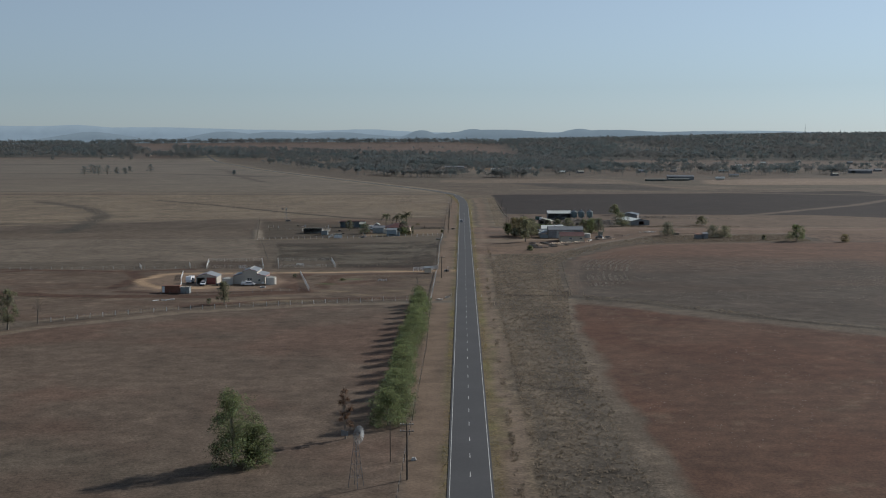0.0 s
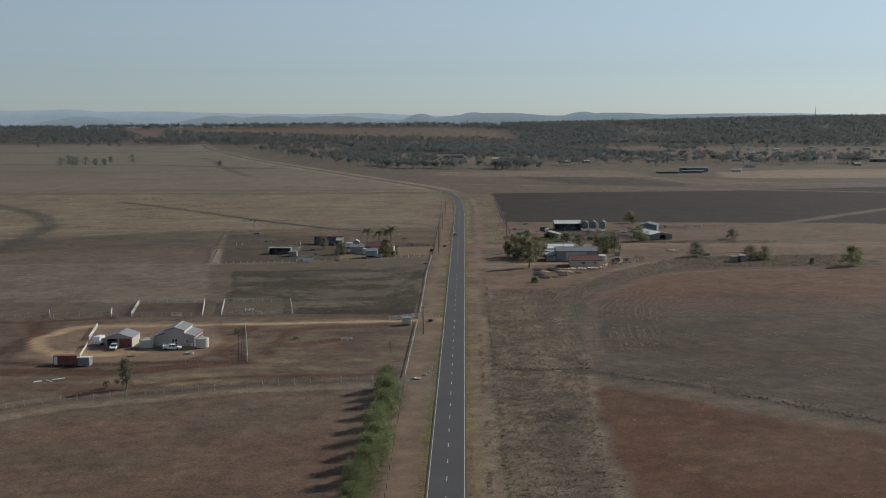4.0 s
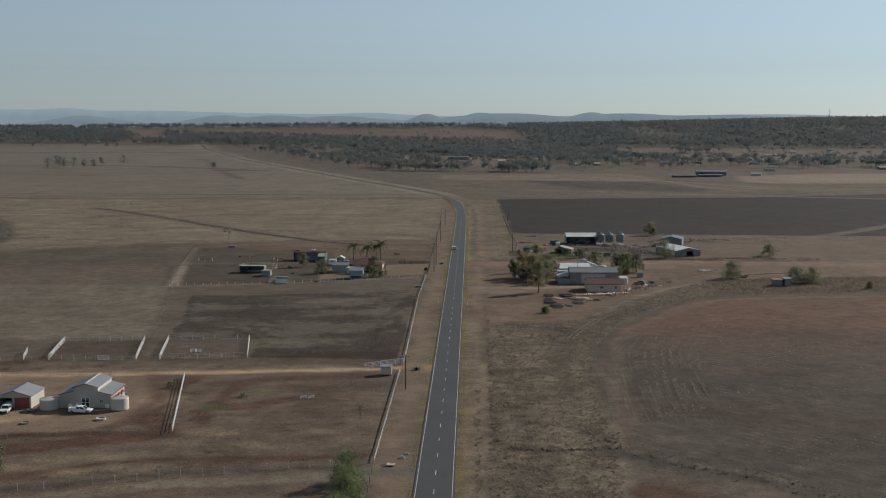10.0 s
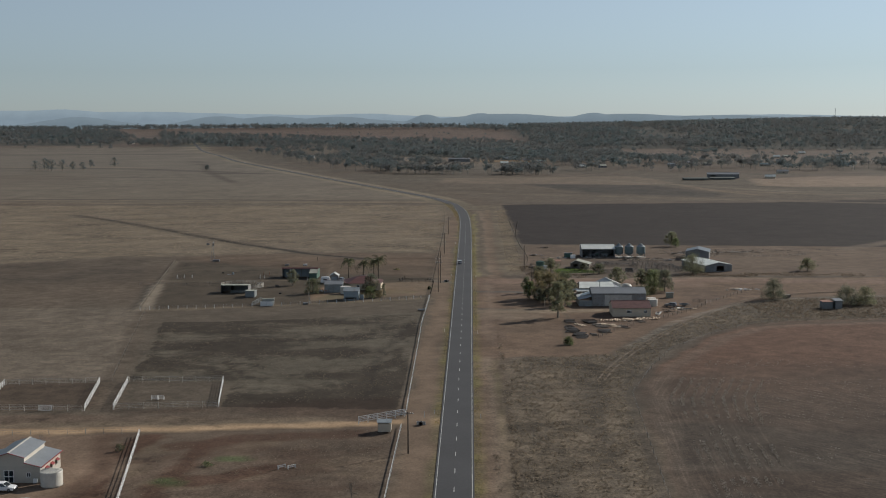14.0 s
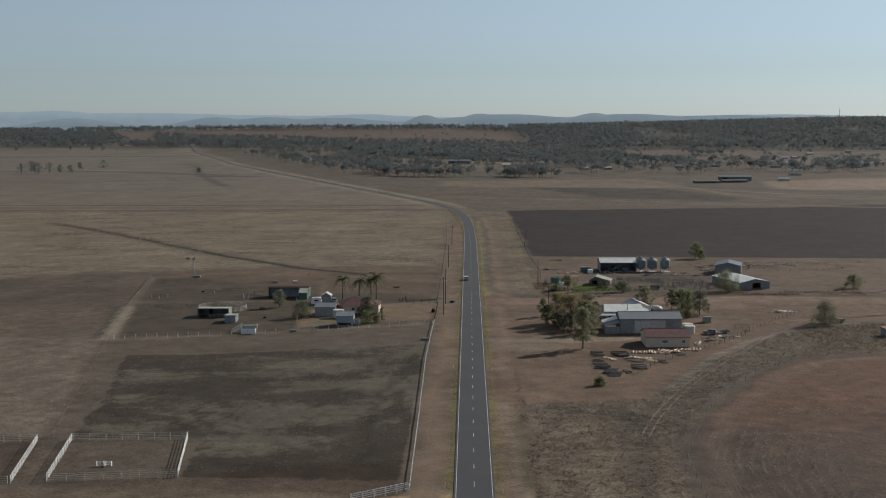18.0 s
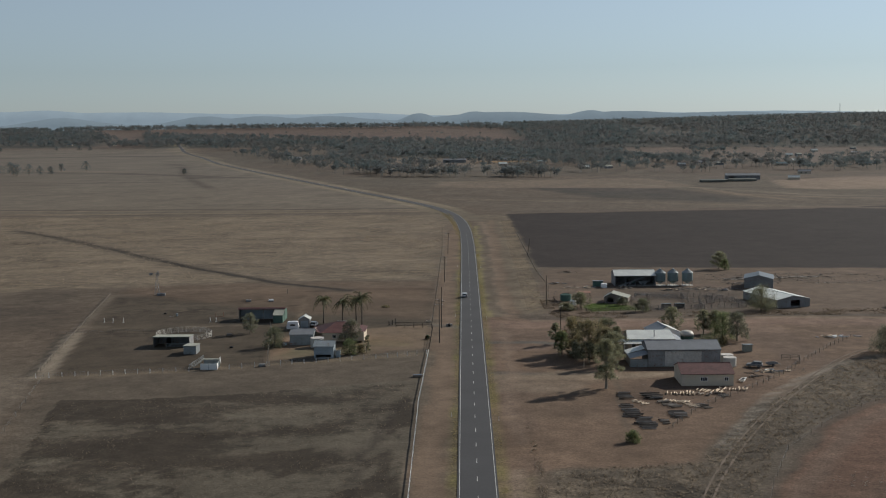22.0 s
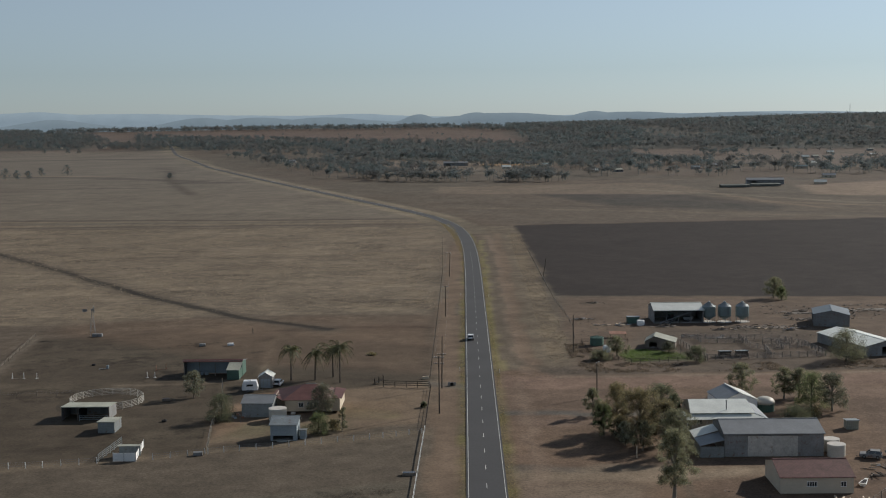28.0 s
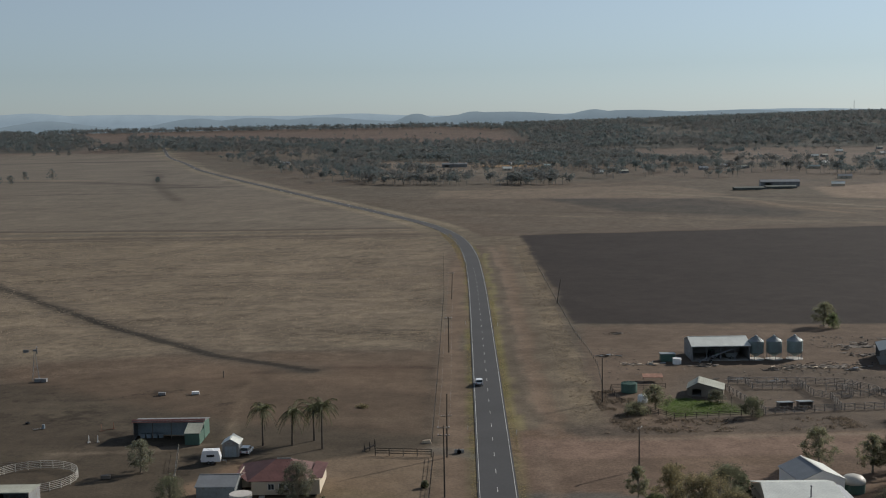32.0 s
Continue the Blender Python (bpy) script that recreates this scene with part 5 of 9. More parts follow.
def far_trees(name, spots, label, material, seed, leaves=84, category="trees", kind="stuff"):
    """Many small trees as one mesh: each a stem and a crown of ragged leaf sprays."""
    r = np.random.RandomState(seed)
    n = len(spots)
    x, y, h = spots.T
    z = rise(x, y)
    wide = h * r.uniform(0.24, 0.42, n)
    low = r.uniform(0.2, 0.42, n)
    clump = r.normal(size=(n, 7, 3)) * [0.5, 0.5, 0.3]
    k = n * leaves
    own = np.repeat(np.arange(n), leaves)
    c = clump[own, r.randint(0, 7, k)] + r.normal(size=(k, 3)) * [0.3, 0.3, 0.18]
    up = np.clip(0.5 + 0.5 * c[:, 2], 0, 1)
    p = np.stack([x[own] + c[:, 0] * wide[own], y[own] + c[:, 1] * wide[own], z[own] + h[own] * (low[own] + (1 - low[own]) * up)], 1)
    size = h[own] * r.uniform(0.5, 1.3, k) * (0.68 / np.sqrt(leaves))
    v = (p[:, None] + r.normal(size=(k, 3, 3)) * size[:, None, None]).reshape(-1, 3)
    f = np.arange(k * 3).reshape(-1, 3)
    # stems
    w = (h * 0.022)[:, None, None]
    sb = np.array([(1, 0, 0), (-0.5, 0.87, 0), (-0.5, -0.87, 0)])
    foot = np.stack([x, y, z - 0.3], 1)[:, None] + sb[None] * w
    head = np.stack([x, y, z + h * 0.65], 1)[:, None] + sb[None] * w * 0.5
    sv = np.concatenate([foot, head], 1).reshape(-1, 3)
    st = np.array([(0, 1, 4), (0, 4, 3), (1, 2, 5), (1, 5, 4), (2, 0, 3), (2, 3, 5)])
    sf = (np.arange(n)[:, None, None] * 6 + st[None]).reshape(-1, 3) + k * 3
    o = new(name, fast_mesh(name, np.concatenate([v, sv]), np.concatenate([f, sf]), material))
    tone = np.clip(0.5 + 0.5 * fbm(x, y, 90, seed + 5) + r.normal(size=n) * 0.28, 0, 1)
    o.data.attributes.new("tone", "FLOAT", "POINT").data.foreach_set("value", np.r_[np.repeat(tone, leaves * 3), np.repeat(tone, 6)].astype(np.float32))
    return tagged(o, label, category, kind=kind)


LONE = ((-600, 1850, 17), (-604, 1898, 19), (-589, 1870, 18), (-576, 1846, 18), (-569, 1870, 17), (-553, 1866, 14), (-543, 1880, 13), (-566, 1990, 13), (-528, 1982, 17), (-1060, 3062, 12), (-937, 3078, 12), (-882, 3070, 14), (-858, 3070, 12), (-367, 1879, 8))
HOMES = ((154, 1912, 0, 0), (-225, 2520, 10, 1), (-169, 2300, -8, 0), (-165, 2108, 4, 2), (57, 2260, -12, 1), (79, 2256, 8, 3), (49, 2052, 5, 0), (89, 2200, -6, 2), (188, 1920, 20, 3), (281, 2356, 12, 4),
         (293, 1972, 0, 1), (333, 2044, 8, 2), (537, 2340, -5, 0), (561, 2360, 14, 3), (626, 2504, 0, 0), (668, 2404, 30, 2), (572, 2188, 0, 3), (428, 2084, 6, 1), (424, 1960, -9, 4), (477, 2072, 12, 0),
         (352, 2000, 2, 3), (533, 1948, -20, 4), (450, 1932, 6, 2), (-321, 2488, -10, 3), (-297, 2420, 0, 1), (-996, 3330, 5, 2), (-880, 3314, 5, 0), (554, 1766, 12, 3), (388, 1716, -6, 2), (722, 2582, 4, 3), (814, 2522, 0, 1), (700, 2010, 6, 1), (770, 2150, -9, 3), (640, 1990, 15, 2), (110, 2130, 30, 4))


def round_homes(spots):
    """Leave the clearings before the farmhouses open."""
    keep = np.ones(len(spots), bool)
    for hx, hy, *_ in HOMES:
        keep &= ~((spots[:, 0] > hx - 4) & (spots[:, 0] < hx + 20) & (spots[:, 1] > hy - 70) & (spots[:, 1] < hy + 14))
    return spots[keep]


def scatter(poly, count, seed, lo=7.0, hi=13.0, clumpy=0.0, scale=120.0):
    r = np.random.RandomState(seed)
    p = np.array(poly, float)
    out = np.empty((0, 2))
    while len(out) < count:
        q = r.uniform(p.min(0), p.max(0), (count * 3, 2))
        ok = inside(q[:, 0], q[:, 1], [tuple(a) for a in poly]) > 0
        if clumpy:
            ok &= fbm(q[:, 0], q[:, 1], scale, seed + 3) > clumpy - r.uniform(0, 0.5, len(q))
        out = np.concatenate([out, q[ok]])
    return np.c_[out[:count], r.uniform(lo, hi, count)]


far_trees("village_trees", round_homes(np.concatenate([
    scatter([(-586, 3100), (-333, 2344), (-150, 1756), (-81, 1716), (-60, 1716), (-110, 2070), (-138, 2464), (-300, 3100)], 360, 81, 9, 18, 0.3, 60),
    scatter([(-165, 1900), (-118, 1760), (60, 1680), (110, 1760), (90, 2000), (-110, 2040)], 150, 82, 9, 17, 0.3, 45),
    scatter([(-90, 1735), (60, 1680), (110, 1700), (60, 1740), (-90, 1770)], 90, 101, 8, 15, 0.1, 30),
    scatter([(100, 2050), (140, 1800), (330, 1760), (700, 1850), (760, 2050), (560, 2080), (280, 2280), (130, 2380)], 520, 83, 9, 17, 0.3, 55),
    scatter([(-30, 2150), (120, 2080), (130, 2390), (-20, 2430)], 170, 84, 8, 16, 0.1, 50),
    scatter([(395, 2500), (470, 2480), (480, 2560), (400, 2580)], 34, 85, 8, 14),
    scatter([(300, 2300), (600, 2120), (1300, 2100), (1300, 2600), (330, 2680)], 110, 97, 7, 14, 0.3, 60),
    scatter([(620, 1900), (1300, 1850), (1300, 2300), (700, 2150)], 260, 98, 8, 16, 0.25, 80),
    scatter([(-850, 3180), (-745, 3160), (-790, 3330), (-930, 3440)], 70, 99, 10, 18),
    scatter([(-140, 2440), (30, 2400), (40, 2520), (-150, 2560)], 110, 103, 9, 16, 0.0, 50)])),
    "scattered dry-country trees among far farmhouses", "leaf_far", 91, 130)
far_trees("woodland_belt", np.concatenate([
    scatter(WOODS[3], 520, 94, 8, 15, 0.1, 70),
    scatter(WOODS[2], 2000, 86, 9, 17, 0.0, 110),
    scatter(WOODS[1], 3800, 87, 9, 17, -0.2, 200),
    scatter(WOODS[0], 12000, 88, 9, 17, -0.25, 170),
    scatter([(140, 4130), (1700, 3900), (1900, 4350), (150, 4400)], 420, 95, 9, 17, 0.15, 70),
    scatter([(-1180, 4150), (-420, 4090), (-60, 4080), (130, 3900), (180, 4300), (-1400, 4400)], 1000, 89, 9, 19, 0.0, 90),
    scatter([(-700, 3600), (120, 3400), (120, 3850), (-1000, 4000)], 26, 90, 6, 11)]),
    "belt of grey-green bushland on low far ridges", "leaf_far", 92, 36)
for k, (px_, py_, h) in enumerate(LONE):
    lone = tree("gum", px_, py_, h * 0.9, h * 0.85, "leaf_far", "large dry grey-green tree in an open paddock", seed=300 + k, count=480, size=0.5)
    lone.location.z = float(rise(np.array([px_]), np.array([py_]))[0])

# ---------------------------------------------------------------- tussocks on the rough verge and along the road


def tufts(name, spots, label, material, seed, blades=7, size=0.45):
    r = np.random.RandomState(seed)
    n = len(spots)
    own = np.repeat(np.arange(n), blades)
    k = len(own)
    s = spots[own, 2] * size * r.uniform(0.6, 1.3, k)
    a = r.uniform(0, 6.28, k)
    p = np.c_[spots[own, :2] + r.normal(size=(k, 2)) * (spots[own, 2:3] * size * 0.45), np.zeros(k)]
    side = np.c_[np.cos(a), np.sin(a), np.zeros(k)] * (s * 0.2)[:, None]
    tip = np.c_[r.normal(size=(k, 2)) * (s * 0.6)[:, None], s * 0.6]
    v = np.stack([p - side, p + side, p + tip + side * 0.3, p + tip - side * 0.3], 1).reshape(-1, 3)
    return tagged(new(name, fast_mesh(name, v, np.arange(k * 4).reshape(-1, 4), material)), label, "grass", kind="stuff")


def clods(name, spots, label, material, seed, category="clods"):
    """Loose clods, stones and scraps: one small uneven lump at each spot (x, y, size)."""
    r = np.random.RandomState(seed)
    n = len(spots)
    base = np.array([(1, 0, 0), (0, 1, 0), (-1, 0, 0), (0, -1, 0), (0, 0, 0.8)], float)
    tri = np.array([(0, 1, 4), (1, 2, 4), (2, 3, 4), (3, 0, 4)])
    ang = r.uniform(0, 6.28, n)
    q = base[None] * r.uniform(0.5, 1.2, (n, 5, 1)) * np.stack([r.uniform(0.6, 1.6, n), r.uniform(0.4, 1.0, n), r.uniform(0.4, 1.0, n)], 1)[:, None]
    c, s_ = np.cos(ang)[:, None], np.sin(ang)[:, None]
    v = np.stack([q[..., 0] * c - q[..., 1] * s_, q[..., 0] * s_ + q[..., 1] * c, q[..., 2]], -1) * spots[:, 2, None, None]
    v += np.c_[spots[:, :2], np.full(n, -0.02)][:, None]
    return tagged(new(name, fast_mesh(name, v.reshape(-1, 3), (np.arange(n)[:, None, None] * 5 + tri[None]).reshape(-1, 3), material)), label, category, kind="stuff")


def along(pts, count, spread, seed, lo, hi):
    """Spots strewn along a line."""
    r = np.random.RandomState(seed)
    p = np.array(pts, float)
    d = np.r_[0, np.cumsum(np.hypot(*np.diff(p, axis=0).T))]
    k = r.uniform(0, d[-1], count)
    return np.c_[np.interp(k, d, p[:, 0]) + r.normal(size=count) * spread, np.interp(k, d, p[:, 1]) + r.normal(size=count) * spread, lo + (hi - lo) * r.rand(count) ** 2]


DITCH = [(36, 364), (62, 344), (97, 307), (172, 249), (420, 94)]
clods("ditch_clods", np.concatenate([along(DITCH, 1700, 0.9, 121, 0.12, 0.5), along([(14, 366), (24, 364), (36, 366)], 260, 0.6, 122, 0.15, 0.6), along([(37.5, 380), (36.5, 366)], 60, 0.8, 123, 0.2, 0.7)]),
      "dark clods of earth thrown up along a ditch", "clod", 131)
clods("verge_clods", np.concatenate([scatter([(14, 110), (25, 110), (25.5, 300), (21, 345), (13.5, 335)], 900, 140, 0.06, 0.24, 0.1, 14), scatter([(16, 345), (34, 350), (37, 420), (18, 440)], 420, 141, 0.06, 0.26, 0.2, 10),
      scatter([(27, 200), (32, 200), (36, 355), (31, 352)], 240, 142, 0.1, 0.35)]), "dark broken earth on the rough road verge", "clod", 134)
clods("yard_debris", np.concatenate([scatter([(36, 552), (62, 580), (80, 606), (70, 614), (44, 600), (33, 575)], 260, 124, 0.06, 0.3, 0.1, 8), scatter([(70, 600), (84, 600), (92, 622), (74, 624)], 160, 125, 0.08, 0.35),
      scatter([(32, 750), (56, 748), (58, 790), (34, 800)], 160, 126, 0.1, 0.45, 0.2, 10), scatter([(62, 750), (105, 748), (108, 772), (60, 772)], 420, 127, 0.1, 0.5, 0.2, 9),
      scatter([(60, 716), (96, 720), (95, 744), (62, 746)], 200, 128, 0.08, 0.3), scatter([(96, 780), (190, 785), (190, 815), (96, 812)], 260, 129, 0.15, 0.7, 0.3, 9)]),
      "scattered boards, stones and scrap on bare farm ground", "scrap", 132, "debris")
RING = [(143 + 31 * math.cos(a * math.pi / 20), 797 + 15 * math.sin(a * math.pi / 20)) for a in range(41)]
clods("stone_ring", along(RING, 420, 0.9, 130, 0.2, 0.7), "broad ring of dark and pale stones on bare ground", "scrap", 133, "stones")
ROUGH_POLY = [(11.5, 110), (29, 110), (30.5, 280), (36, 360), (37, 400), (41, 474), (47, 494), (52, 511), (61, 535), (77, 559), (93, 576), (109, 584), (190, 598), (190, 645), (126, 637), (103, 625), (72, 579), (61, 558), (53.4, 545), (44, 527), (20, 522), (15, 517), (12, 476), (10.4, 362)]
tufts("rough_grass", np.concatenate([
    scatter(ROUGH_POLY, 15000, 101, 0.25, 0.85, 0.0, 12),
    scatter([(7.4, 110), (8.4, 110), (8.8, 420), (7.8, 420)], 300, 102, 0.4, 0.9, 0.3, 8),
    scatter([(11.0, 110), (12.4, 110), (12.6, 560), (11.4, 560)], 400, 103, 0.4, 0.9, 0.3, 8),
    scatter([(40, 362), (60, 350), (96, 311), (98, 314), (62, 353), (42, 366)], 160, 104, 0.3, 0.7),
    scatter([(20, 712), (27, 720), (29, 1100), (22, 1100)], 1700, 106, 0.25, 0.6, 0.0, 12),
    scatter([(-26, 355), (-60, 347.5), (-98, 331), (-98, 334), (-60, 350), (-26, 358)], 140, 107, 0.3, 0.6)]),
    "rough dry grass tussocks on the wide road verge", "tuft", 111, 6, 0.62)
tufts("verge_grass", np.concatenate([
    scatter([(3.85, 120), (5.3, 120), (5.3, 900), (3.85, 900)], 2600, 108, 0.25, 0.6, 0.1, 12),
    scatter([(-5.0, 120), (-3.85, 120), (-3.85, 1000), (-5.0, 1000)], 2400, 109, 0.25, 0.6, 0.1, 12),
    scatter([(-6.5, 1000), (-3.9, 1000), (-9, 1130), (-14, 1170), (-19, 1170), (-11, 1090)], 700, 110, 0.6, 1.2)]),
    "short yellow-green grass beside the asphalt", "tuft_yellow", 112, 6, 0.35)

tufts("dry_weeds", np.concatenate([
    scatter([(24, 699), (60, 700), (105, 703), (160, 702), (160, 710), (105, 713), (60, 710), (26, 712)], 1300, 115, 0.3, 1.0, 0.3, 9),
    scatter([(26, 712), (40, 706), (42, 716), (32, 742), (26, 742)], 420, 116, 0.3, 1.1, 0.25, 7),
    scatter([(100, 704), (175, 702), (175, 716), (104, 716)], 420, 117, 0.3, 1.0, 0.3, 9),
    along(DITCH, 900, 3.2, 118, 0.3, 0.8),
    scatter([(108, 588), (190, 600), (190, 640), (126, 634), (104, 620)], 1500, 119, 0.5, 1.3, 0.0, 10)]),
    "dry grey-brown weeds along banks and fences", "weed", 116, 8, 0.6)


def stubble(count, seed):
    """Short straw left standing in rows: along the curved edge of the field, and side by side with the ditch elsewhere."""
    r = np.random.RandomState(seed)
    q = r.uniform((40, 330), (330, 575), (count * 4, 2))
    d, n_ = np.array((0.65, -0.76)), np.array((0.76, 0.65))
    u, w = q @ d, q @ n_
    w = np.round(w / 2.4) * 2.4 + r.normal(size=len(w)) * 0.14
    rows_ = u[:, None] * d + w[:, None] * n_
    y_ = r.uniform(392, 520, count)
    off = (4 + 2.3 * r.randint(0, 10, len(y_))) * (1 + 0.0024 * (y_ - 430)) + r.normal(size=len(y_)) * 0.28
    curved = np.stack([np.interp(y_, [b for a, b in EDGE], [a for a, b in EDGE]) + off, y_], 1)
    p = np.concatenate([rows_[to_line(rows_[:, 0], rows_[:, 1], EDGE) > 27], curved])
    ok = (inside(p[:, 0], p[:, 1], FIELD) > 7) & (fbm(p[:, 0] * 0.35, p[:, 1], 16, seed + 1) + 0.45 * fbm(p[:, 0], p[:, 1], 5, seed + 2) > 0.0)
    ok &= r.rand(len(p)) < 0.75
    ok &= p[:, 1] + 0.12 * (p[:, 0] - 60) < 470 + 60 * r.rand(len(p))
    p = p[ok]
    return np.c_[p, r.uniform(0.25, 0.6, len(p))]


tufts("field_stubble", np.concatenate([stubble(17000, 150), scatter([(36, 150), (120, 150), (120, 255), (60, 320), (42, 335)], 900, 159, 0.2, 0.5, 0.1, 12)]), "short grey-white stubble standing in rows on the field", "stubble", 151, 3, 0.5)
tufts("paddock_grass", np.concatenate([
    scatter([(-14, 806), (-60, 812), (-150, 790), (-300, 745), (-330, 1150), (-16, 1150)], 17000, 152, 0.4, 1.0, 0.05, 16),
    scatter([(-14, 812), (-50, 815), (-60, 1000), (-14, 1000)], 2500, 153, 0.3, 0.9, 0.1, 12)]),
    "pale dry grass standing over the open paddock", "straw", 154, 3, 0.5)
tufts("yard_grass", np.concatenate([
    scatter([(-15, 470), (-56, 462), (-60, 489), (-86, 490), (-100, 580), (-58, 588), (-15, 602)], 5200, 155, 0.2, 0.6, 0.1, 9),
    scatter([(-14, 358), (-52, 353), (-64, 376), (-66, 432), (-14, 442)], 2200, 156, 0.2, 0.6, 0.25, 7),
    scatter([(-118, 612), (-92, 492), (-118, 490), (-200, 486), (-220, 600)], 3800, 157, 0.2, 0.6, 0.1, 10)]),
    "sparse short dry grass on trodden paddocks", "weed", 158, 3, 0.5)
tufts("lawn_grass", scatter([(39.5, 724), (42.5, 713.5), (54, 716.5), (59, 717), (57, 726.5), (48, 732), (43, 731.5)], 1400, 113, 0.3, 0.7, 0.0, 5),
      "small watered green lawn behind the garden fence", "lawn_blade", 114, 6, 0.4)

# ---------------------------------------------------------------- buildings


def wall_with_holes(s, x0, x1, y, z0, z1, holes=(), thick=0.15):
    """A wall along x at y (its outer face), with holes of (x0, x1, z0, z1) right through it."""
    cuts = sorted({x0, x1, *(v for a, b, *_ in holes for v in (a, b))})
    for a, b in zip(cuts, cuts[1:]):
        spans, z = [], z0
        for h in sorted((h for h in holes if h[0] <= a + 1e-6 and h[1] >= b - 1e-6), key=lambda h: h[2]):
            if h[2] > z + 1e-3:
                spans.append((z, h[2]))
            z = h[3]
        if z < z1 - 1e-3:
            spans.append((z, z1))
        for p, q in spans:
            s.box(a, b, y, y + thick, p, q)
    return s


def window(parent, x0, x1, y, z0, z1, frame_m="white", bars=1):
    w = part("window", Shape().box(x0 + 0.05, x1 - 0.05, y + 0.07, y + 0.1, z0 + 0.05, z1 - 0.05), "glass", parent, "dark glass window pane")
    f = Shape().box(x0, x0 + 0.07, y - 0.03, y + 0.12, z0, z1).box(x1 - 0.07, x1, y - 0.03, y + 0.12, z0, z1)
    f.box(x0 + 0.07, x1 - 0.07, y - 0.03, y + 0.12, z0, z0 + 0.07).box(x0 + 0.07, x1 - 0.07, y - 0.03, y + 0.12, z1 - 0.07, z1)
    for i in range(bars):
        c = x0 + (x1 - x0) * (i + 1) / (bars + 1)
        f.box(c - 0.03, c + 0.03, y - 0.02, y + 0.06, z0 + 0.07, z1 - 0.07)
    part("window_frame", f, frame_m, w)
    return w


def gable_shed(name, label, category, w, d, eave, ridge, along="x", wall="zincwall", roof="zinc", front_holes=(), over=0.25, at=(0, 0, 0), turn=0.0, roof_back=None, side_left=True, side_right=True, floor=True, ridge_at=0.5):
    """A shed of w by d metres with its front wall on y = 0 and its near-left corner at the origin; the ridge runs along x or y."""
    e = thing(name, label, category, at, turn)
    t = 0.12
    if along == "x":
        part("front_wall", wall_with_holes(Shape(), 0, w, 0, 0, eave, front_holes, t), wall, e)
        part("back_wall", Shape().box(0, w, d - t, d, 0, eave), wall, e)
        m = d * ridge_at
        for side, x, on in (("left", 0, side_left), ("right", w - t, side_right)):
            if on:
                part("side_wall", Shape().prism([(t, 0), (d - t, 0), (d - t, eave - 0.02), (m, ridge - 0.1), (t, eave - 0.02)], 0, x, x + t), wall, e)
        k = (ridge - eave) / m
        part("roof", Shape().slab((-over, -over, eave - k * over + 0.05), (w + over, -over, eave - k * over + 0.05), (w + over, m, ridge + 0.05), (-over, m, ridge + 0.05)), roof, e)
        k2 = (ridge - eave) / (d - m)
        part("roof", Shape().slab((-over, m + 0.003, ridge + 0.05), (w + over, m + 0.003, ridge + 0.05), (w + over, d + over, eave - k2 * over + 0.05), (-over, d + over, eave - k2 * over + 0.05)), roof_back or roof, e)
        part("ridge_cap", Shape().box(-over, w + over, m - 0.18, m + 0.18, ridge + 0.055, ridge + 0.1), roof, e)
        part("gutter", Shape().box(-over, w + over, -over - 0.13, -over - 0.003, eave - k * over - 0.1, eave - k * over + 0.02), roof, e)
    else:
        m = w * ridge_at
        fr = wall_with_holes(Shape(), 0, w, 0, 0, eave, front_holes, t)
        fr.prism([(0, eave + 0.003), (w, eave + 0.003), (m, ridge - 0.1)], 1, 0, t)
        part("front_wall", fr, wall, e)
        part("back_wall", Shape().prism([(0, 0), (w, 0), (w, eave), (m, ridge - 0.1), (0, eave)], 1, d - t, d), wall, e)
        for x, on in ((0, side_left), (w - t, side_right)):
            if on:
                part("side_wall", Shape().box(x, x + t, t + 0.003, d - t - 0.003, 0, eave - 0.02), wall, e)
        ka, kb = (ridge - eave) / m, (ridge - eave) / (w - m)
        part("roof", Shape().slab((-over, -over, eave - ka * over + 0.05), (m, -over, ridge + 0.05), (m, d + over, ridge + 0.05), (-over, d + over, eave - ka * over + 0.05)), roof_back or roof, e)
        part("roof", Shape().slab((m + 0.003, -over, ridge + 0.05), (w + over, -over, eave - kb * over + 0.05), (w + over, d + over, eave - kb * over + 0.05), (m + 0.003, d + over, ridge + 0.05)), roof, e)
        part("ridge_cap", Shape().box(m - 0.18, m + 0.18, -over, d + over, ridge + 0.055, ridge + 0.1), roof, e)
    if floor:
        part("floor_slab", Shape().box(t + 0.01, w - t - 0.01, t + 0.01, d - t - 0.01, -0.05, 0.04), "concrete", e)
    return e


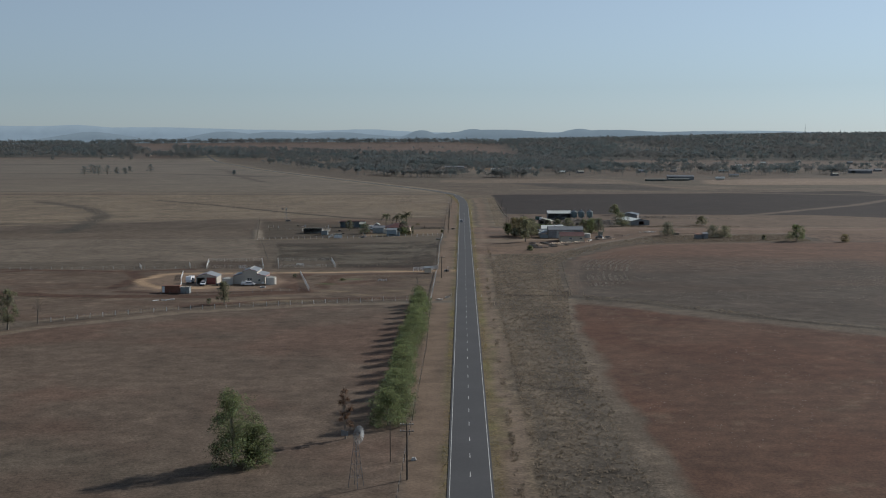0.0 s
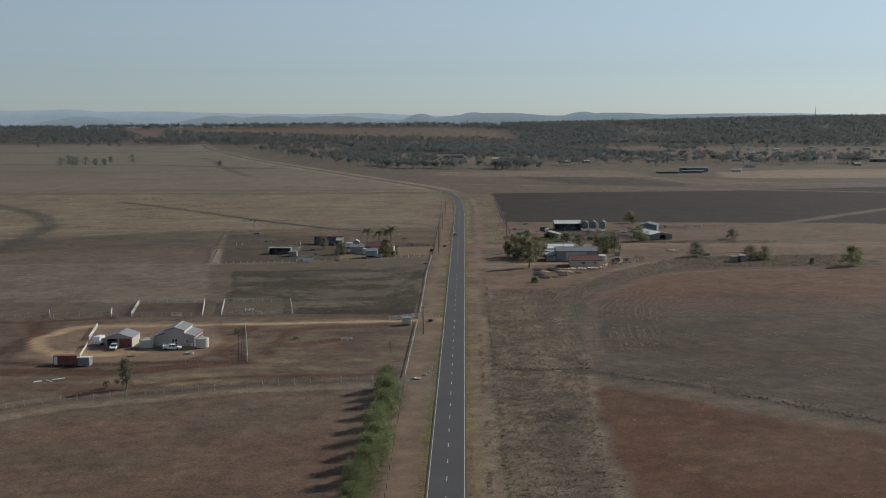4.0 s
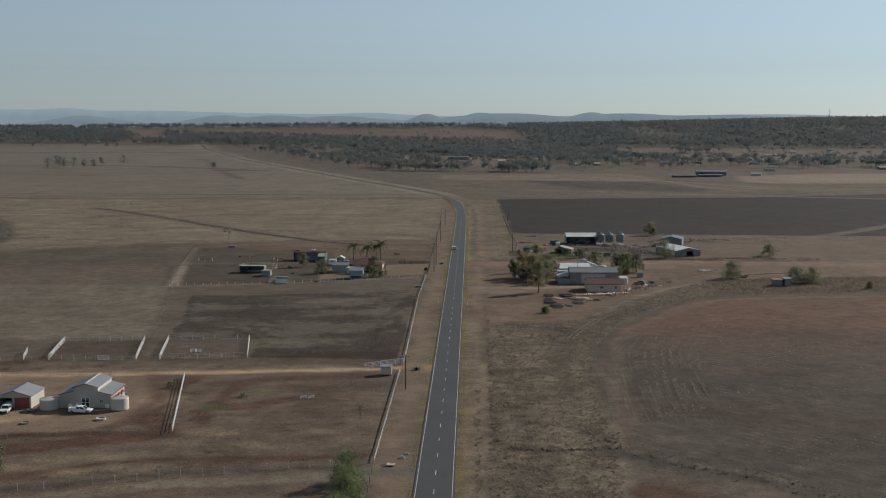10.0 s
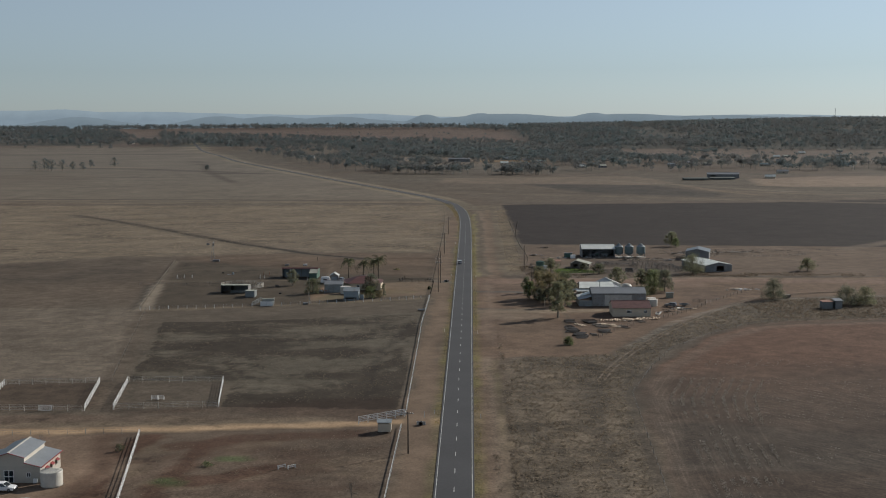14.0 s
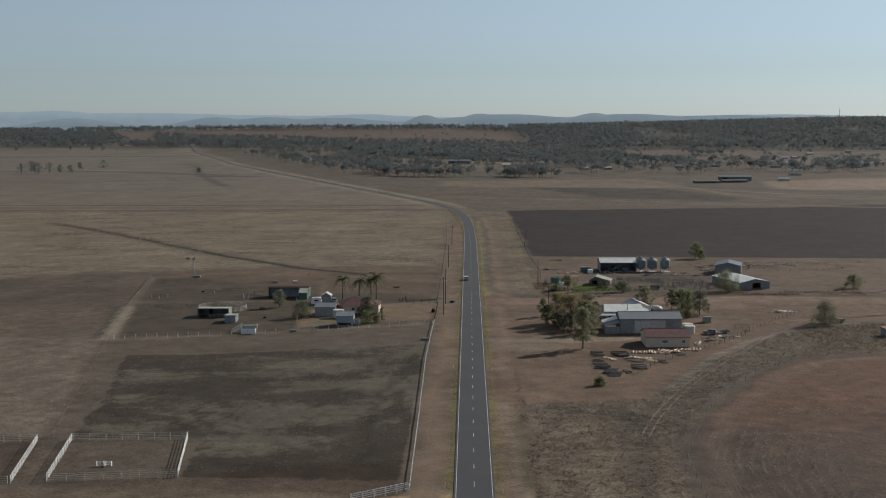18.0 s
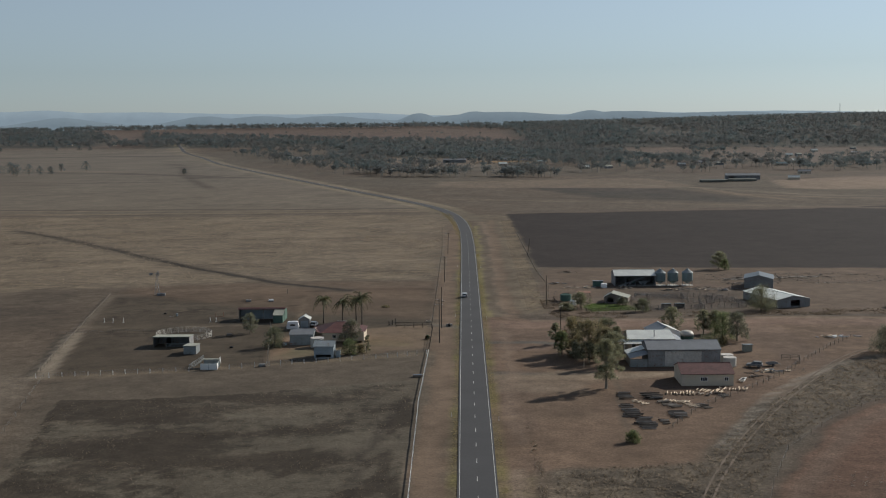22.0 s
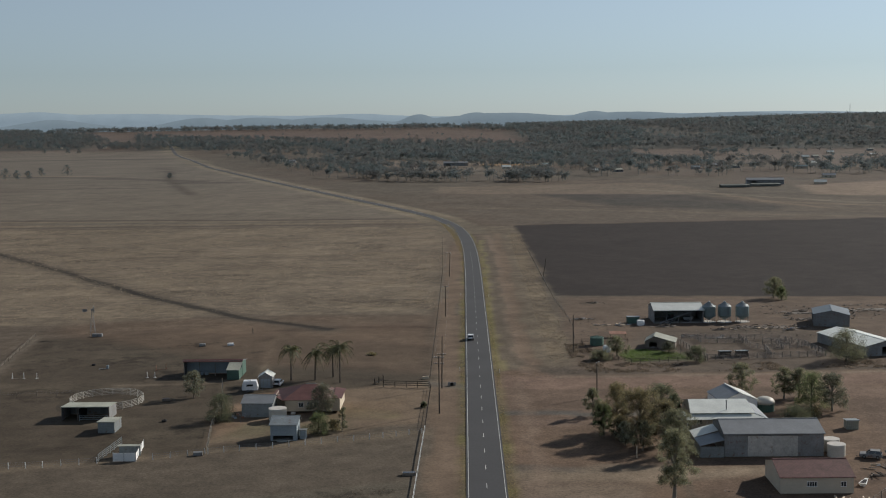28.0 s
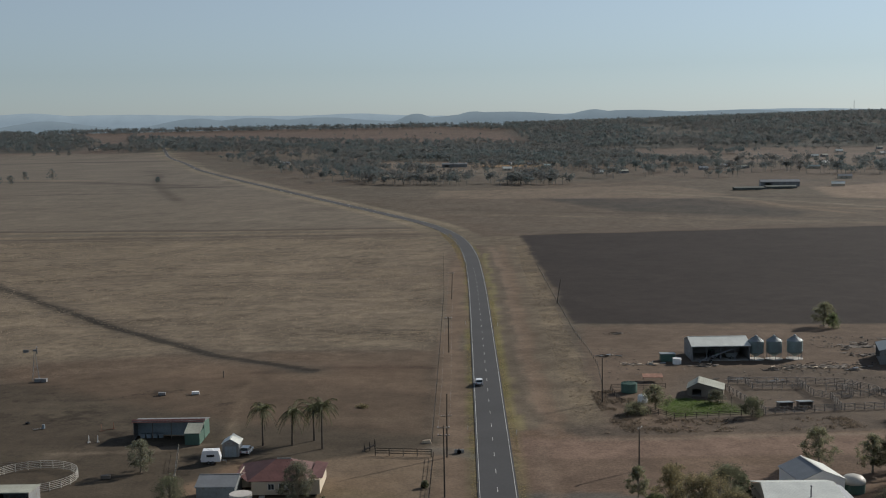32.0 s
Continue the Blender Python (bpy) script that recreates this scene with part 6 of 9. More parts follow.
def skillion(name, label, w, d, front, back, wall="zincwall", roof="zinc", at=(0, 0, 0), turn=0.0, open_front=0.0, posts=3, over=0.2):
    """A lean-to shed: one roof plane from the front's height to the back's. open_front: how much of the front is open, from the left."""
    e = thing(name, label, "shed", at, turn)
    t = 0.08
    part("back_wall", Shape().box(0, w, d - t, d, 0, back), wall, e)
    for x in (0, w - t):
        part("side_wall", Shape().prism([(t, 0), (d - t, 0), (d - t, back - 0.02), (t, front - 0.02)], 0, x, x + t), wall, e)
    if open_front < 1:
        part("front_wall", Shape().box(w * open_front, w, 0, t, 0, front), wall, e)
    for i in range(posts if open_front else 0):
        x = w * open_front * i / max(1, posts - 1)
        part("post", Shape().box(x - 0.06, x + 0.06, 0, 0.12, 0, front), "wood", e)
    k = (back - front) / d
    part("roof", Shape().slab((-over, -over, front - k * over + 0.06), (w + over, -over, front - k * over + 0.06), (w + over, d + over, back + k * over + 0.06), (-over, d + over, back + k * over + 0.06), 0.06), roof, e)
    part("fascia", Shape().box(-over, w + over, -over - 0.04, -over - 0.002, front - k * over - 0.12, front - k * over + 0.07), roof, e)
    return e


def tank(name, label, r, h, material, at, roof="flat", lid="silverroof"):
    e = thing(name, label, "water tank", at)
    rings = [(r, 0)]
    for i in range(1, 10):
        rings += [(r * (1.012 if i % 2 else 1.0), h * i / 10)]
    part("body", Shape().lathe(rings + [(r, h)], 28), material, e, smooth=True)
    if roof == "cone":
        part("roof", Shape().lathe([(r * 1.04, h + 0.003), (r * 0.5, h + 0.28), (0.18, h + 0.5)], 20), lid, e)
        rib = Shape()
        for i in range(20):
            a = 2 * math.pi * (i + 0.5) / 20
            rib.rod((r * 1.02 * math.cos(a), r * 1.02 * math.sin(a), h + 0.03), (0.2 * math.cos(a), 0.2 * math.sin(a), h + 0.5), 0.05, 0.03, 4)
        part("roof_rib", rib, lid, e)
    elif roof == "dome":
        part("roof", Shape().lathe([(r, h + 0.003), (r * 0.92, h + 0.16), (r * 0.6, h + 0.34), (r * 0.25, h + 0.42)], 24), material, e, smooth=True)
        part("hatch", Shape().lathe([(0.3, h + 0.4), (0.3, h + 0.52)], 12), "dark", e)
    else:
        part("roof", Shape().lathe([(r * 1.02, h + 0.003), (r * 1.02, h + 0.06)], 28), lid, e)
    part("outlet_pipe", Shape().rod((r, 0, 0.25), (r + 0.5, 0, 0.25), 0.05), "steel", e)
    return e


# the house with the raised middle roof, its shed and tanks
hs = thing("house", "cream sheet-clad house with raised middle roof and red trim", "house", (-89.9, 399.3, 0))
part("front_wall", wall_with_holes(Shape(), 0, 12.3, 0, 0, 3.2, [(5.3, 7.2, 0.1, 2.4), (9.6, 10.4, 1.1, 2.0)], 0.18), "cream", hs)
part("gable_wall", Shape().prism([(0.0, 3.203), (12.3, 3.203), (12.3, 3.25), (9.25, 3.95), (9.25, 4.95), (6.4, 5.75), (3.55, 4.95), (3.55, 3.95), (0, 3.25)], 1, 0.0, 0.18), "cream", hs)
part("back_wall", Shape().prism([(0, 0), (12.3, 0), (12.3, 3.2), (9.25, 3.95), (9.25, 4.9), (6.4, 5.7), (3.55, 4.9), (3.55, 3.95), (0, 3.2)], 1, 10.8, 11.0), "cream", hs)
part("side_wall", Shape().box(0, 0.18, 0.183, 10.797, 0, 3.2), "cream", hs)
part("side_wall", Shape().box(12.12, 12.3, 0.183, 10.797, 0, 3.2), "cream", hs)
for x in (3.55, 9.13):
    part("upper_wall", Shape().box(x, x + 0.12, 0.183, 10.797, 3.9, 4.9), "cream", hs)
# left slopes darker, right slopes paler: shade and sun put into the sheet colours
part("roof", Shape().slab((-0.3, -0.35, 3.2), (3.54, -0.35, 4.02), (3.54, 11.3, 4.02), (-0.3, 11.3, 3.2)), "blueroof", hs, "blue-grey lower roof sheet")
part("roof", Shape().slab((9.26, -0.35, 4.02), (12.6, -0.35, 3.2), (12.6, 11.3, 3.2), (9.26, 11.3, 4.02)), "silverroof", hs)
part("roof", Shape().slab((3.3, -0.4, 4.95), (6.4, -0.4, 5.85), (6.4, 11.3, 5.85), (3.3, 11.3, 4.95)), "blueroof", hs)
part("roof", Shape().slab((6.403, -0.4, 5.85), (9.5, -0.4, 4.95), (9.5, 11.3, 4.95), (6.403, 11.3, 5.85)), "silverroof", hs)
part("ridge_cap", Shape().box(6.2, 6.6, -0.4, 11.3, 5.86, 5.92), "creamroof", hs)
for a, b in (((-0.3, 3.2), (3.54, 4.02)), ((9.26, 4.02), (12.6, 3.2)), ((3.3, 4.95), (6.4, 5.85)), ((6.4, 5.85), (9.5, 4.95))):
    part("barge_board", Shape().rod((a[0], -0.42, a[1] - 0.05), (b[0], -0.42, b[1] - 0.05), 0.08, n=4), "trim", hs, "dark red barge board")
part("gutter", Shape().box(12.605, 12.75, -0.35, 11.3, 3.05, 3.2), "trim", hs)
dr = part("door", Shape().box(5.4, 7.1, 0.06, 0.1, 0.12, 2.35), "glass", hs, "double glass front door")
part("door_frame", Shape().box(5.3, 5.4, -0.02, 0.15, 0.1, 2.4).box(7.1, 7.2, -0.02, 0.15, 0.1, 2.4).box(6.2, 6.3, -0.02, 0.15, 0.1, 2.3).box(5.4, 7.1, -0.02, 0.15, 1.15, 1.25).box(5.4, 7.1, -0.02, 0.15, 2.32, 2.4), "white", dr)
window(hs, 9.6, 10.4, 0, 1.1, 2.0)
for y in (2.4, 5.2, 8.0):
    part("window", Shape().box(12.28, 12.33, y, y + 1.2, 1.2, 2.1), "glass", hs, "side window with red awning")
    part("awning", Shape().slab((12.32, y - 0.1, 2.4), (12.9, y - 0.1, 2.05), (12.9, y + 1.3, 2.05), (12.32, y + 1.3, 2.4), 0.04), "trim", hs)
part("air_conditioner", Shape().box(11.0, 11.8, -0.5, -0.03, 0.1, 0.9), "white", hs)
part("downpipe", Shape().rod((12.2, -0.1, 3.1), (13.3, -0.3, 2.6), 0.05).rod((12.3, -0.1, 0), (12.3, -0.1, 3.1), 0.05), "white", hs)
an = Shape()
for i in range(5):
    an.rod((8.2 + i * 0.22, 11.2, 5.1), (8.2 + i * 0.22, 11.4, 6.3), 0.012, n=4)
for i in range(4):
    an.rod((8.1, 11.2 + i * 0.05, 5.3 + i * 0.4), (9.2, 11.2 + i * 0.05, 5.3 + i * 0.3), 0.012, n=4)
part("aerial", an, "steel", hs)

# again shade in the colour: left slope darker than the sunward right
sh = gable_shed("garage_shed", "cream farm garage with red roller door and open bay", "shed", 8.0, 9.0, 2.9, 4.2, "y", "cream", "silverroof", [(0.3, 3.6, 0, 2.5), (4.1, 7.6, 0, 2.6)], at=(-104.2, 398.4, 0), roof_back="blueroof")
part("roller_door", Shape().box(4.1, 7.6, 0.04, 0.09, 0, 2.6), "reddoor", sh, "red-brown roller door")
part("barge_board", Shape().rod((-0.25, -0.28, 2.85), (4, -0.28, 4.18), 0.07, n=4).rod((4, -0.28, 4.18), (8.25, -0.28, 2.85), 0.07, n=4), "trim", sh, "dark red barge board")
part("inner_wall", Shape().box(3.8, 3.9, 0.13, 8.8, 0.05, 2.8), "dark", sh)
tank("water_tank", "round cream water tank with fluted roof beside house", 2.1, 2.4, "creamroof", (-91.9, 398.2, 0), "cone", "creamroof")
tank("water_tank", "round cream water tank with fluted roof at house corner", 2.0, 2.8, "creamroof", (-75.1, 398.0, 0), "cone", "creamroof")
box_ = thing("shipping_container", "rust-red shipping container on bare ground", "container", (-110.9, 371.6, 0))
part("body", Shape().box(0, 6.6, 0, 2.4, 0.1, 2.6), "brick", box_)
part("roof", Shape().box(-0.02, 6.62, -0.02, 2.42, 2.603, 2.68), "rusty", box_)
part("door", Shape().box(0.25, 1.1, -0.05, -0.003, 0.15, 2.4), "white", box_, "pale access door")
for x in (0.02, 6.48):
    part("corner_post", Shape().box(x, x + 0.1, -0.06, -0.003, 0, 2.68), "rusty", box_)
skillion("small_shed", "small grey sheet-metal shed beside container", 3.2, 3.0, 2.4, 2.1, "zinc", "whiteroof", (-103.7, 370.2, 0))
for x, y, w, a in ((-107.6, 349.5, 2.2, 40), (-105.6, 351.0, 0.8, -35), (-104.4, 350.0, 1.0, -30), (-103.2, 352.6, 3.2, 38)):
    solo("pipe", Shape().rod((-w / 2, 0, 0.16), (w / 2, 0, 0.16), 0.16, n=8), "white", "short white pipe lying on bare ground", "pipe", (x, y, 0), a, group="white pipes on the ground")
tr = solo("water_trough", Shape().lathe([(1.1, 0), (1.15, 0.45), (1.0, 0.45), (0.95, 0.2)], 24), "concrete", "low round concrete water trough on bare ground", "trough", (-76.6, 388.0, 0))
solo("fire_pit", Shape().lathe([(1.0, 0), (1.05, 0.25), (0.85, 0.25), (0.8, 0.1)], 18), "wood", "low ring of dark stones on bare ground", "fire pit", (-92.5, 384.4, 0))

# ---------------------------------------------------------------- vehicles


def wheel(parent, x, y, r=0.36, w=0.22):
    t = part("wheel", Shape().rod((x, y - w / 2, r), (x, y + w / 2, r), r, n=14), "rubber", parent)
    part("rim", Shape().rod((x, y - w / 2 - 0.01, r), (x, y + w / 2 + 0.01, r), r * 0.55, n=10), "steel", t)


def wagon(at, turn, label, paint_="carpaint", utility=False, length=4.6, name="car"):
    """A car along +x: lower body, cabin with glass, wheels, lamps."""
    e = thing(name, label, "car" if not utility else "utility", at, turn)
    L, W = length, 1.82
    side = [(-L / 2, 0.35), (L / 2, 0.35), (L / 2, 0.7), (L / 2 - 0.08, 0.88), (L / 2 - 1.1, 1.02), (-L / 2 + 0.05, 1.04), (-L / 2, 0.8)]
    part("body", Shape().prism(side, 1, -W / 2, W / 2), paint_, e)
    back, rear = (-L / 2 + 1.9, -L / 2 + 1.75) if utility else (-L / 2 + 0.45, -L / 2 + 0.1)
    front, base = L / 2 - 2.0, L / 2 - 1.2
    s = Shape()
    s.hexa([(rear, -W / 2 + 0.04, 1.02), (base, -W / 2 + 0.04, 1.02), (base, W / 2 - 0.04, 1.02), (rear, W / 2 - 0.04, 1.02),
            (back, -W / 2 + 0.16, 1.56), (front, -W / 2 + 0.16, 1.56), (front, W / 2 - 0.16, 1.56), (back, W / 2 - 0.16, 1.56)])
    part("windows", s, "glass", e, "dark glass all round")
    part("roof", Shape().box(back - 0.04, front + 0.06, -W / 2 + 0.13, W / 2 - 0.13, 1.563, 1.64), paint_, e)
    for sy in (-1, 1):
        for x0, x1 in ((rear, back), (base, front), ((rear + base) / 2 - 0.1, (back + front) / 2 - 0.1)):
            part("pillar", Shape().rod((x0, sy * (W / 2 - 0.03), 1.02), (x1, sy * (W / 2 - 0.15), 1.58), 0.05, n=4), paint_, e)
    if utility:
        tray = Shape()
        for y in (-W / 2, W / 2 - 0.06):
            tray.box(-L / 2, -L / 2 + 1.72, y, y + 0.06, 1.045, 1.3)
        tray.box(-L / 2, -L / 2 + 0.06, -W / 2 + 0.06, W / 2 - 0.06, 1.045, 1.3)
        part("tray", tray, paint_, e)
        rack = Shape()
        for x in (-L / 2 + 0.1, -L / 2 + 1.6):
            for y in (-W / 2 + 0.1, W / 2 - 0.1):
                rack.rod((x, y, 1.1), (x, y, 1.9), 0.03, n=5)
            rack.rod((x, -W / 2 + 0.1, 1.9), (x, W / 2 - 0.1, 1.9), 0.03, n=5)
        part("ladder_rack", rack, "white", e)
    for x in (-L / 2 + 0.85, L / 2 - 0.85):
        for y in (-W / 2 + 0.1, W / 2 - 0.1):
            wheel(e, x, y)
    part("bumper", Shape().box(L / 2 - 0.02, L / 2 + 0.1, -W / 2 + 0.05, W / 2 - 0.05, 0.36, 0.58), "dark", e)
    part("bumper", Shape().box(-L / 2 - 0.1, -L / 2 + 0.02, -W / 2 + 0.05, W / 2 - 0.05, 0.36, 0.58), "dark", e)
    for y in (-W / 2 + 0.12, W / 2 - 0.42):
        part("headlight", Shape().box(L / 2 - 0.06, L / 2 + 0.02, y, y + 0.3, 0.66, 0.82), "glass", e)
        part("tail_light", Shape().box(-L / 2 - 0.02, -L / 2 + 0.03, y, y + 0.3, 0.7, 0.95), "trim", e)
    return e


wagon((-2.1, 750, 0.07), 90, "white station wagon driving on the asphalt road", length=4.5)
wagon((-83.2, 394.4, 0), -4, "white dual-cab utility parked beside the house", utility=True, length=5.3, name="utility")
wagon((-100.8, 395.2, 0), -84, "white utility parked in front of garage", utility=True, length=5.2, name="utility")


def caravan(at, turn, label, L=4.2, W=2.1, h=2.6, name="caravan"):
    e = thing(name, label, "trailer", at, turn)
    part("body", Shape().prism([(-L / 2, 0.5), (L / 2, 0.5), (L / 2 + 0.1, 1.2), (L / 2 - 0.3, h), (-L / 2 + 0.3, h), (-L / 2 - 0.1, 1.2)], 1, -W / 2, W / 2), "carpaint", e)
    for x in (-0.4, 0.4):
        for y in (-W / 2 + 0.02, W / 2 - 0.02):
            wheel(e, x, y, 0.33)
    part("window", Shape().box(-0.8, 0.8, -W / 2 - 0.02, -W / 2 + 0.02, 1.5, 2.0), "glass", e)
    part("drawbar", Shape().rod((L / 2, -0.5, 0.5), (L / 2 + 1.2, 0, 0.5), 0.05).rod((L / 2, 0.5, 0.5), (L / 2 + 1.2, 0, 0.5), 0.05).rod((L / 2 + 1.1, 0, 0), (L / 2 + 1.1, 0, 0.6), 0.05), "steel", e)
    part("roof_vent", Shape().box(-0.4, 0.4, -0.4, 0.4, h + 0.003, h + 0.12), "white", e)
    return e


caravan((-107.4, 402.6, 0), 80, "white horse trailer parked on bare ground", h=2.7, name="horse_trailer")
wagon((-51.6, 687.4, 0), 84, "white car half hidden beside small grey shed", length=4.2)
caravan((-57.6, 680.4, 0), 4, "white horse trailer parked beside grey shed", 3.8, 2.1, 2.8, "horse_trailer")
bike = thing("quad_bike", "dark quad bike parked beside water tank", "quad bike", (-94.6, 394.4, 0), 15)
part("body", Shape().prism([(-0.8, 0.5), (0.8, 0.5), (0.9, 0.8), (0.3, 0.95), (-0.2, 0.8), (-0.9, 0.9)], 1, -0.3, 0.3), "bluewall", bike)
for x in (-0.65, 0.65):
    for y in (-0.45, 0.45):
        wheel(bike, x, y, 0.3, 0.22)
part("handlebar", Shape().rod((0.35, -0.4, 1.1), (0.35, 0.4, 1.1), 0.03).rod((0.35, 0, 0.9), (0.35, 0, 1.1), 0.04), "steel", bike)

# ---------------------------------------------------------------- fences
POSTS = {}


def post_mesh(h, w, material):
    key = (round(h, 2), w, material)
    if key not in POSTS:
        s = Shape().box(-w / 2, w / 2, -w / 2, w / 2, -0.1, h)
        POSTS[key] = mesh_of("post", s.v, s.f, material)
    return POSTS[key]


def fence(label, pts, h=1.3, rails=(1.2, 0.8, 0.4), every=3.0, post="white", rail="white", pw=0.12, rh=0.06, rt=0.025, group="", jitter=0.0, seed=1):
    """Posts and rails (or wires) along a line of points on the ground."""
    e = thing("fence", label, "fence", (*pts[0], 0), group=group)
    r = np.random.RandomState(seed)
    for (ax, ay), (bx, by) in zip(pts, pts[1:]):
        a, b = Vector((ax - pts[0][0], ay - pts[0][1], 0)), Vector((bx - pts[0][0], by - pts[0][1], 0))
        n = max(1, round((b - a).length / every))
        for i in range(n + 1):
            if i == 0 and (ax, ay) != pts[0]:
                continue
            o = new("post", post_mesh(h, pw, post))
            o.parent = e
            o.matrix_basis = pose(*a.lerp(b, i / n), r.uniform(-2, 2) * jitter, r.uniform(-2, 2) * jitter, math.degrees(math.atan2(b.y - a.y, b.x - a.x)))
        d = (b - a).normalized()
        side = Vector((-d.y, d.x, 0)) * (pw / 2 + rt + 0.003)
        for z in rails:
            s = Shape()
            s.hexa([tuple(p + q) for q in (Vector((0, 0, z - rh)), Vector((0, 0, z + rh))) for p in (a + side * 1.0 + d * 0.001, b + side, b + side - side.normalized() * rt * 2, a + side - side.normalized() * rt * 2)])
            part("rail", s, rail, e)
    return e


Y4 = dict(h=1.6, rails=(1.5, 1.12, 0.74, 0.36), every=2.6, pw=0.11, rh=0.042, group="white stock yard fences")
YARD = "white painted post-and-rail stock yard fence"
for pts in ([(-117.1, 484), (-112.4, 456.6)], [(-93.2, 486.5), (-87.6, 456.4)], [(-86.0, 487.2), (-81.2, 457.8)], [(-61.4, 488.6), (-56.9, 460.8)], [(-122.2, 467), (-119.4, 456.2)], [(-143, 462), (-139.5, 452.5)]):
    fence(YARD, pts, **Y4)
thin = dict(h=1.5, rails=(1.42, 1.05, 0.68, 0.32), every=3.6, post="creamroof", rail="creamroof", pw=0.08, rh=0.022, rt=0.015, group="pale pipe yard fences")
for pts in ([(-116.8, 484.2), (-93.5, 486.6)], [(-112, 456.2), (-88.0, 456.0)], [(-85.7, 487.5), (-61.7, 488.9)], [(-80.9, 457.6), (-57.2, 460.6)]):
    fence("pale metal pipe-rail yard fence on bare ground", pts, **thin)
fence("pale wire fence with grey posts across the paddock", [(-112.5, 456.1), (-200, 449), (-330, 446)], h=1.3, rails=(1.2, 0.8, 0.4), every=4.5, post="zinc", rail="steel", pw=0.1, rh=0.008, rt=0.006)
gate = thing("field_gate", "white barred metal farm gate in yard fence", "gate", (-98.2, 456.0, 0))
part("gate_frame", Shape().box(0, 0.07, -0.1, -0.04, 0.15, 1.4).box(3.0, 3.07, -0.1, -0.04, 0.15, 1.4).box(0.07, 3.0, -0.1, -0.04, 1.33, 1.4).box(0.07, 3.0, -0.1, -0.04, 0.15, 0.22), "white", gate)
for i in range(4):
    part("bar", Shape().box(0.07, 3.0, -0.09, -0.05, 0.38 + i * 0.23, 0.42 + i * 0.23), "white", gate)
fence("white three-rail fence along the house yard", [(-68.5, 433.8), (-57.8, 377.2)], h=1.45, rails=(1.35, 0.9, 0.45), every=3.0, rh=0.05)
fence("white rail fence beside parked trailer", [(-117.3, 433.5), (-112.8, 410.0)], h=1.5, rails=(1.4, 1.0, 0.55), every=3.0, rh=0.09)
fence("short white rail fence beside the container", [(-110.3, 400.4), (-106.3, 380.5)], h=1.4, rails=(1.3, 0.85), every=3.5, rh=0.09)
fence("low pale wire fence below the house yard", [(-110.5, 368.5), (-88.0, 371.0), (-68, 375.4), (-58.2, 377.2)], h=1.1, rails=(1.05, 0.55), every=3.4, post="zinc", rail="steel", pw=0.08, rh=0.012, rt=0.008)
fence("pale wire fence along the drive", [(-69, 436.4), (-104, 433.5)], h=1.1, rails=(1.05, 0.55), every=4.0, post="zinc", rail="steel", pw=0.08, rh=0.012, rt=0.008)
fence("wire paddock fence with pale timber posts", [(-12.5, 352.6), (-28.6, 350.5), (-48.1, 344.6), (-67.3, 338.6), (-80.0, 333.8), (-94.5, 328.0), (-112, 316), (-131, 299)], h=1.25, rails=(1.15, 0.8, 0.45), every=4.2, post="white", rail="steel", pw=0.13, rh=0.01, rt=0.006)
fence("white-railed fence along the road reserve", [(-12.3, 355.0), (-12.3, 441.5)], h=0.85, rails=(0.6,), every=2.6, rh=0.1, pw=0.12, jitter=1.5)
fence("white-railed fence along the road reserve", [(-11.9, 452.5), (-12.6, 520), (-13.3, 579), (-12.7, 642.0)], h=0.85, rails=(0.6,), every=2.8, rh=0.1, pw=0.12, jitter=1.5)
fence("dark timber rail fence along the road reserve", [(-12.7, 643.0), (-12.5, 682.6)], h=1.1, rails=(1.0, 0.5), every=3.0, post="darkwood", rail="darkwood", rh=0.03, pw=0.14)
fence("dark timber post-and-rail fence at the driveway", [(-24.5, 684.6), (-12.9, 683.0)], h=1.6, rails=(1.5, 1.0, 0.5), every=2.9, post="darkwood", rail="darkwood", rh=0.07, pw=0.16)
fence("wire fence with grey posts along the road reserve", [(-13.0, 692), (-13.2, 800), (-13.6, 920), (-16, 1060)], h=1.2, rails=(1.1, 0.7), every=5.0, post="wood", rail="steel", pw=0.12, rh=0.01, rt=0.006)
fence("leaning grey wire fence by the tree row", [(-11.4, 110), (-11.3, 165), (-10.9, 252), (-12.2, 347.5)], h=1.2, rails=(1.1, 0.7), every=6.0, post="wood", rail="steel", pw=0.13, rh=0.01, rt=0.006, jitter=2)
WP = dict(h=1.2, rails=(1.1, 0.7, 0.35), every=3.3, post="white", rail="steel", pw=0.13, rh=0.012, rt=0.008)
fence("wire fence with white posts below the farm yard", [(-116, 609), (-103, 612), (-87, 614.4), (-77, 616.9)], **WP)
fence("wire fence with white posts below the farm yard", [(-66.5, 619.3), (-56.8, 623.0)], **WP)
fence("wire fence with white posts before the sheds", [(-56.2, 623.2), (-50.2, 625.4), (-34, 630.6), (-24.1, 633.7), (-13.2, 638.2)], **WP)
fence("pale timber side fence of the yard lane", [(-56.6, 624.0), (-59.8, 644.1), (-62.3, 668.9), (-66.5, 690)], h=1.4, rails=(1.3, 0.8), every=3.2, post="paleboard", rail="steel", pw=0.14, rh=0.015, rt=0.01)
fence("grey wire fence along the paddock lane", [(-91.0, 490), (-114.0, 609)], h=1.1, rails=(1.0, 0.6), every=7.0, post="greytimber", rail="steel", pw=0.08, rh=0.008, rt=0.005)
fence("grey wire fence along the paddock lane", [(-117, 613), (-140, 761)], h=1.2, rails=(1.1, 0.7), every=5.0, post="wood", rail="wood", pw=0.13, rh=0.05, rt=0.02)
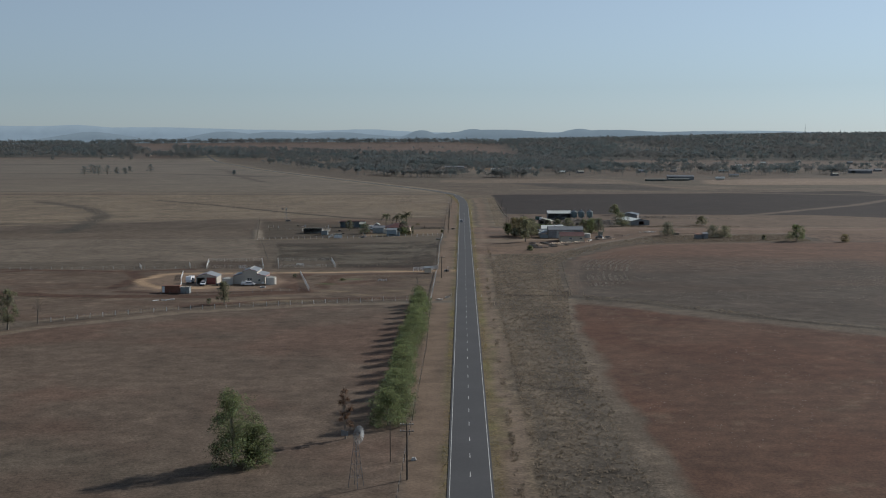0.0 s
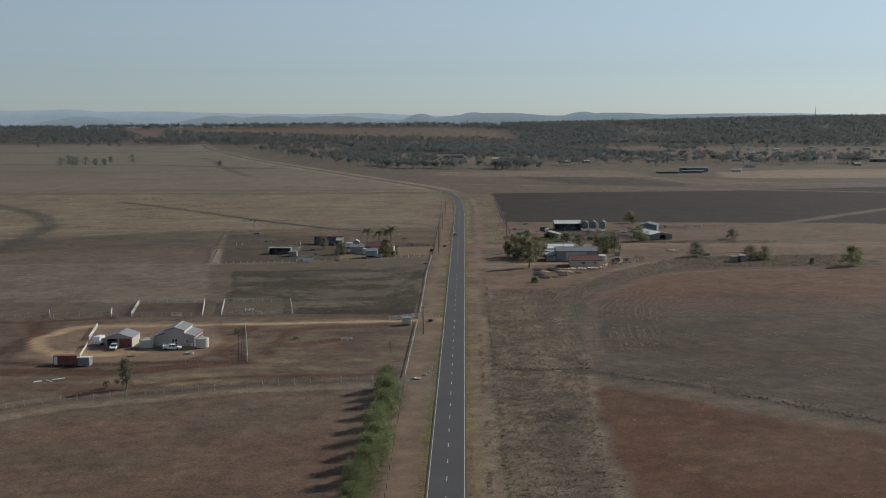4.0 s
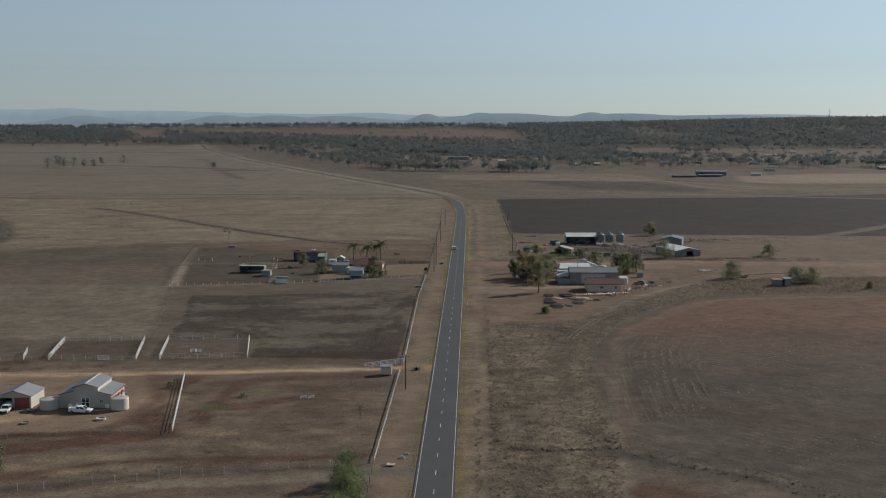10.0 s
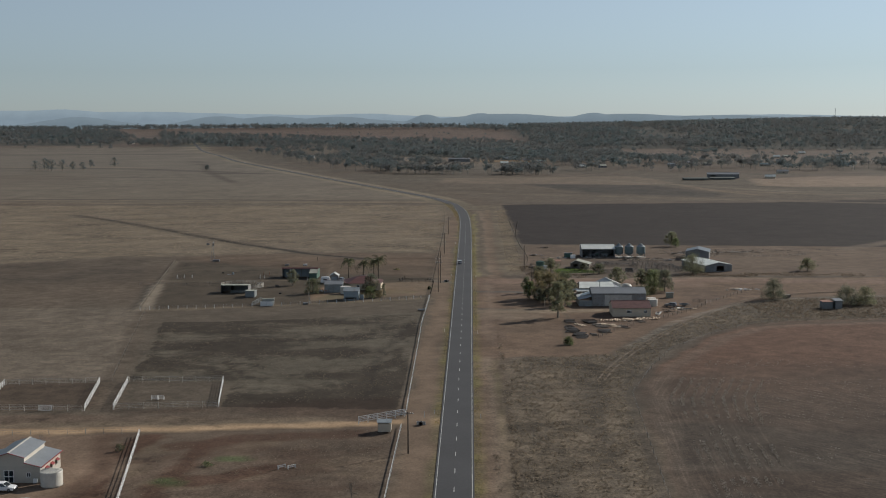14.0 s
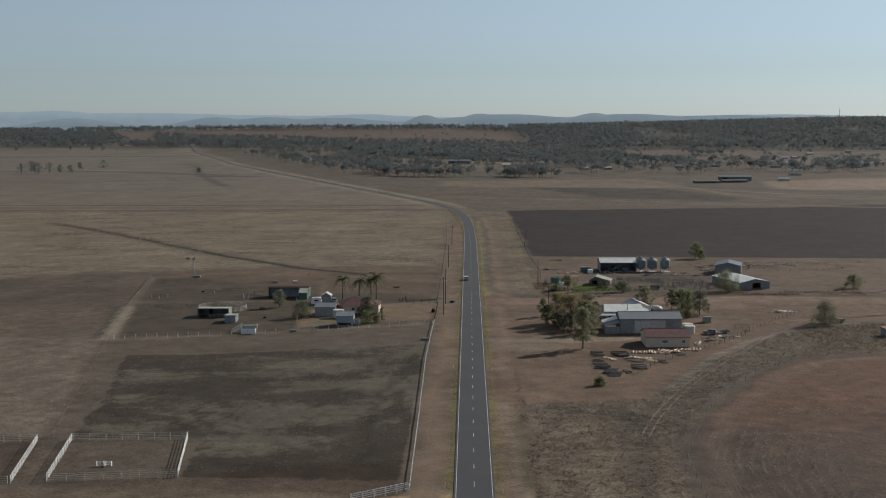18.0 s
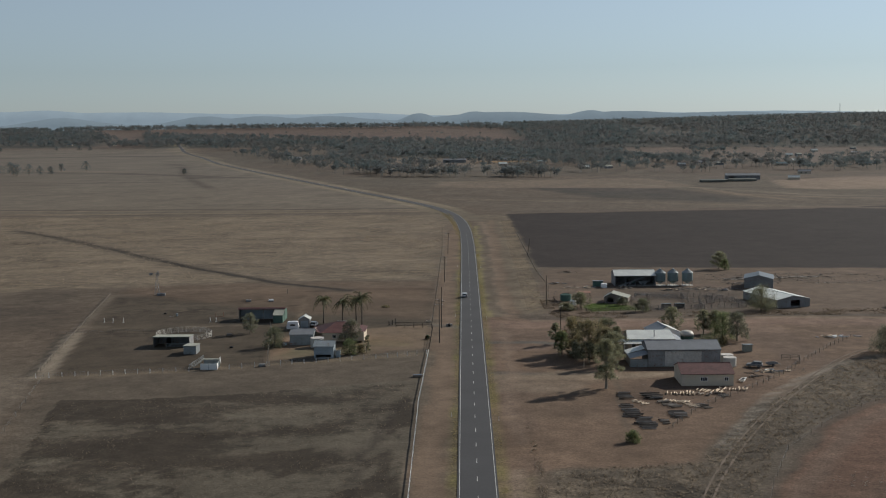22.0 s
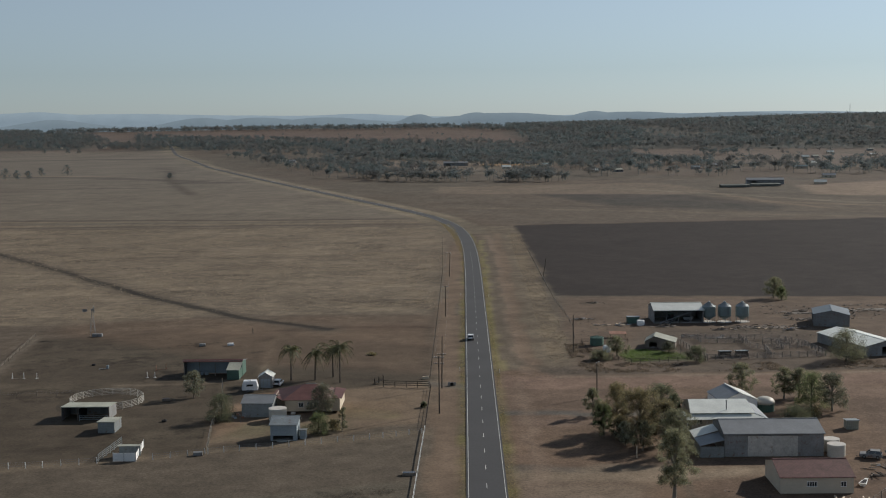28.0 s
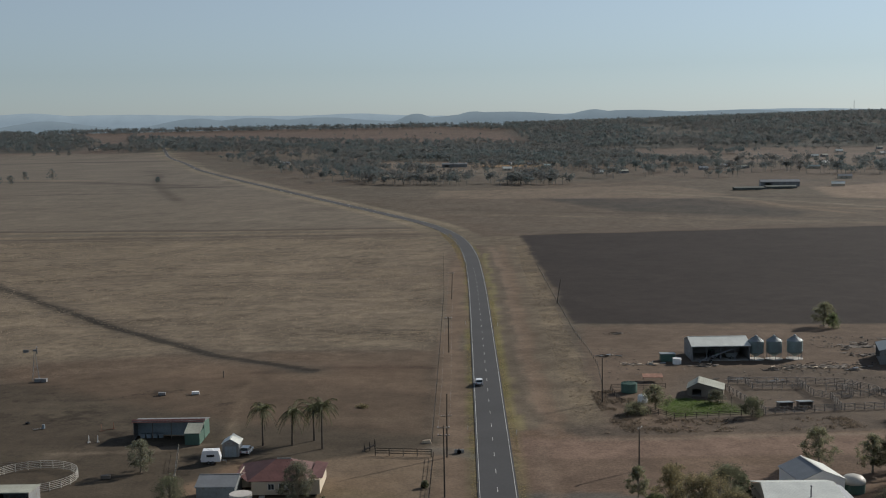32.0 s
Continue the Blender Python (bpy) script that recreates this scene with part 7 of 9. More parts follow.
fence("grey wire fence across the dark yards", [(-134, 674), (-96, 679)], h=1.2, rails=(1.1, 0.7), every=5.0, post="wood", rail="steel", pw=0.12, rh=0.01, rt=0.006)
fence("wire fence on the edge of the field", [(37.4, 366), (39, 400), (43, 474), (48.8, 494), (54, 511), (63, 535), (79, 559), (94.5, 576.5), (109.5, 585), (150, 592)], h=1.1, rails=(1.0, 0.6), every=7.0, post="wood", rail="steel", pw=0.09, rh=0.01, rt=0.006)
fence("wire fence beside the farm track", [(42.9, 553.2), (52.2, 571.0), (69.1, 591.7), (79.1, 604.6), (89.0, 621.2), (104.6, 645.8), (115, 660)], h=1.2, rails=(1.1, 0.7), every=3.6, post="wood", rail="steel", pw=0.13, rh=0.012, rt=0.008)
fence("low timber rail beside the small yard", [(85.6, 627.6), (90.4, 627.0), (89.2, 622.0)], h=1.3, rails=(1.2, 0.8, 0.4), every=2.5, post="wood", rail="wood", pw=0.13, rh=0.05)
fence("wire fence beside the ploughed field", [(29.6, 750), (31.0, 772), (30.6, 799), (29.4, 826), (29.0, 900), (28.6, 1000)], h=1.2, rails=(1.1, 0.7), every=4.5, post="wood", rail="steel", pw=0.13, rh=0.012, rt=0.008)
DK = dict(h=1.3, rails=(1.2, 0.8, 0.4), every=2.6, post="darkwood", rail="darkwood", pw=0.13, rh=0.045)
fence("dark timber garden fence round the green lawn", [(30.8, 741.1), (31.7, 727), (41.7, 711.5), (62.6, 714.4)], **DK)
fence("dark timber garden fence round the green lawn", [(31.2, 742.6), (45.0, 743.2)], **DK)
GY = dict(h=1.7, rails=(1.6, 1.25, 0.9, 0.55, 0.25), every=2.4, post="greytimber", rail="greytimber", pw=0.16, rh=0.05, group="timber cattle yard fences")
for pts in ([(59.4, 739.6), (63.2, 714.8)], [(63.2, 714.6), (70.1, 715.7), (91.7, 718.5), (97, 719.5)], [(61.7, 747.2), (81.2, 746.0), (90.3, 743.8), (95.5, 735.0), (97.4, 720.5)], [(79.0, 745.5), (79.2, 732.1), (82.4, 728.9), (81.6, 718.0)],
            [(82.8, 729), (92.5, 731.3), (95.6, 734.0)], [(84.0, 738.2), (92.0, 738.8)], [(88.0, 738.2), (88.4, 731.0)], [(66.0, 746.6), (66.4, 741.0), (78.6, 740.0)]):
    fence("weathered grey timber cattle yard fence", pts, **GY)

# gateway on the road with its kiosk
fence("white rail wing fence at the gateway", [(-22.0, 444.6), (-12.2, 451.8)], h=1.7, rails=(1.6, 1.25, 0.9, 0.5), every=2.5, rh=0.07, pw=0.16)
ks = thing("mail_kiosk", "small pale timber kiosk beside the farm gateway", "kiosk", (-17.1, 436.6, 0))
part("body", Shape().box(0, 2.8, 0, 2.2, 0.25, 2.1), "paleboard", ks)
part("roof", Shape().slab((-0.2, -0.2, 2.36), (3.0, -0.2, 2.36), (3.0, 2.4, 2.6), (-0.2, 2.4, 2.6), 0.06), "zinc", ks)
part("sign_panel", Shape().box(2.803, 2.84, 0.15, 2.05, 0.5, 2.2), "cream", ks, "pale side panel")
for x in (0.1, 2.6):
    part("stump", Shape().box(x, x + 0.14, 0.1, 0.24, 0, 0.25).box(x, x + 0.14, 1.9, 2.04, 0, 0.25), "darkwood", ks)
for x in (-33.8, -31.9):
    jb = thing("hurdle", "small white rail hurdle on bare ground", "hurdle", (x, 409.4, 0), 40, group="white hurdles")
    for z in (0.35, 0.65):
        part("rail", Shape().box(-0.8, 0.8, -0.03, 0.03, z - 0.06, z + 0.06), "white", jb)
    for dx in (-0.85, 0.8):
        part("leg", Shape().box(dx, dx + 0.06, -0.2, 0.2, 0, 0.72), "white", jb)
jb = thing("hurdle", "white rail hurdle inside stock yard", "hurdle", (-73.2, 468.0, 0), 0, group="white hurdles")
for x0 in (-1.5, 0.1):
    for z in (0.3, 0.6, 0.9):
        part("rail", Shape().box(x0, x0 + 1.3, -0.03, 0.03, z - 0.05, z + 0.05), "white", jb)
    part("leg", Shape().box(x0 - 0.06, x0, -0.2, 0.2, 0, 1.0).box(x0 + 1.3, x0 + 1.36, -0.2, 0.2, 0, 1.0), "white", jb)
solo("guide_post", Shape().box(-0.06, 0.06, -0.03, 0.03, 0, 1.3), "white", "white roadside guide post in the gravel", "post", (-7.5, 450.9, 0))
for x, y in ((-8.0, 443.2), (-7.2, 684.9)):
    cv = thing("culvert", "dark concrete culvert pipe end beside driveway", "culvert", (x, y, 0))
    part("headwall", Shape().box(-1.0, -0.42, 0.5, 0.7, 0, 0.8).box(0.42, 1.0, 0.5, 0.7, 0, 0.8).box(-0.42, 0.42, 0.5, 0.7, 0.62, 0.8), "concrete", cv)
    part("pipe", Shape().lathe([(0.42, 0), (0.42, 1.2), (0.34, 1.2), (0.34, 0.02)], 14), "dark", cv).matrix_basis = pose(0, 1.0, 0.42, 90, 0, 0)
for y in (360, 450, 560, 700, 840):
    gp = solo("guide_post", Shape().box(-0.05, 0.05, -0.025, 0.025, 0, 1.0), "white", "white roadside guide post in grass", "post", (5.3, y, 0), group="roadside guide posts")
    solo("guide_post", Shape().box(-0.05, 0.05, -0.025, 0.025, 0, 1.0), "white", "white roadside guide post in grass", "post", (-5.3, y + 4, 0), group="roadside guide posts")

# ---------------------------------------------------------------- power poles and wires


def power_pole(x, y, h, arms=1, turn=0.0, label="tall timber power pole with crossarm", lean=0.0, arm_z=()):
    e = thing("power_pole", label, "power pole", (x, y, 0), turn, group="power poles")
    part("pole", Shape().rod((0, 0, -0.2), (lean, 0, h), 0.17, 0.11, 9), "darkwood", e)
    for z in arm_z or [h - 0.35 - 1.1 * i for i in range(arms)]:
        arm = part("crossarm", Shape().box(-1.15, 1.15, -0.2, -0.1, z - 0.07, z + 0.07), "wood", e)
        for dx in (-1.0, -0.5, 0.5, 1.0):
            part("insulator", Shape().lathe([(0.05, z + 0.08), (0.08, z + 0.14), (0.04, z + 0.24)], 8, dx, -0.15), "white", arm)
    return e


LINE_POLES = [(-10.4, 128.7, 9.6), (-9.7, 420.6, 8.6), (-9.8, 656, 13.4), (-9.7, 682.5, 13.2), (-10.4, 795, 10.6), (-10.4, 902, 10.4)]
power_pole(*LINE_POLES[0], 2)
power_pole(*LINE_POLES[1], 1)
power_pole(*LINE_POLES[2], 1, arm_z=(13.0, 11.6))
power_pole(*LINE_POLES[3], 1, arm_z=(8.6,), lean=0.2)
power_pole(*LINE_POLES[4], 1)
power_pole(*LINE_POLES[5], 1, lean=0.4)
power_pole(27.4, 729.0, 10.8, 0, label="plain timber power pole at farm fence")
power_pole(28.0, 672.0, 8.6, 1, 60, label="timber power pole with short crossarm by track")
power_pole(32.4, 656.0, 6.0, 0, label="short timber service pole behind trees")
power_pole(28.8, 887.0, 9.0, 0, label="leaning timber pole beside the ploughed field", lean=1.4)
solo("steel_post", Shape().rod((0, 0, 0), (0, 0, 6.9), 0.09, 0.07).box(-0.12, 0.12, -0.12, 0.12, 6.9, 7.1), "darkwood", "slim dark post standing in the paddock", "post", (-13.8, 139.9, 0))
wires = tagged(thing("power_line", "thin sagging power line wires between poles", "wire"), kind="")
for (ax, ay, ah), (bx, by, bh) in zip(LINE_POLES[2:], LINE_POLES[3:]):
    for dx in (-1.0, 1.0):
        s = Shape()
        prev = None
        for i in range(13):
            k = i / 12
            p = (ax + dx + (bx - ax) * k, ay + (by - ay) * k, (ah - 0.25) + (bh - ah) * k - 4 * k * (1 - k) * (by - ay) * 0.012)
            if prev:
                s.rod(prev, p, 0.012, n=3)
            prev = p
        part("wire", s, "steel", wires)


def windmill(x, y, h, r, turn, label):
    e = thing("windmill", label, "windmill", (x, y, 0), turn)
    tw = Shape()
    c = [(-0.9, -0.9), (0.9, -0.9), (0.9, 0.9), (-0.9, 0.9)]
    for a in c:
        tw.rod((*a, 0), (a[0] * 0.12, a[1] * 0.12, h), 0.05, 0.035, 5)
    for k in (0.2, 0.45, 0.7):
        q = [(a[0] * (1 - 0.88 * k), a[1] * (1 - 0.88 * k), h * k) for a in c]
        q2 = [(a[0] * (1 - 0.88 * (k + 0.2)), a[1] * (1 - 0.88 * (k + 0.2)), h * (k + 0.2)) for a in c]
        for i in range(4):
            tw.rod(q[i], q[(i + 1) % 4], 0.025, n=4).rod(q[i], q2[(i + 1) % 4], 0.018, n=3)
    part("tower", tw, "steel", e)
    part("gearbox", Shape().box(-0.2, 0.2, -0.5, 0.35, h - 0.05, h + 0.35), "steel", e)
    rim = Shape()
    for i in range(18):
        a, b = 2 * math.pi * i / 18, 2 * math.pi * (i + 1) / 18
        for q in (0.5, 0.95):
            rim.rod((r * q * math.cos(a), -0.6, h + 0.15 + r * q * math.sin(a)), (r * q * math.cos(b), -0.6, h + 0.15 + r * q * math.sin(b)), 0.02, n=3)
    for i in range(6):
        a = 2 * math.pi * i / 6
        rim.rod((0, -0.6, h + 0.15), (r * math.cos(a), -0.6, h + 0.15 + r * math.sin(a)), 0.025, n=4)
    part("rotor_frame", rim, "steel", e)
    for i in range(18):
        a = 2 * math.pi * i / 18
        s = Shape()
        p = []
        for q, w in ((0.32, 0.05), (1.0, 0.145)):
            for sg, dy in ((-1, -0.68), (1, -0.52)):
                p.append((r * (q * math.cos(a) - sg * w * math.sin(a)), dy, h + 0.15 + r * (q * math.sin(a) + sg * w * math.cos(a))))
        s.hexa([p[0], p[1], p[3], p[2]] + [(v[0], v[1] + 0.02, v[2]) for v in (p[0], p[1], p[3], p[2])])
        part("blade", s, "zincwall", e)
    part("tail_boom", Shape().rod((0, 0.3, h + 0.15), (0, 2.2, h + 0.15), 0.03), "steel", e)
    part("tail_vane", Shape().hexa([(-0.01, 1.5, h - 0.25), (0.01, 1.5, h - 0.25), (0.01, 2.9, h - 0.35), (-0.01, 2.9, h - 0.35), (-0.01, 1.5, h + 0.45), (0.01, 1.5, h + 0.45), (0.01, 2.9, h + 0.6), (-0.01, 2.9, h + 0.6)]), "steel", e)
    return e


windmill(-18.4, 124.6, 8.4, 1.5, 60, "galvanised farm windmill on a lattice tower")
windmill(-122.3, 762.8, 8.2, 1.1, 115, "galvanised farm windmill over a trough")
solo("stock_trough", Shape().box(0, 3.2, 0, 1.2, 0, 0.9), "zincwall", "dark metal stock trough below windmill", "trough", (-122.0, 760.6, 0))
ts = thing("tank_stand", "pale water tank on a timber stand", "water tank", (-209.9, 426.0, 0))
part("tank", Shape().lathe([(1.5, 3.0), (1.5, 5.0), (0.2, 5.3)], 16), "zinc", ts)
for dx, dy in ((-1, -1), (1, -1), (1, 1), (-1, 1)):
    part("leg", Shape().box(dx - 0.1, dx + 0.1, dy - 0.1, dy + 0.1, 0, 2.9), "wood", ts)
part("platform", Shape().box(-1.6, 1.6, -1.6, 1.6, 2.9, 2.997), "wood", ts)

# ---------------------------------------------------------------- the second holding, beside the dark yards
os_ = skillion("open_stable", "open-fronted stable with ribbed greenish-cream roof", 10.8, 6.0, 3.1, 2.7, "zincwall", "oldroof", (-95.6, 652.0, 0), 0, 1.0, 4)
part("divider", Shape().box(3.9, 3.98, 0.3, 5.8, 0, 2.5), "dark", os_)
part("rail_front", Shape().box(4.2, 10.6, -0.5, -0.44, 0.3, 0.4).box(4.2, 10.6, -0.5, -0.44, 0.7, 0.8).box(4.2, 10.6, -0.5, -0.44, 1.1, 1.2).box(4.1, 4.2, -0.55, -0.4, 0, 1.3).box(10.6, 10.7, -0.55, -0.4, 0, 1.3), "zinc", os_)
skillion("feed_shed", "small pale sheet-metal feed shed beside stable", 3.6, 5.4, 2.5, 2.2, "zinc", "oldroof", (-83.8, 640.3, 0))
bs = thing("stock_shelter", "open stock pen of white sheet panels with narrow roof", "pen", (-74.1, 617.9, 0))
part("front_panel", Shape().box(0, 2.15, 0, 0.06, 0.05, 1.75), "white", bs)
part("front_panel", Shape().box(2.25, 4.4, 0, 0.06, 0.05, 1.75), "white", bs)
for x in (0.0, 2.16, 4.34):
    part("post", Shape().box(x, x + 0.08, 0.063, 0.14, 0, 2.0), "zinc", bs)
    part("post", Shape().box(x, x + 0.08, 4.4, 4.48, 0, 2.3), "zinc", bs)
part("back_wall", Shape().box(0, 4.4, 4.5, 4.56, 0, 2.2), "zinc", bs)
part("roof", Shape().slab((-0.1, 3.0, 2.35), (4.5, 3.0, 2.35), (4.5, 4.8, 2.25), (-0.1, 4.8, 2.25), 0.05), "oldroof", bs)
fence("white solid panel fence beside stock shelter", [(-69.5, 617.9), (-70.7, 628.4)], h=1.7, rails=(1.4, 1.0, 0.6, 0.25), every=2.4, rh=0.16, pw=0.1)
fence("pale rail fence beside stock shelter", [(-77.0, 617.8), (-76.0, 631.0)], h=1.6, rails=(1.5, 1.1, 0.7, 0.3), every=2.2, post="zinc", rail="zinc", rh=0.05, pw=0.1)

pen = thing("round_pen", "round horse pen of pale metal rails", "pen", (-90.3, 669.2, 0))
for i in range(22):
    a, b = 2 * math.pi * i / 22, 2 * math.pi * (i + 1) / 22
    if i == 16:
        continue
    pn = Shape()
    p, q = Vector((8.6 * math.cos(a), 8.6 * math.sin(a), 0)), Vector((8.6 * math.cos(b), 8.6 * math.sin(b), 0))
    for z in (0.3, 0.65, 1.0, 1.35, 1.7):
        pn.rod(p + Vector((0, 0, z)), q + Vector((0, 0, z)), 0.045, n=4)
    part("panel", pn, "creamroof", pen)
    part("post", Shape().rod(p, p + Vector((0, 0, 1.75)), 0.055, n=4), "creamroof", pen)

# long open shed with a green end room
ls = thing("machinery_shed", "long open shed with rust-red roof edge and green end room", "shed", (-78.6, 699.5, 0))
part("back_wall", Shape().box(0.1, 15.5, 3.4, 3.5, 0, 3.6), "bluewall", ls)
part("side_wall", Shape().prism([(0, 0), (5.4, 0), (5.4, 3.3), (0, 4.05)], 0, 0, 0.1), "zincwall", ls)
part("side_wall", Shape().prism([(0, 0), (5.4, 0), (5.4, 3.3), (0, 4.05)], 0, 15.5, 15.6), "green", ls)
part("roof", Shape().slab((-0.2, -0.3, 4.2), (15.8, -0.3, 4.2), (15.8, 5.7, 3.4), (-0.2, 5.7, 3.4), 0.07), "zincwall", ls)
part("roof_edge", Shape().slab((-0.2, -0.7, 3.95), (15.8, -0.7, 3.95), (15.8, 0.4, 4.45), (-0.2, 0.4, 4.45), 0.06), "redroof", ls, "rust-red roof edge strip")
part("end_room", Shape().box(12.4, 15.6, -5.0, -0.5, 0, 2.5), "green", ls, "green painted end room")
part("roof", Shape().slab((12.3, -5.3, 2.62), (15.8, -5.3, 2.62), (15.8, -0.43, 3.9), (12.3, -0.43, 3.9), 0.07), "oldroof", ls)
for x in (0.05, 4.2, 8.3):
    part("post", Shape().box(x, x + 0.14, -0.1, 0.04, 0, 4.1), "wood", ls)
for i in range(4):
    solo("crate", Shape().box(0, 1.0, 0, 0.8, 0, 0.8).box(0.05, 0.95, 0.05, 0.75, 0.803, 0.95), "bluewall", "dark blue storage crate inside shed", "crate", (-77.4 + i * 1.35, 700.6, 0), 5 * i, group="crates in the machinery shed")
gs = gable_shed("small_shed", "small grey gabled shed with roller door", "shed", 3.4, 4.0, 2.9, 3.9, "y", "zincwall", "whiteroof", [(0.5, 2.9, 0, 2.3)], at=(-56.1, 684.4, 0))
for x in (1.2, 2.2):
    part("door_rib", Shape().box(x - 0.03, x + 0.03, 0.02, 0.038, 0.1, 2.2), "zincwall", gs)
part("roller_door", Shape().box(0.5, 2.9, 0.04, 0.08, 0, 2.3), "bluewall", gs)
gable_shed("grey_shed", "plain grey sheet-metal shed with low gable", "shed", 7.0, 7.4, 3.3, 4.2, "x", "zinc", "greyroof", at=(-54.8, 653.6, 0), ridge_at=0.6)
tank("water_tank", "pale round concrete water tank behind shed", 2.0, 2.7, "creamroof", (-46.2, 651.0, 0), "flat", "concrete")
bl = gable_shed("tall_shed", "tall blue-grey shed on stumps with pale roof", "shed", 5.6, 5.2, 3.5, 4.3, "x", "bluewall", "zinc", [(0.5, 4.8, 0, 1.1)], at=(-45.0, 632.9, 0), ridge_at=0.85)
part("trough", Shape().box(1.6, 3.6, -1.2, -0.6, 0, 0.5), "zinc", bl)
skillion("lean_to_box", "small blue-grey box beside tall shed", 1.3, 1.6, 2.0, 1.8, "bluewall", "zincwall", (-39.0, 634.2, 0))

# red-roofed cottage with a hipped roof
ct = thing("cottage", "cream weatherboard cottage with faded red hipped roof", "house", (-48.4, 657.4, 0))
holes = [(6.0, 7.2, 1.3, 2.5), (8.0, 9.2, 1.3, 2.5), (9.6, 10.8, 1.3, 2.5)]
part("front_wall", wall_with_holes(Shape(), 3.0, 15.6, 0, 0.4, 3.2, holes, 0.18), "paleboard", ct)
part("back_wall", Shape().box(0, 15.6, 10.8, 11.0, 0.4, 3.2), "paleboard", ct)
part("side_wall", Shape().box(0, 0.18, 5.0, 10.797, 0.4, 3.2), "paleboard", ct)
part("side_wall", Shape().box(15.42, 15.6, 0.183, 10.797, 0.4, 3.2), "paleboard", ct)
part("side_wall", Shape().box(3.0, 3.18, 0.183, 5.0, 0.4, 3.2), "paleboard", ct)
part("front_wall", Shape().box(0, 3.0, 4.82, 5.0, 0.4, 3.2), "paleboard", ct)
for h_ in holes:
    window(ct, h_[0], h_[1], 0, h_[2], h_[3])
ra, rb = (7.0, 6.0, 5.6), (9.6, 6.0, 5.6)
part("roof", Shape().slab((2.4, -0.6, 3.15), (13.6, -0.6, 3.15), rb, ra), "redroof", ct)
part("roof", Shape().slab((13.6, -0.6, 3.15), (13.6, 11.6, 3.15), (9.603, 6.01, 5.6), (9.603, 6.0, 5.6)), "redroof", ct)
part("roof", Shape().slab((13.6, 11.6, 3.15), (-0.6, 11.6, 3.15), (7.0, 6.003, 5.6), (9.6, 6.003, 5.6)), "redroof", ct)
part("roof", Shape().slab((-0.6, 11.6, 3.15), (-0.6, 4.4, 3.15), (2.39, -0.6, 3.15), (6.997, 6.0, 5.6)), "redroof", ct)
part("roof", Shape().slab((13.61, 1.0, 3.3), (16.0, 1.0, 3.2), (16.0, 11.2, 3.2), (13.61, 11.2, 3.6)), "redroof", ct)
part("ridge_cap", Shape().rod(ra, rb, 0.12, n=6), "creamroof", ct)
part("steps", Shape().box(4.4, 5.4, -1.4, -0.003, 0, 0.15).box(4.4, 5.4, -0.9, -0.003, 0.153, 0.3), "concrete", ct)
for x in (0.3, 3.4, 6.5, 9.6, 12.7, 15.2):
    part("stump", Shape().box(x, x + 0.18, 5.1, 5.28, 0, 0.4).box(x, x + 0.18, 10.5, 10.68, 0, 0.4), "darkwood", ct)

# clutter in the yards
for x, y, lab in ((-124.0, 698.0, 0), (-121.0, 698.0, 0), (-117.5, 698.0, 0), (-88.0, 697.9, 1), (-86.0, 697.8, 1), (-88.1, 707.5, 2), (-85.8, 709.3, 2)):
    e = thing("jump_stand", "pale timber horse jump stand in bare yard" if lab < 2 else "orange horse jump stand in bare yard", "jump stand", (x, y, 0), group="horse jump stands")
    part("upright", Shape().box(-0.06, 0.06, -0.06, 0.06, 0, 1.5), "white" if lab < 2 else "rusty", e)
    part("foot", Shape().box(-0.4, 0.4, -0.05, 0.05, 0, 0.08).box(-0.05, 0.05, -0.4, -0.07, 0, 0.08), "white" if lab < 2 else "rusty", e)
for (ax, ay), (bx, by), m_ in (((-88.1, 707.5), (-85.8, 709.3), "rusty"), ((-124, 698), (-121, 698), "palewood"), ((-104.5, 709.6), (-102.6, 710.2), "white")):
    solo("jump_pole", Shape().rod((0, 0, 0.06), (bx - ax, by - ay, 0.06), 0.06), m_, "long painted jump pole lying on the ground", "pole", (ax, ay, 0), group="jump poles")
solo("water_drum", Shape().lathe([(0.35, 0), (0.36, 0.3), (0.35, 0.6), (0.36, 0.9), (0.3, 0.95)], 14), "bluewall", "blue plastic drum on bare ground", "drum", (-102.2, 710.3, 0))
for x, y, m_, lab in ((-83.0, 742.8, "zincwall", "dark metal stock feeder on bare ground"), (-74.6, 743.5, "white", "white stock feeder on bare ground"), (-76.2, 670.2, "wood", "pale timber feed bin under tree"), (-58.0, 622.0, "zincwall", "grey feed bin beside fence")):
    e = thing("feed_bin", lab, "feed bin", (x, y, 0), 8)
    part("bin", Shape().box(-0.9, 0.9, -0.5, 0.5, 0.12, 0.75), m_, e)
    part("skid", Shape().box(-1.0, 1.0, -0.45, -0.35, 0, 0.117).box(-1.0, 1.0, 0.35, 0.45, 0, 0.117), "darkwood", e)
for x, y, r in ((-71.8, 650.3, 0.55), (-107.5, 715, 0.5)):
    solo("tyre", Shape().lathe([(r, 0), (r * 1.12, 0.2), (r, 0.4), (r * 0.6, 0.4), (r * 0.55, 0.2), (r * 0.6, 0.01)], 16), "rubber", "old black tyre lying on the ground", "tyre", (x, y, 0))
e = thing("stock_trough", "grey trough with dark water in the paddock", "trough", (-14.6, 607.4, 0), 4)
part("basin", Shape().box(-1.3, 1.3, -0.55, 0.55, 0, 0.55), "wood", e)
part("water", Shape().box(-1.15, 1.15, -0.42, 0.42, 0.553, 0.56), "glass", e)
e = thing("loading_ramp", "dark timber stock loading ramp by the driveway", "ramp", (-27.2, 688.4, 0), 10)
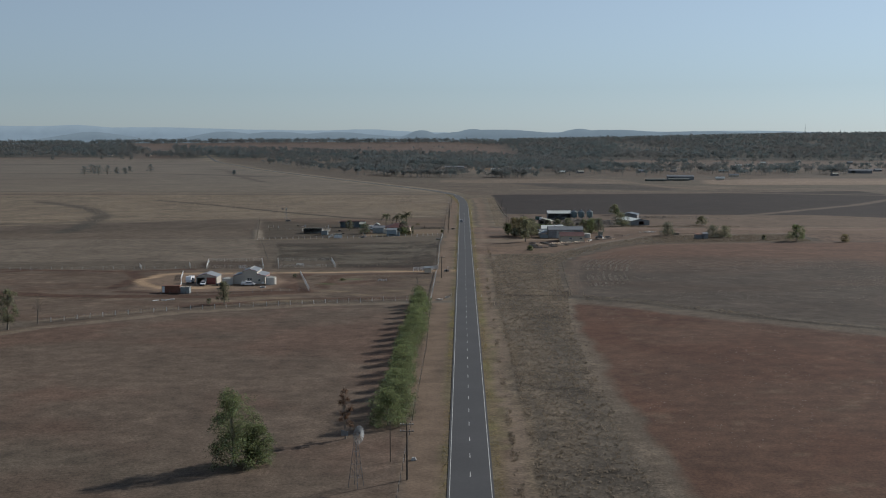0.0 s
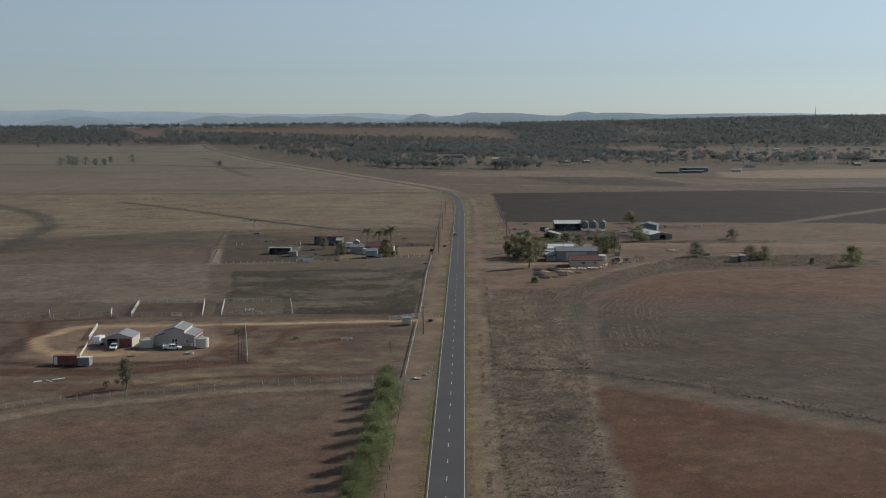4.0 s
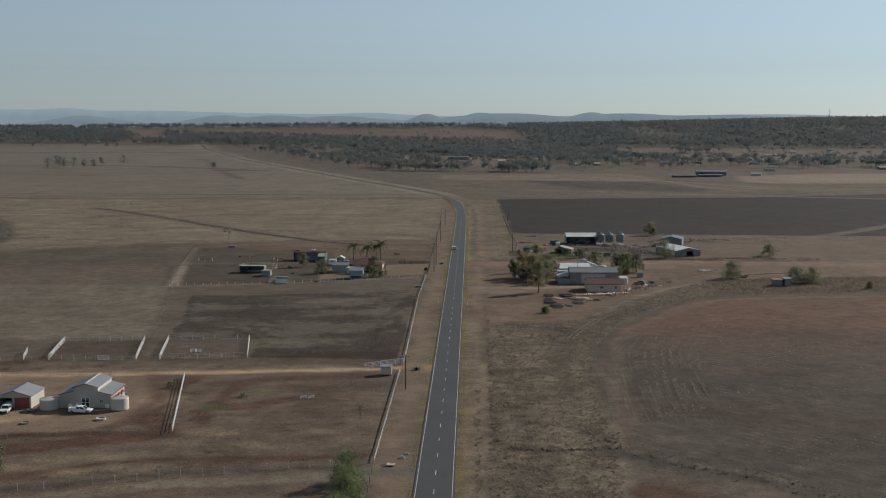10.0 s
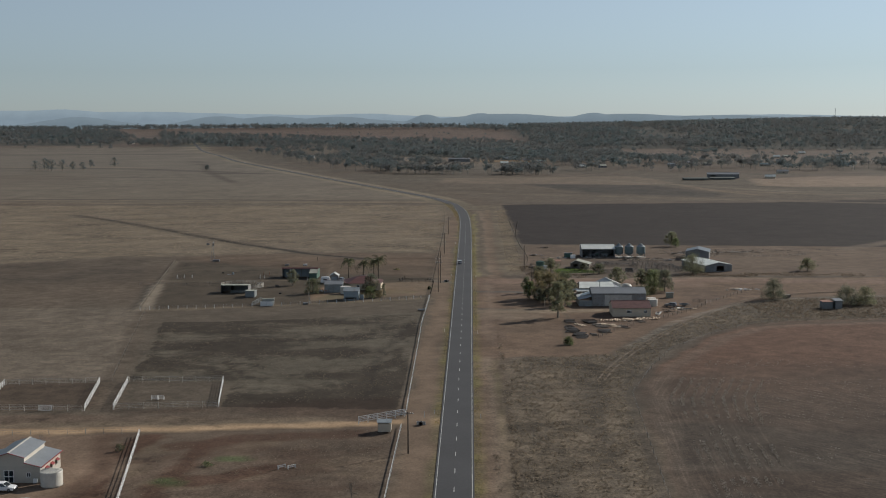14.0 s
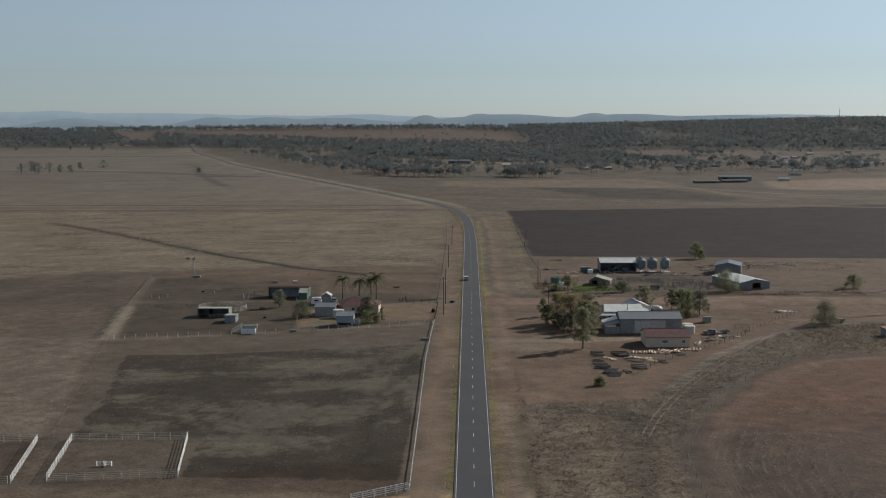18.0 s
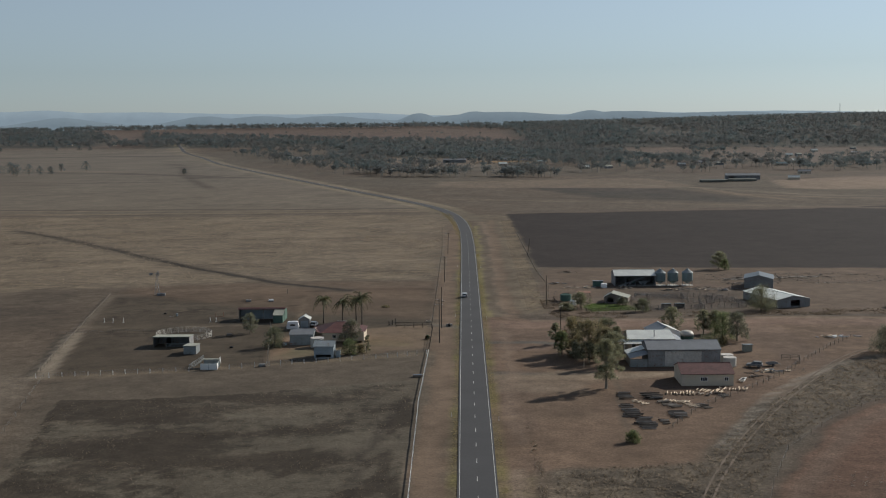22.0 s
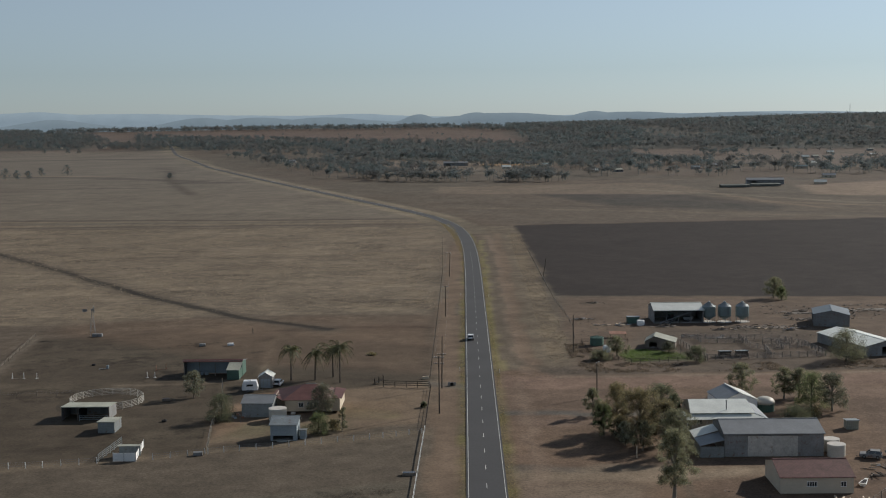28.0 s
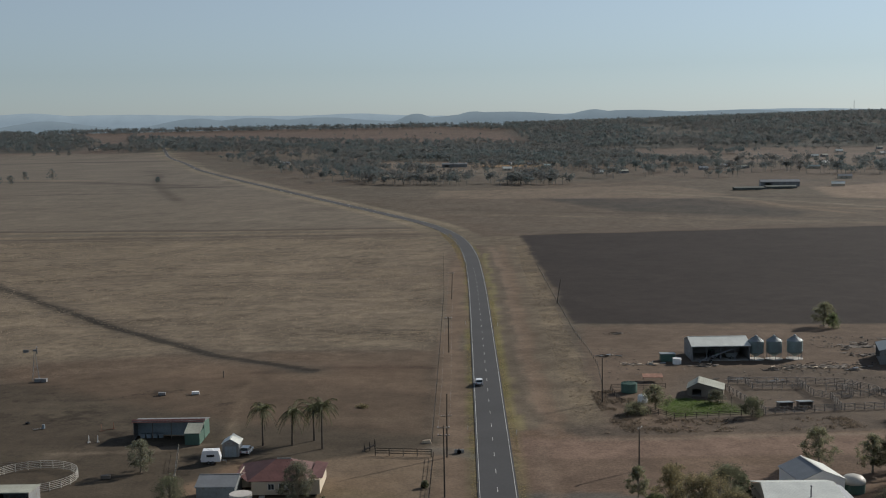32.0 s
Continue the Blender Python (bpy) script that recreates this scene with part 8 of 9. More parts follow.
part("deck", Shape().slab((0, -0.5, 0.15), (2.4, -0.5, 1.1), (2.4, 0.5, 1.1), (0, 0.5, 0.15), 0.08), "darkwood", e)
for x, z in ((0.1, 1.2), (1.2, 1.6), (2.3, 2.1)):
    part("post", Shape().box(x, x + 0.12, -0.64, -0.52, 0, z).box(x, x + 0.12, 0.52, 0.64, 0, z), "darkwood", e)
e = thing("stone_block", "tan heap of stone by the gateway", "stone", (-14.2, 693.8, 0))
part("stone", Shape().hexa([(-1, -0.5, 0), (1.1, -0.5, 0), (1, 0.5, 0), (-0.9, 0.4, 0), (-0.8, -0.4, 0.6), (0.8, -0.35, 0.7), (0.8, 0.3, 0.65), (-0.7, 0.3, 0.55)]), "palewood", e)
cl = thing("clothesline", "rotary clothesline hung with faded washing", "clothesline", (-54.2, 648.2, 0))
part("pole", Shape().rod((0, 0, 0), (0, 0, 1.9), 0.04), "steel", cl)
for i in range(4):
    a = math.pi / 2 * i + 0.4
    part("arm", Shape().rod((0, 0, 1.85), (1.9 * math.cos(a), 1.9 * math.sin(a), 1.95), 0.025), "steel", cl)
for i in range(6):
    a = 1.05 * i
    x, y = 1.6 * math.cos(a), 1.6 * math.sin(a)
    part("washing", Shape().box(x - 0.3, x + 0.3, y - 0.02, y + 0.02, 1.3 + 0.1 * (i % 3), 1.88), ("zincwall", "bluewall", "rusty")[i % 3], cl)
cb = thing("cattle_grid", "narrow water channel marker post in bare yard", "post", (-71.3, 763.5, 0))
part("post", Shape().box(-0.12, 0.12, -0.12, 0.12, 0, 1.8), "wood", cb)

# ---------------------------------------------------------------- the right-hand farm
pk = gable_shed("worker_hut", "pale weatherboard hut with faded red gabled roof", "house", 13.0, 11.0, 3.1, 4.8, "x", "paleboard", "redroof", [(4.7, 6.5, 1.2, 2.2), (10.7, 11.7, 1.2, 2.2)], at=(52.1, 594.3, 0))
window(pk, 4.7, 6.5, 0, 1.2, 2.2, bars=3)
window(pk, 10.7, 11.7, 0, 1.2, 2.2, bars=1)
gb = gable_shed("machinery_shed", "large grey sheet-metal machinery shed with sliding doors", "shed", 19.5, 11.4, 4.7, 6.2, "x", "zincwall", "greyroof", [(4.7, 14.4, 0.05, 4.4)], at=(47.3, 618.3, 0))
for x in (4.6, 9.5):
    part("sliding_door", Shape().box(x, x + 4.9, -0.07, -0.01, 0.06, 4.15), "paledoor", gb, "pale sliding sheet-metal door")
part("door_track", Shape().box(0.5, 15.0, -0.12, -0.002, 4.22, 4.34), "steel", gb)
e = thing("lean_to", "low lean-to with pale metal roof beside shed", "shed", (42.5, 617.8, 0))
part("front_wall", Shape().box(0, 4.6, 0, 0.1, 0, 2.2), "zinc", e)
part("side_wall", Shape().box(0, 0.1, 0.103, 11.4, 0, 2.3), "zinc", e)
part("roof", Shape().slab((-0.2, -0.3, 2.45), (4.7, -0.3, 3.6), (4.7, 6.0, 3.6), (-0.2, 6.0, 2.45), 0.06), "silverroof", e)
part("roof", Shape().slab((-0.2, 6.1, 2.5), (4.7, 6.1, 3.9), (4.7, 11.6, 3.9), (-0.2, 11.6, 2.5), 0.06), "whiteroof", e)
# white-roofed homestead with verandah
hm = thing("homestead", "low homestead with white metal roof and verandah", "house", (43.4, 637.6, 0))
part("front_wall", wall_with_holes(Shape(), 1.4, 15.4, 1.9, 0.3, 3.3, [(2.5, 3.6, 1.2, 2.4), (6.0, 7.0, 0.3, 2.4), (9.0, 10.2, 1.2, 2.4), (12.5, 13.7, 1.2, 2.4)], 0.2), "paleboard", hm)
part("back_wall", Shape().box(1.4, 15.4, 13.6, 13.8, 0.3, 3.3), "paleboard", hm)
part("side_wall", Shape().box(1.4, 1.6, 2.103, 13.597, 0.3, 3.3).box(15.2, 15.4, 2.103, 13.597, 0.3, 3.3), "paleboard", hm)
part("floor", Shape().box(0, 16.8, 0.1, 13.9, 0.0, 0.28), "wood", hm)
for x in (2.5, 9.0, 12.5):
    window(hm, x, x + 1.15, 1.9, 1.2, 2.4)
part("roof", Shape().slab((1.0, 1.4, 3.75), (14.8, 1.4, 3.75), (14.2, 7.6, 5.4), (1.6, 7.6, 5.4)), "whiteroof", hm)
part("roof", Shape().slab((1.6, 7.603, 5.4), (14.2, 7.603, 5.4), (14.8, 14.2, 3.7), (1.0, 14.2, 3.7)), "whiteroof", hm)
for y in (1.45, 14.2):
    part("gable_end", Shape().prism([(1.6, 3.4), (14.0, 3.4), (7.6, 5.3)], 0, y, y + 0.15), "paleboard", hm)
part("verandah_roof", Shape().slab((-0.4, -0.4, 2.75), (17.4, -0.4, 2.75), (15.6, 1.8, 3.5), (0.6, 1.8, 3.5), 0.05), "whiteroof", hm)
part("verandah_roof", Shape().slab((17.4, -0.4, 2.75), (17.4, 13.6, 2.75), (14.9, 13.0, 3.7), (14.9, 1.803, 3.6), 0.05), "silverroof", hm)
for i in range(9):
    part("verandah_post", Shape().box(0.1 + i * 2.1, 0.2 + i * 2.1, 0.15, 0.25, 0.28, 2.75), "white", hm)
part("flue", Shape().rod((9.0, 3.0, 4.0), (9.0, 3.0, 6.0), 0.12, n=8).rod((9.0, 3.0, 6.0), (9.0, 3.0, 6.15), 0.18, n=8), "steel", hm)
part("side_roof", Shape().slab((-3.0, 2.0, 2.6), (0.55, 2.0, 3.1), (0.55, 6.0, 3.1), (-3.0, 6.0, 2.6), 0.05), "whiteroof", hm)
for x, y in ((-2.9, 2.2), (-2.9, 5.8)):
    part("verandah_post", Shape().box(x, x + 0.1, y, y + 0.1, 0, 2.6), "white", hm)
gr = gable_shed("garage", "white garage with bright metal gabled roof", "garage", 8.4, 9.5, 3.0, 4.7, "y", "white", "whiteroof", at=(54.2, 653.6, 0), turn=8, roof_back="silverroof")
bt = thing("domed_tank", "rounded cream water tank with green base", "water tank", (64.6, 656.4, 0))
part("base", Shape().lathe([(2.1, 0), (2.1, 1.7)], 24), "green", bt)
part("dome", Shape().lathe([(2.2, 1.703), (2.15, 2.3), (1.6, 2.9), (0.7, 3.2)], 24), "creamroof", bt, smooth=True)
tank("water_tank", "low pale round water tank beside shed", 1.7, 2.4, "creamroof", (69.4, 622.4, 0), "flat", "concrete")
tank("water_tank", "low pale round water tank beside shed", 1.75, 2.4, "creamroof", (69.3, 618.4, 0), "flat", "concrete")
skillion("pump_hut", "tiny pale hut on short grass", 2.5, 2.2, 2.0, 1.8, "oldroof", "zinc", (77.7, 638.6, 0))

bn = gable_shed("hay_barn", "open-fronted grey steel barn with pale roof", "barn", 16.2, 12.0, 4.3, 5.9, "x", "zincwall", "whiteroof", [(0.1, 16.1, 0.0, 4.0)], at=(58.0, 776.6, 0))
for i in range(5):
    part("column", Shape().box(0.1 + i * 3.95, 0.3 + i * 3.95, 0.14, 0.32, 0, 4.25), "steel", bn)
part("inner_back", Shape().box(0.3, 15.9, 11.5, 11.6, 0, 4.2), "zincwall", bn)
ag = thing("grain_auger", "long grey grain auger on wheels before barn", "auger", (59.8, 774.4, 0), -8)
part("tube", Shape().rod((0, 0, 0.5), (9.0, 0.5, 3.9), 0.16, n=8), "steel", ag)
part("frame", Shape().rod((3.0, -0.8, 0.4), (5.0, 0.3, 2.3), 0.05).rod((3.0, 0.8, 0.4), (5.0, 0.3, 2.3), 0.05).rod((3.0, -0.8, 0.4), (3.0, 0.8, 0.4), 0.05).rod((0.0, 0, 0), (0, 0, 0.5), 0.3), "steel", ag)
for y in (-0.8, 0.8):
    wheel(ag, 3.0, y, 0.4)
tc = thing("tractor", "green tractor parked inside the barn", "tractor", (64.5, 780.0, 0), 20)
part("bonnet", Shape().box(0.2, 2.2, -0.4, 0.4, 0.8, 1.5), "green", tc)
part("cab", Shape().box(-1.0, 0.197, -0.7, 0.7, 0.9, 2.5), "glass", tc)
part("roof", Shape().box(-1.1, 0.3, -0.8, 0.8, 2.503, 2.62), "green", tc)
for x, r in ((-0.5, 0.8), (1.8, 0.5)):
    for y in (-0.85, 0.85):
        wheel(tc, x, y, r, 0.4)
e = thing("grain_bin_trailer", "pale trailer parked inside the barn", "trailer", (69.5, 779.5, 0))
part("tub", Shape().hexa([(-1.2, -0.8, 0.6), (1.2, -0.8, 0.6), (1.2, 0.8, 0.6), (-1.2, 0.8, 0.6), (-1.7, -1.1, 1.7), (1.7, -1.1, 1.7), (1.7, 1.1, 1.7), (-1.7, 1.1, 1.7)]), "zinc", e)
for y in (-0.9, 0.9):
    wheel(e, 0, y, 0.42)
for i, x in enumerate((76.3, 81.4, 87.2)):
    e = thing("grain_silo", "galvanised round grain silo with conical roof", "silo", (x, 778.6, 0), 20 * i, group="grain silos beside the barn")
    rings = []
    for j in range(13):
        rings.append((2.15 * (1.01 if j % 2 else 0.995), 1.9 + 3.3 * j / 12))
    part("body", Shape().lathe(rings, 26), "silo", e, smooth=True)
    part("hopper", Shape().lathe([(0.3, 0.7), (2.1, 1.897)], 20), "silo", e)
    part("roof", Shape().lathe([(2.25, 5.203), (1.2, 5.9), (0.35, 6.5)], 20), "zinc", e)
    rib = Shape()
    for k in range(16):
        a = 2 * math.pi * k / 16
        rib.rod((2.2 * math.cos(a), 2.2 * math.sin(a), 5.24), (0.4 * math.cos(a), 0.4 * math.sin(a), 6.5), 0.04, n=4)
    part("roof_rib", rib, "zinc", e)
    part("cap", Shape().lathe([(0.4, 6.503), (0.4, 6.7), (0.1, 6.85)], 12), "zinc", e)
    for k in range(8):
        a = 2 * math.pi * (k + 0.5) / 8
        part("leg", Shape().rod((2.0 * math.cos(a), 2.0 * math.sin(a), 0), (2.05 * math.cos(a), 2.05 * math.sin(a), 2.0), 0.06, n=5), "steel", e)
    part("pad", Shape().lathe([(2.4, -0.05), (2.4, 0.06)], 20), "concrete", e)
    lad = Shape().rod((-0.2, -2.3, 0.3), (-0.2, -2.3, 5.3), 0.03, n=4).rod((0.2, -2.3, 0.3), (0.2, -2.3, 5.3), 0.03, n=4)
    for k in range(12):
        lad.rod((-0.2, -2.3, 0.5 + k * 0.4), (0.2, -2.3, 0.5 + k * 0.4), 0.02, n=4)
    part("ladder", lad, "steel", e)
ck = gable_shed("fowl_house", "old low farm shed with pale gabled roof", "shed", 8.6, 7.0, 2.0, 3.5, "y", "wood", "oldroof", [(1.2, 3.4, 0.1, 1.9)], at=(48.8, 734.0, 0), turn=-14, ridge_at=0.3)
tank("water_tank", "green round corrugated water tank by garden", 2.0, 2.3, "green", (35.3, 739.4, 0), "cone", "green")
tank("water_tank", "small white poly tank in the yard", 1.2, 1.6, "white", (37.0, 728.2, 0), "dome")
skillion("green_shed", "small green box shed on bare ground", 3.9, 3.0, 2.2, 2.0, "green", "zinc", (49.4, 776.6, 0))
tank("poly_tank", "small white tank beside green shed", 1.2, 1.6, "white", (53.2, 773.2, 0), "flat", "white")
cp = thing("carport", "low rusty-roofed pen open at front", "carport", (40.6, 750.6, 0), -4)
part("roof", Shape().slab((-0.2, -0.2, 1.3), (5.0, -0.2, 1.3), (5.0, 3.6, 1.5), (-0.2, 3.6, 1.5), 0.07), "rusty", cp)
for x in (0, 4.7):
    for y in (0, 3.2):
        part("post", Shape().box(x, x + 0.1, y, y + 0.1, 0, 1.25), "wood", cp)
for x, y, lab in ((67.6, 719.3, "small pale calf shelter in cattle yard"), (72.4, 719.8, "small pale calf shelter with dark front")):
    skillion("calf_shelter", lab, 3.1, 2.4, 1.6, 1.3, "wood", "zinc", (x, y, 0), 3, 1.0, 3)
bf = gable_shed("open_shed", "blue-grey steel shed open along one side", "shed", 11.0, 13.0, 3.9, 5.2, "y", "zincwall", "blueroof", at=(107.6, 768.5, 0), turn=-14, side_left=False)
for y in (0.2, 6.4, 12.6):
    part("column", Shape().box(0.0, 0.18, y, y + 0.18, 0, 3.85), "steel", bf)
wf = gable_shed("low_shed", "long low shed with pale gabled roof and open bay", "shed", 13.0, 24.0, 2.9, 4.2, "y", "zincwall", "whiteroof", [(5.4, 9.0, 0, 2.5)], at=(107.5, 717.8, 0), turn=16)
part("inner_wall", Shape().box(0.3, 12.7, 8.0, 8.1, 0, 2.8), "redroof", wf, "rust-brown inner wall")
th = thing("tin_hut", "small old tin hut with open middle", "hut", (128.9, 611.0, 0), 3)
for q in ((0, 3.4, 0, 0.1, 0, 2.6), (4.4, 6.9, 0, 0.1, 0, 2.9), (0, 0.1, 0.103, 3.6, 0, 2.6), (6.8, 6.9, 0.103, 3.6, 0, 2.9), (0, 6.9, 3.603, 3.7, 0, 2.6)):
    part("wall", Shape().box(*q), "zincwall", th)
part("roof", Shape().slab((-0.2, -0.2, 2.62), (3.8, -0.2, 2.62), (3.8, 3.9, 2.8), (-0.2, 3.9, 2.8), 0.06), "rusty", th)
part("roof", Shape().slab((4.2, -0.3, 2.95), (7.2, -0.3, 3.1), (7.2, 3.9, 3.4), (4.2, 3.9, 3.3), 0.06), "silverroof", th)
solo("old_trailer", Shape().box(0, 3.0, 0, 1.8, 0.5, 1.3).rod((0.8, -0.1, 0.4), (0.8, 1.9, 0.4), 0.4, n=12).rod((2.2, -0.1, 0.4), (2.2, 1.9, 0.4), 0.4, n=12), "wood", "derelict dark trailer in rough grass", "trailer", (121.5, 637.5, 0), 10)

# two pale wheel ruts curving through the rough grass
RUT = [(36.9, 490.6), (41.3, 506.5), (46.6, 520.8), (54.1, 539.1), (61.3, 554.5), (71.8, 575.8), (85.1, 599.5), (103.1, 629.8), (118.5, 646.4), (150, 656)]
track = thing("wheel_track", "pale two-rut wheel track through rough grass", "track", kind="structure")
for off in (-0.85, 0.85):
    t_ = np.linspace(0, len(RUT) - 1, 90)
    c = np.stack([np.interp(t_, range(len(RUT)), [p[k] for p in RUT]) for k in (0, 1)], 1)
    for _ in range(30):
        c[1:-1] = (c[:-2] + 2 * c[1:-1] + c[2:]) / 4
    d = np.gradient(c, axis=0)
    d /= np.hypot(*d.T)[:, None]
    nrm = np.stack([d[:, 1], -d[:, 0]], 1)
    wob = 0.2 + 0.05 * np.sin(np.arange(90) * 1.7) + 0.04 * np.sin(np.arange(90) * 4.1)
    s = Shape()
    for i in range(89):
        q = [c[i] + nrm[i] * (off - wob[i]), c[i] + nrm[i] * (off + wob[i]), c[i + 1] + nrm[i + 1] * (off + wob[i + 1]), c[i + 1] + nrm[i + 1] * (off - wob[i + 1])]
        s.hexa([(*p, -0.05) for p in q] + [(*p, 0.045) for p in q])
    part("rut", s, "palesoil", track)

# timber stacks in the bare yard
rng = np.random.RandomState(77)
for x, y, n, L, m_, turn in ((36.5, 584.0, 11, 3.2, "wood", 0), (43.0, 583.0, 16, 4.2, "wood", 4), (50.2, 585.6, 12, 2.6, "palewood", 80), (54.4, 585.4, 10, 2.2, "darkwood", 70), (57.8, 588.0, 12, 2.4, "palewood", 60),
                             (64.0, 590.0, 12, 2.0, "palewood", 75), (45.6, 574.6, 10, 3.0, "darkwood", 20), (47.6, 577.6, 8, 1.9, "palewood", 65), (50.4, 574.4, 9, 2.2, "palewood", 25), (53.0, 573.6, 6, 2.0, "wood", 15),
                             (46.0, 565.0, 15, 3.6, "wood", 2), (36.0, 566.0, 12, 3.8, "wood", -4), (37.6, 559.0, 12, 3.6, "wood", -6), (35.6, 571.6, 10, 3.2, "wood", 3), (38.0, 555.2, 7, 3.4, "darkwood", -3), (38.6, 577.0, 7, 1.6, "palewood", 40), (41.6, 559.6, 5, 1.8, "rusty", 10), (60.0, 584.8, 6, 2.6, "darkwood", 10)):
    e = thing("timber_stack", dict(wood="stack of weathered grey timber on bare ground", darkwood="stack of dark old timber on bare ground", palewood="heap of pale cut timber on bare ground", rusty="small rusty scrap heap on bare ground")[m_], "timber", (x, y, 0), turn, group="timber stacks in the yard")
    for i in range(n):
        row, lay = i % 9, i // 9
        w = L * rng.uniform(0.7, 1.2)
        o = rng.uniform(-0.4, 0.4)
        y0 = (row - 4) * 0.78 + rng.uniform(-0.2, 0.2)
        rad = rng.uniform(0.11, 0.2)
        z0 = rad + lay * 0.3
        part("log", Shape().rod((o - w / 2, y0 + rng.uniform(-0.15, 0.15), z0), (o + w / 2, y0 + rng.uniform(-0.25, 0.25), z0 + rng.uniform(0, 0.06)), rad, rad * rng.uniform(0.75, 1.0), n=7), m_ if m_ == "palewood" else ("wood", "greytimber", "wood", "darkwood")[rng.randint(4)], e)

# old vehicles and heaps
wk = wagon((75.6, 616.8, 0), 160, "old faded grey car body on bare ground", "zincwall", False, 4.2)
tl = thing("box_trailer", "old grey box trailer on bare ground", "trailer", (80.6, 618.4, 0), 12)
part("tray", Shape().box(-1.4, 1.4, -0.8, 0.8, 0.5, 0.6).box(-1.4, 1.4, -0.8, -0.74, 0.603, 1.0).box(-1.4, 1.4, 0.74, 0.8, 0.603, 1.0).box(-1.4, -1.34, -0.737, 0.737, 0.603, 1.0).box(1.34, 1.4, -0.737, 0.737, 0.603, 1.0), "zincwall", tl)
for y in (-0.9, 0.9):
    wheel(tl, 0, y, 0.34)
part("drawbar", Shape().rod((1.4, -0.4, 0.5), (2.6, 0, 0.45), 0.04).rod((1.4, 0.4, 0.5), (2.6, 0, 0.45), 0.04).rod((2.5, 0, 0), (2.5, 0, 0.5), 0.04), "steel", tl)
bo = thing("dinghy", "white fibreglass dinghy lying on the ground", "boat", (68.6, 599.4, 0), 60)
part("hull", Shape().hexa([(-1.3, -0.4, 0), (1.5, -0.2, 0), (1.5, 0.2, 0), (-1.3, 0.4, 0), (-1.5, -0.75, 0.6), (2.0, -0.3, 0.65), (2.0, 0.3, 0.65), (-1.5, 0.75, 0.6)]), "white", bo)
# dark plate on the solid hull stands in for its shaded hollow
part("inside", Shape().hexa([(-1.2, -0.5, 0.603), (1.3, -0.3, 0.603), (1.3, 0.3, 0.603), (-1.2, 0.5, 0.603), (-1.2, -0.5, 0.63), (1.3, -0.3, 0.64), (1.3, 0.3, 0.64), (-1.2, 0.5, 0.63)]), "dark", bo)


def heap(x, y, n, spread, label, mats, seed, long_=2.4, low=0.5):
    r = np.random.RandomState(seed)
    e = thing("scrap_heap", label, "scrap heap", (x, y, 0), group="scrap heaps on the farm")
    for i in range(n):
        px_, py_ = r.normal(size=2) * spread * [1.0, 0.35]
        z = max(0.12, low * math.exp(-((px_ / spread) ** 2)) * r.uniform(0.3, 1.4))
        a, L = r.uniform(0, 6.28), long_ * r.uniform(0.4, 1.2)
        d = Vector((math.cos(a), math.sin(a), r.uniform(-0.15, 0.15))) * L / 2
        p = Vector((px_, py_, z))
        q0, q1 = p - d, p + d
        q0.z, q1.z = max(0.08, q0.z), max(0.08, q1.z)
        if r.rand() < 0.6:
            part("piece", Shape().rod(q0, q1, r.uniform(0.05, 0.13), n=5), mats[i % len(mats)], e)
        else:
            w = r.uniform(0.3, 0.8)
            part("piece", Shape().slab((px_ - w, py_ - w * 0.6, z), (px_ + w, py_ - w * 0.5, z + 0.1), (px_ + w, py_ + w * 0.6, z + 0.2), (px_ - w, py_ + w * 0.5, z + 0.1), 0.06), mats[i % len(mats)], e)
    part("base", Shape().lathe([(spread * 1.1, 0), (spread * 0.7, low * 0.35), (spread * 0.2, low * 0.5)], 12), "wood", e).scale = (1, 0.4, 1)
    return e


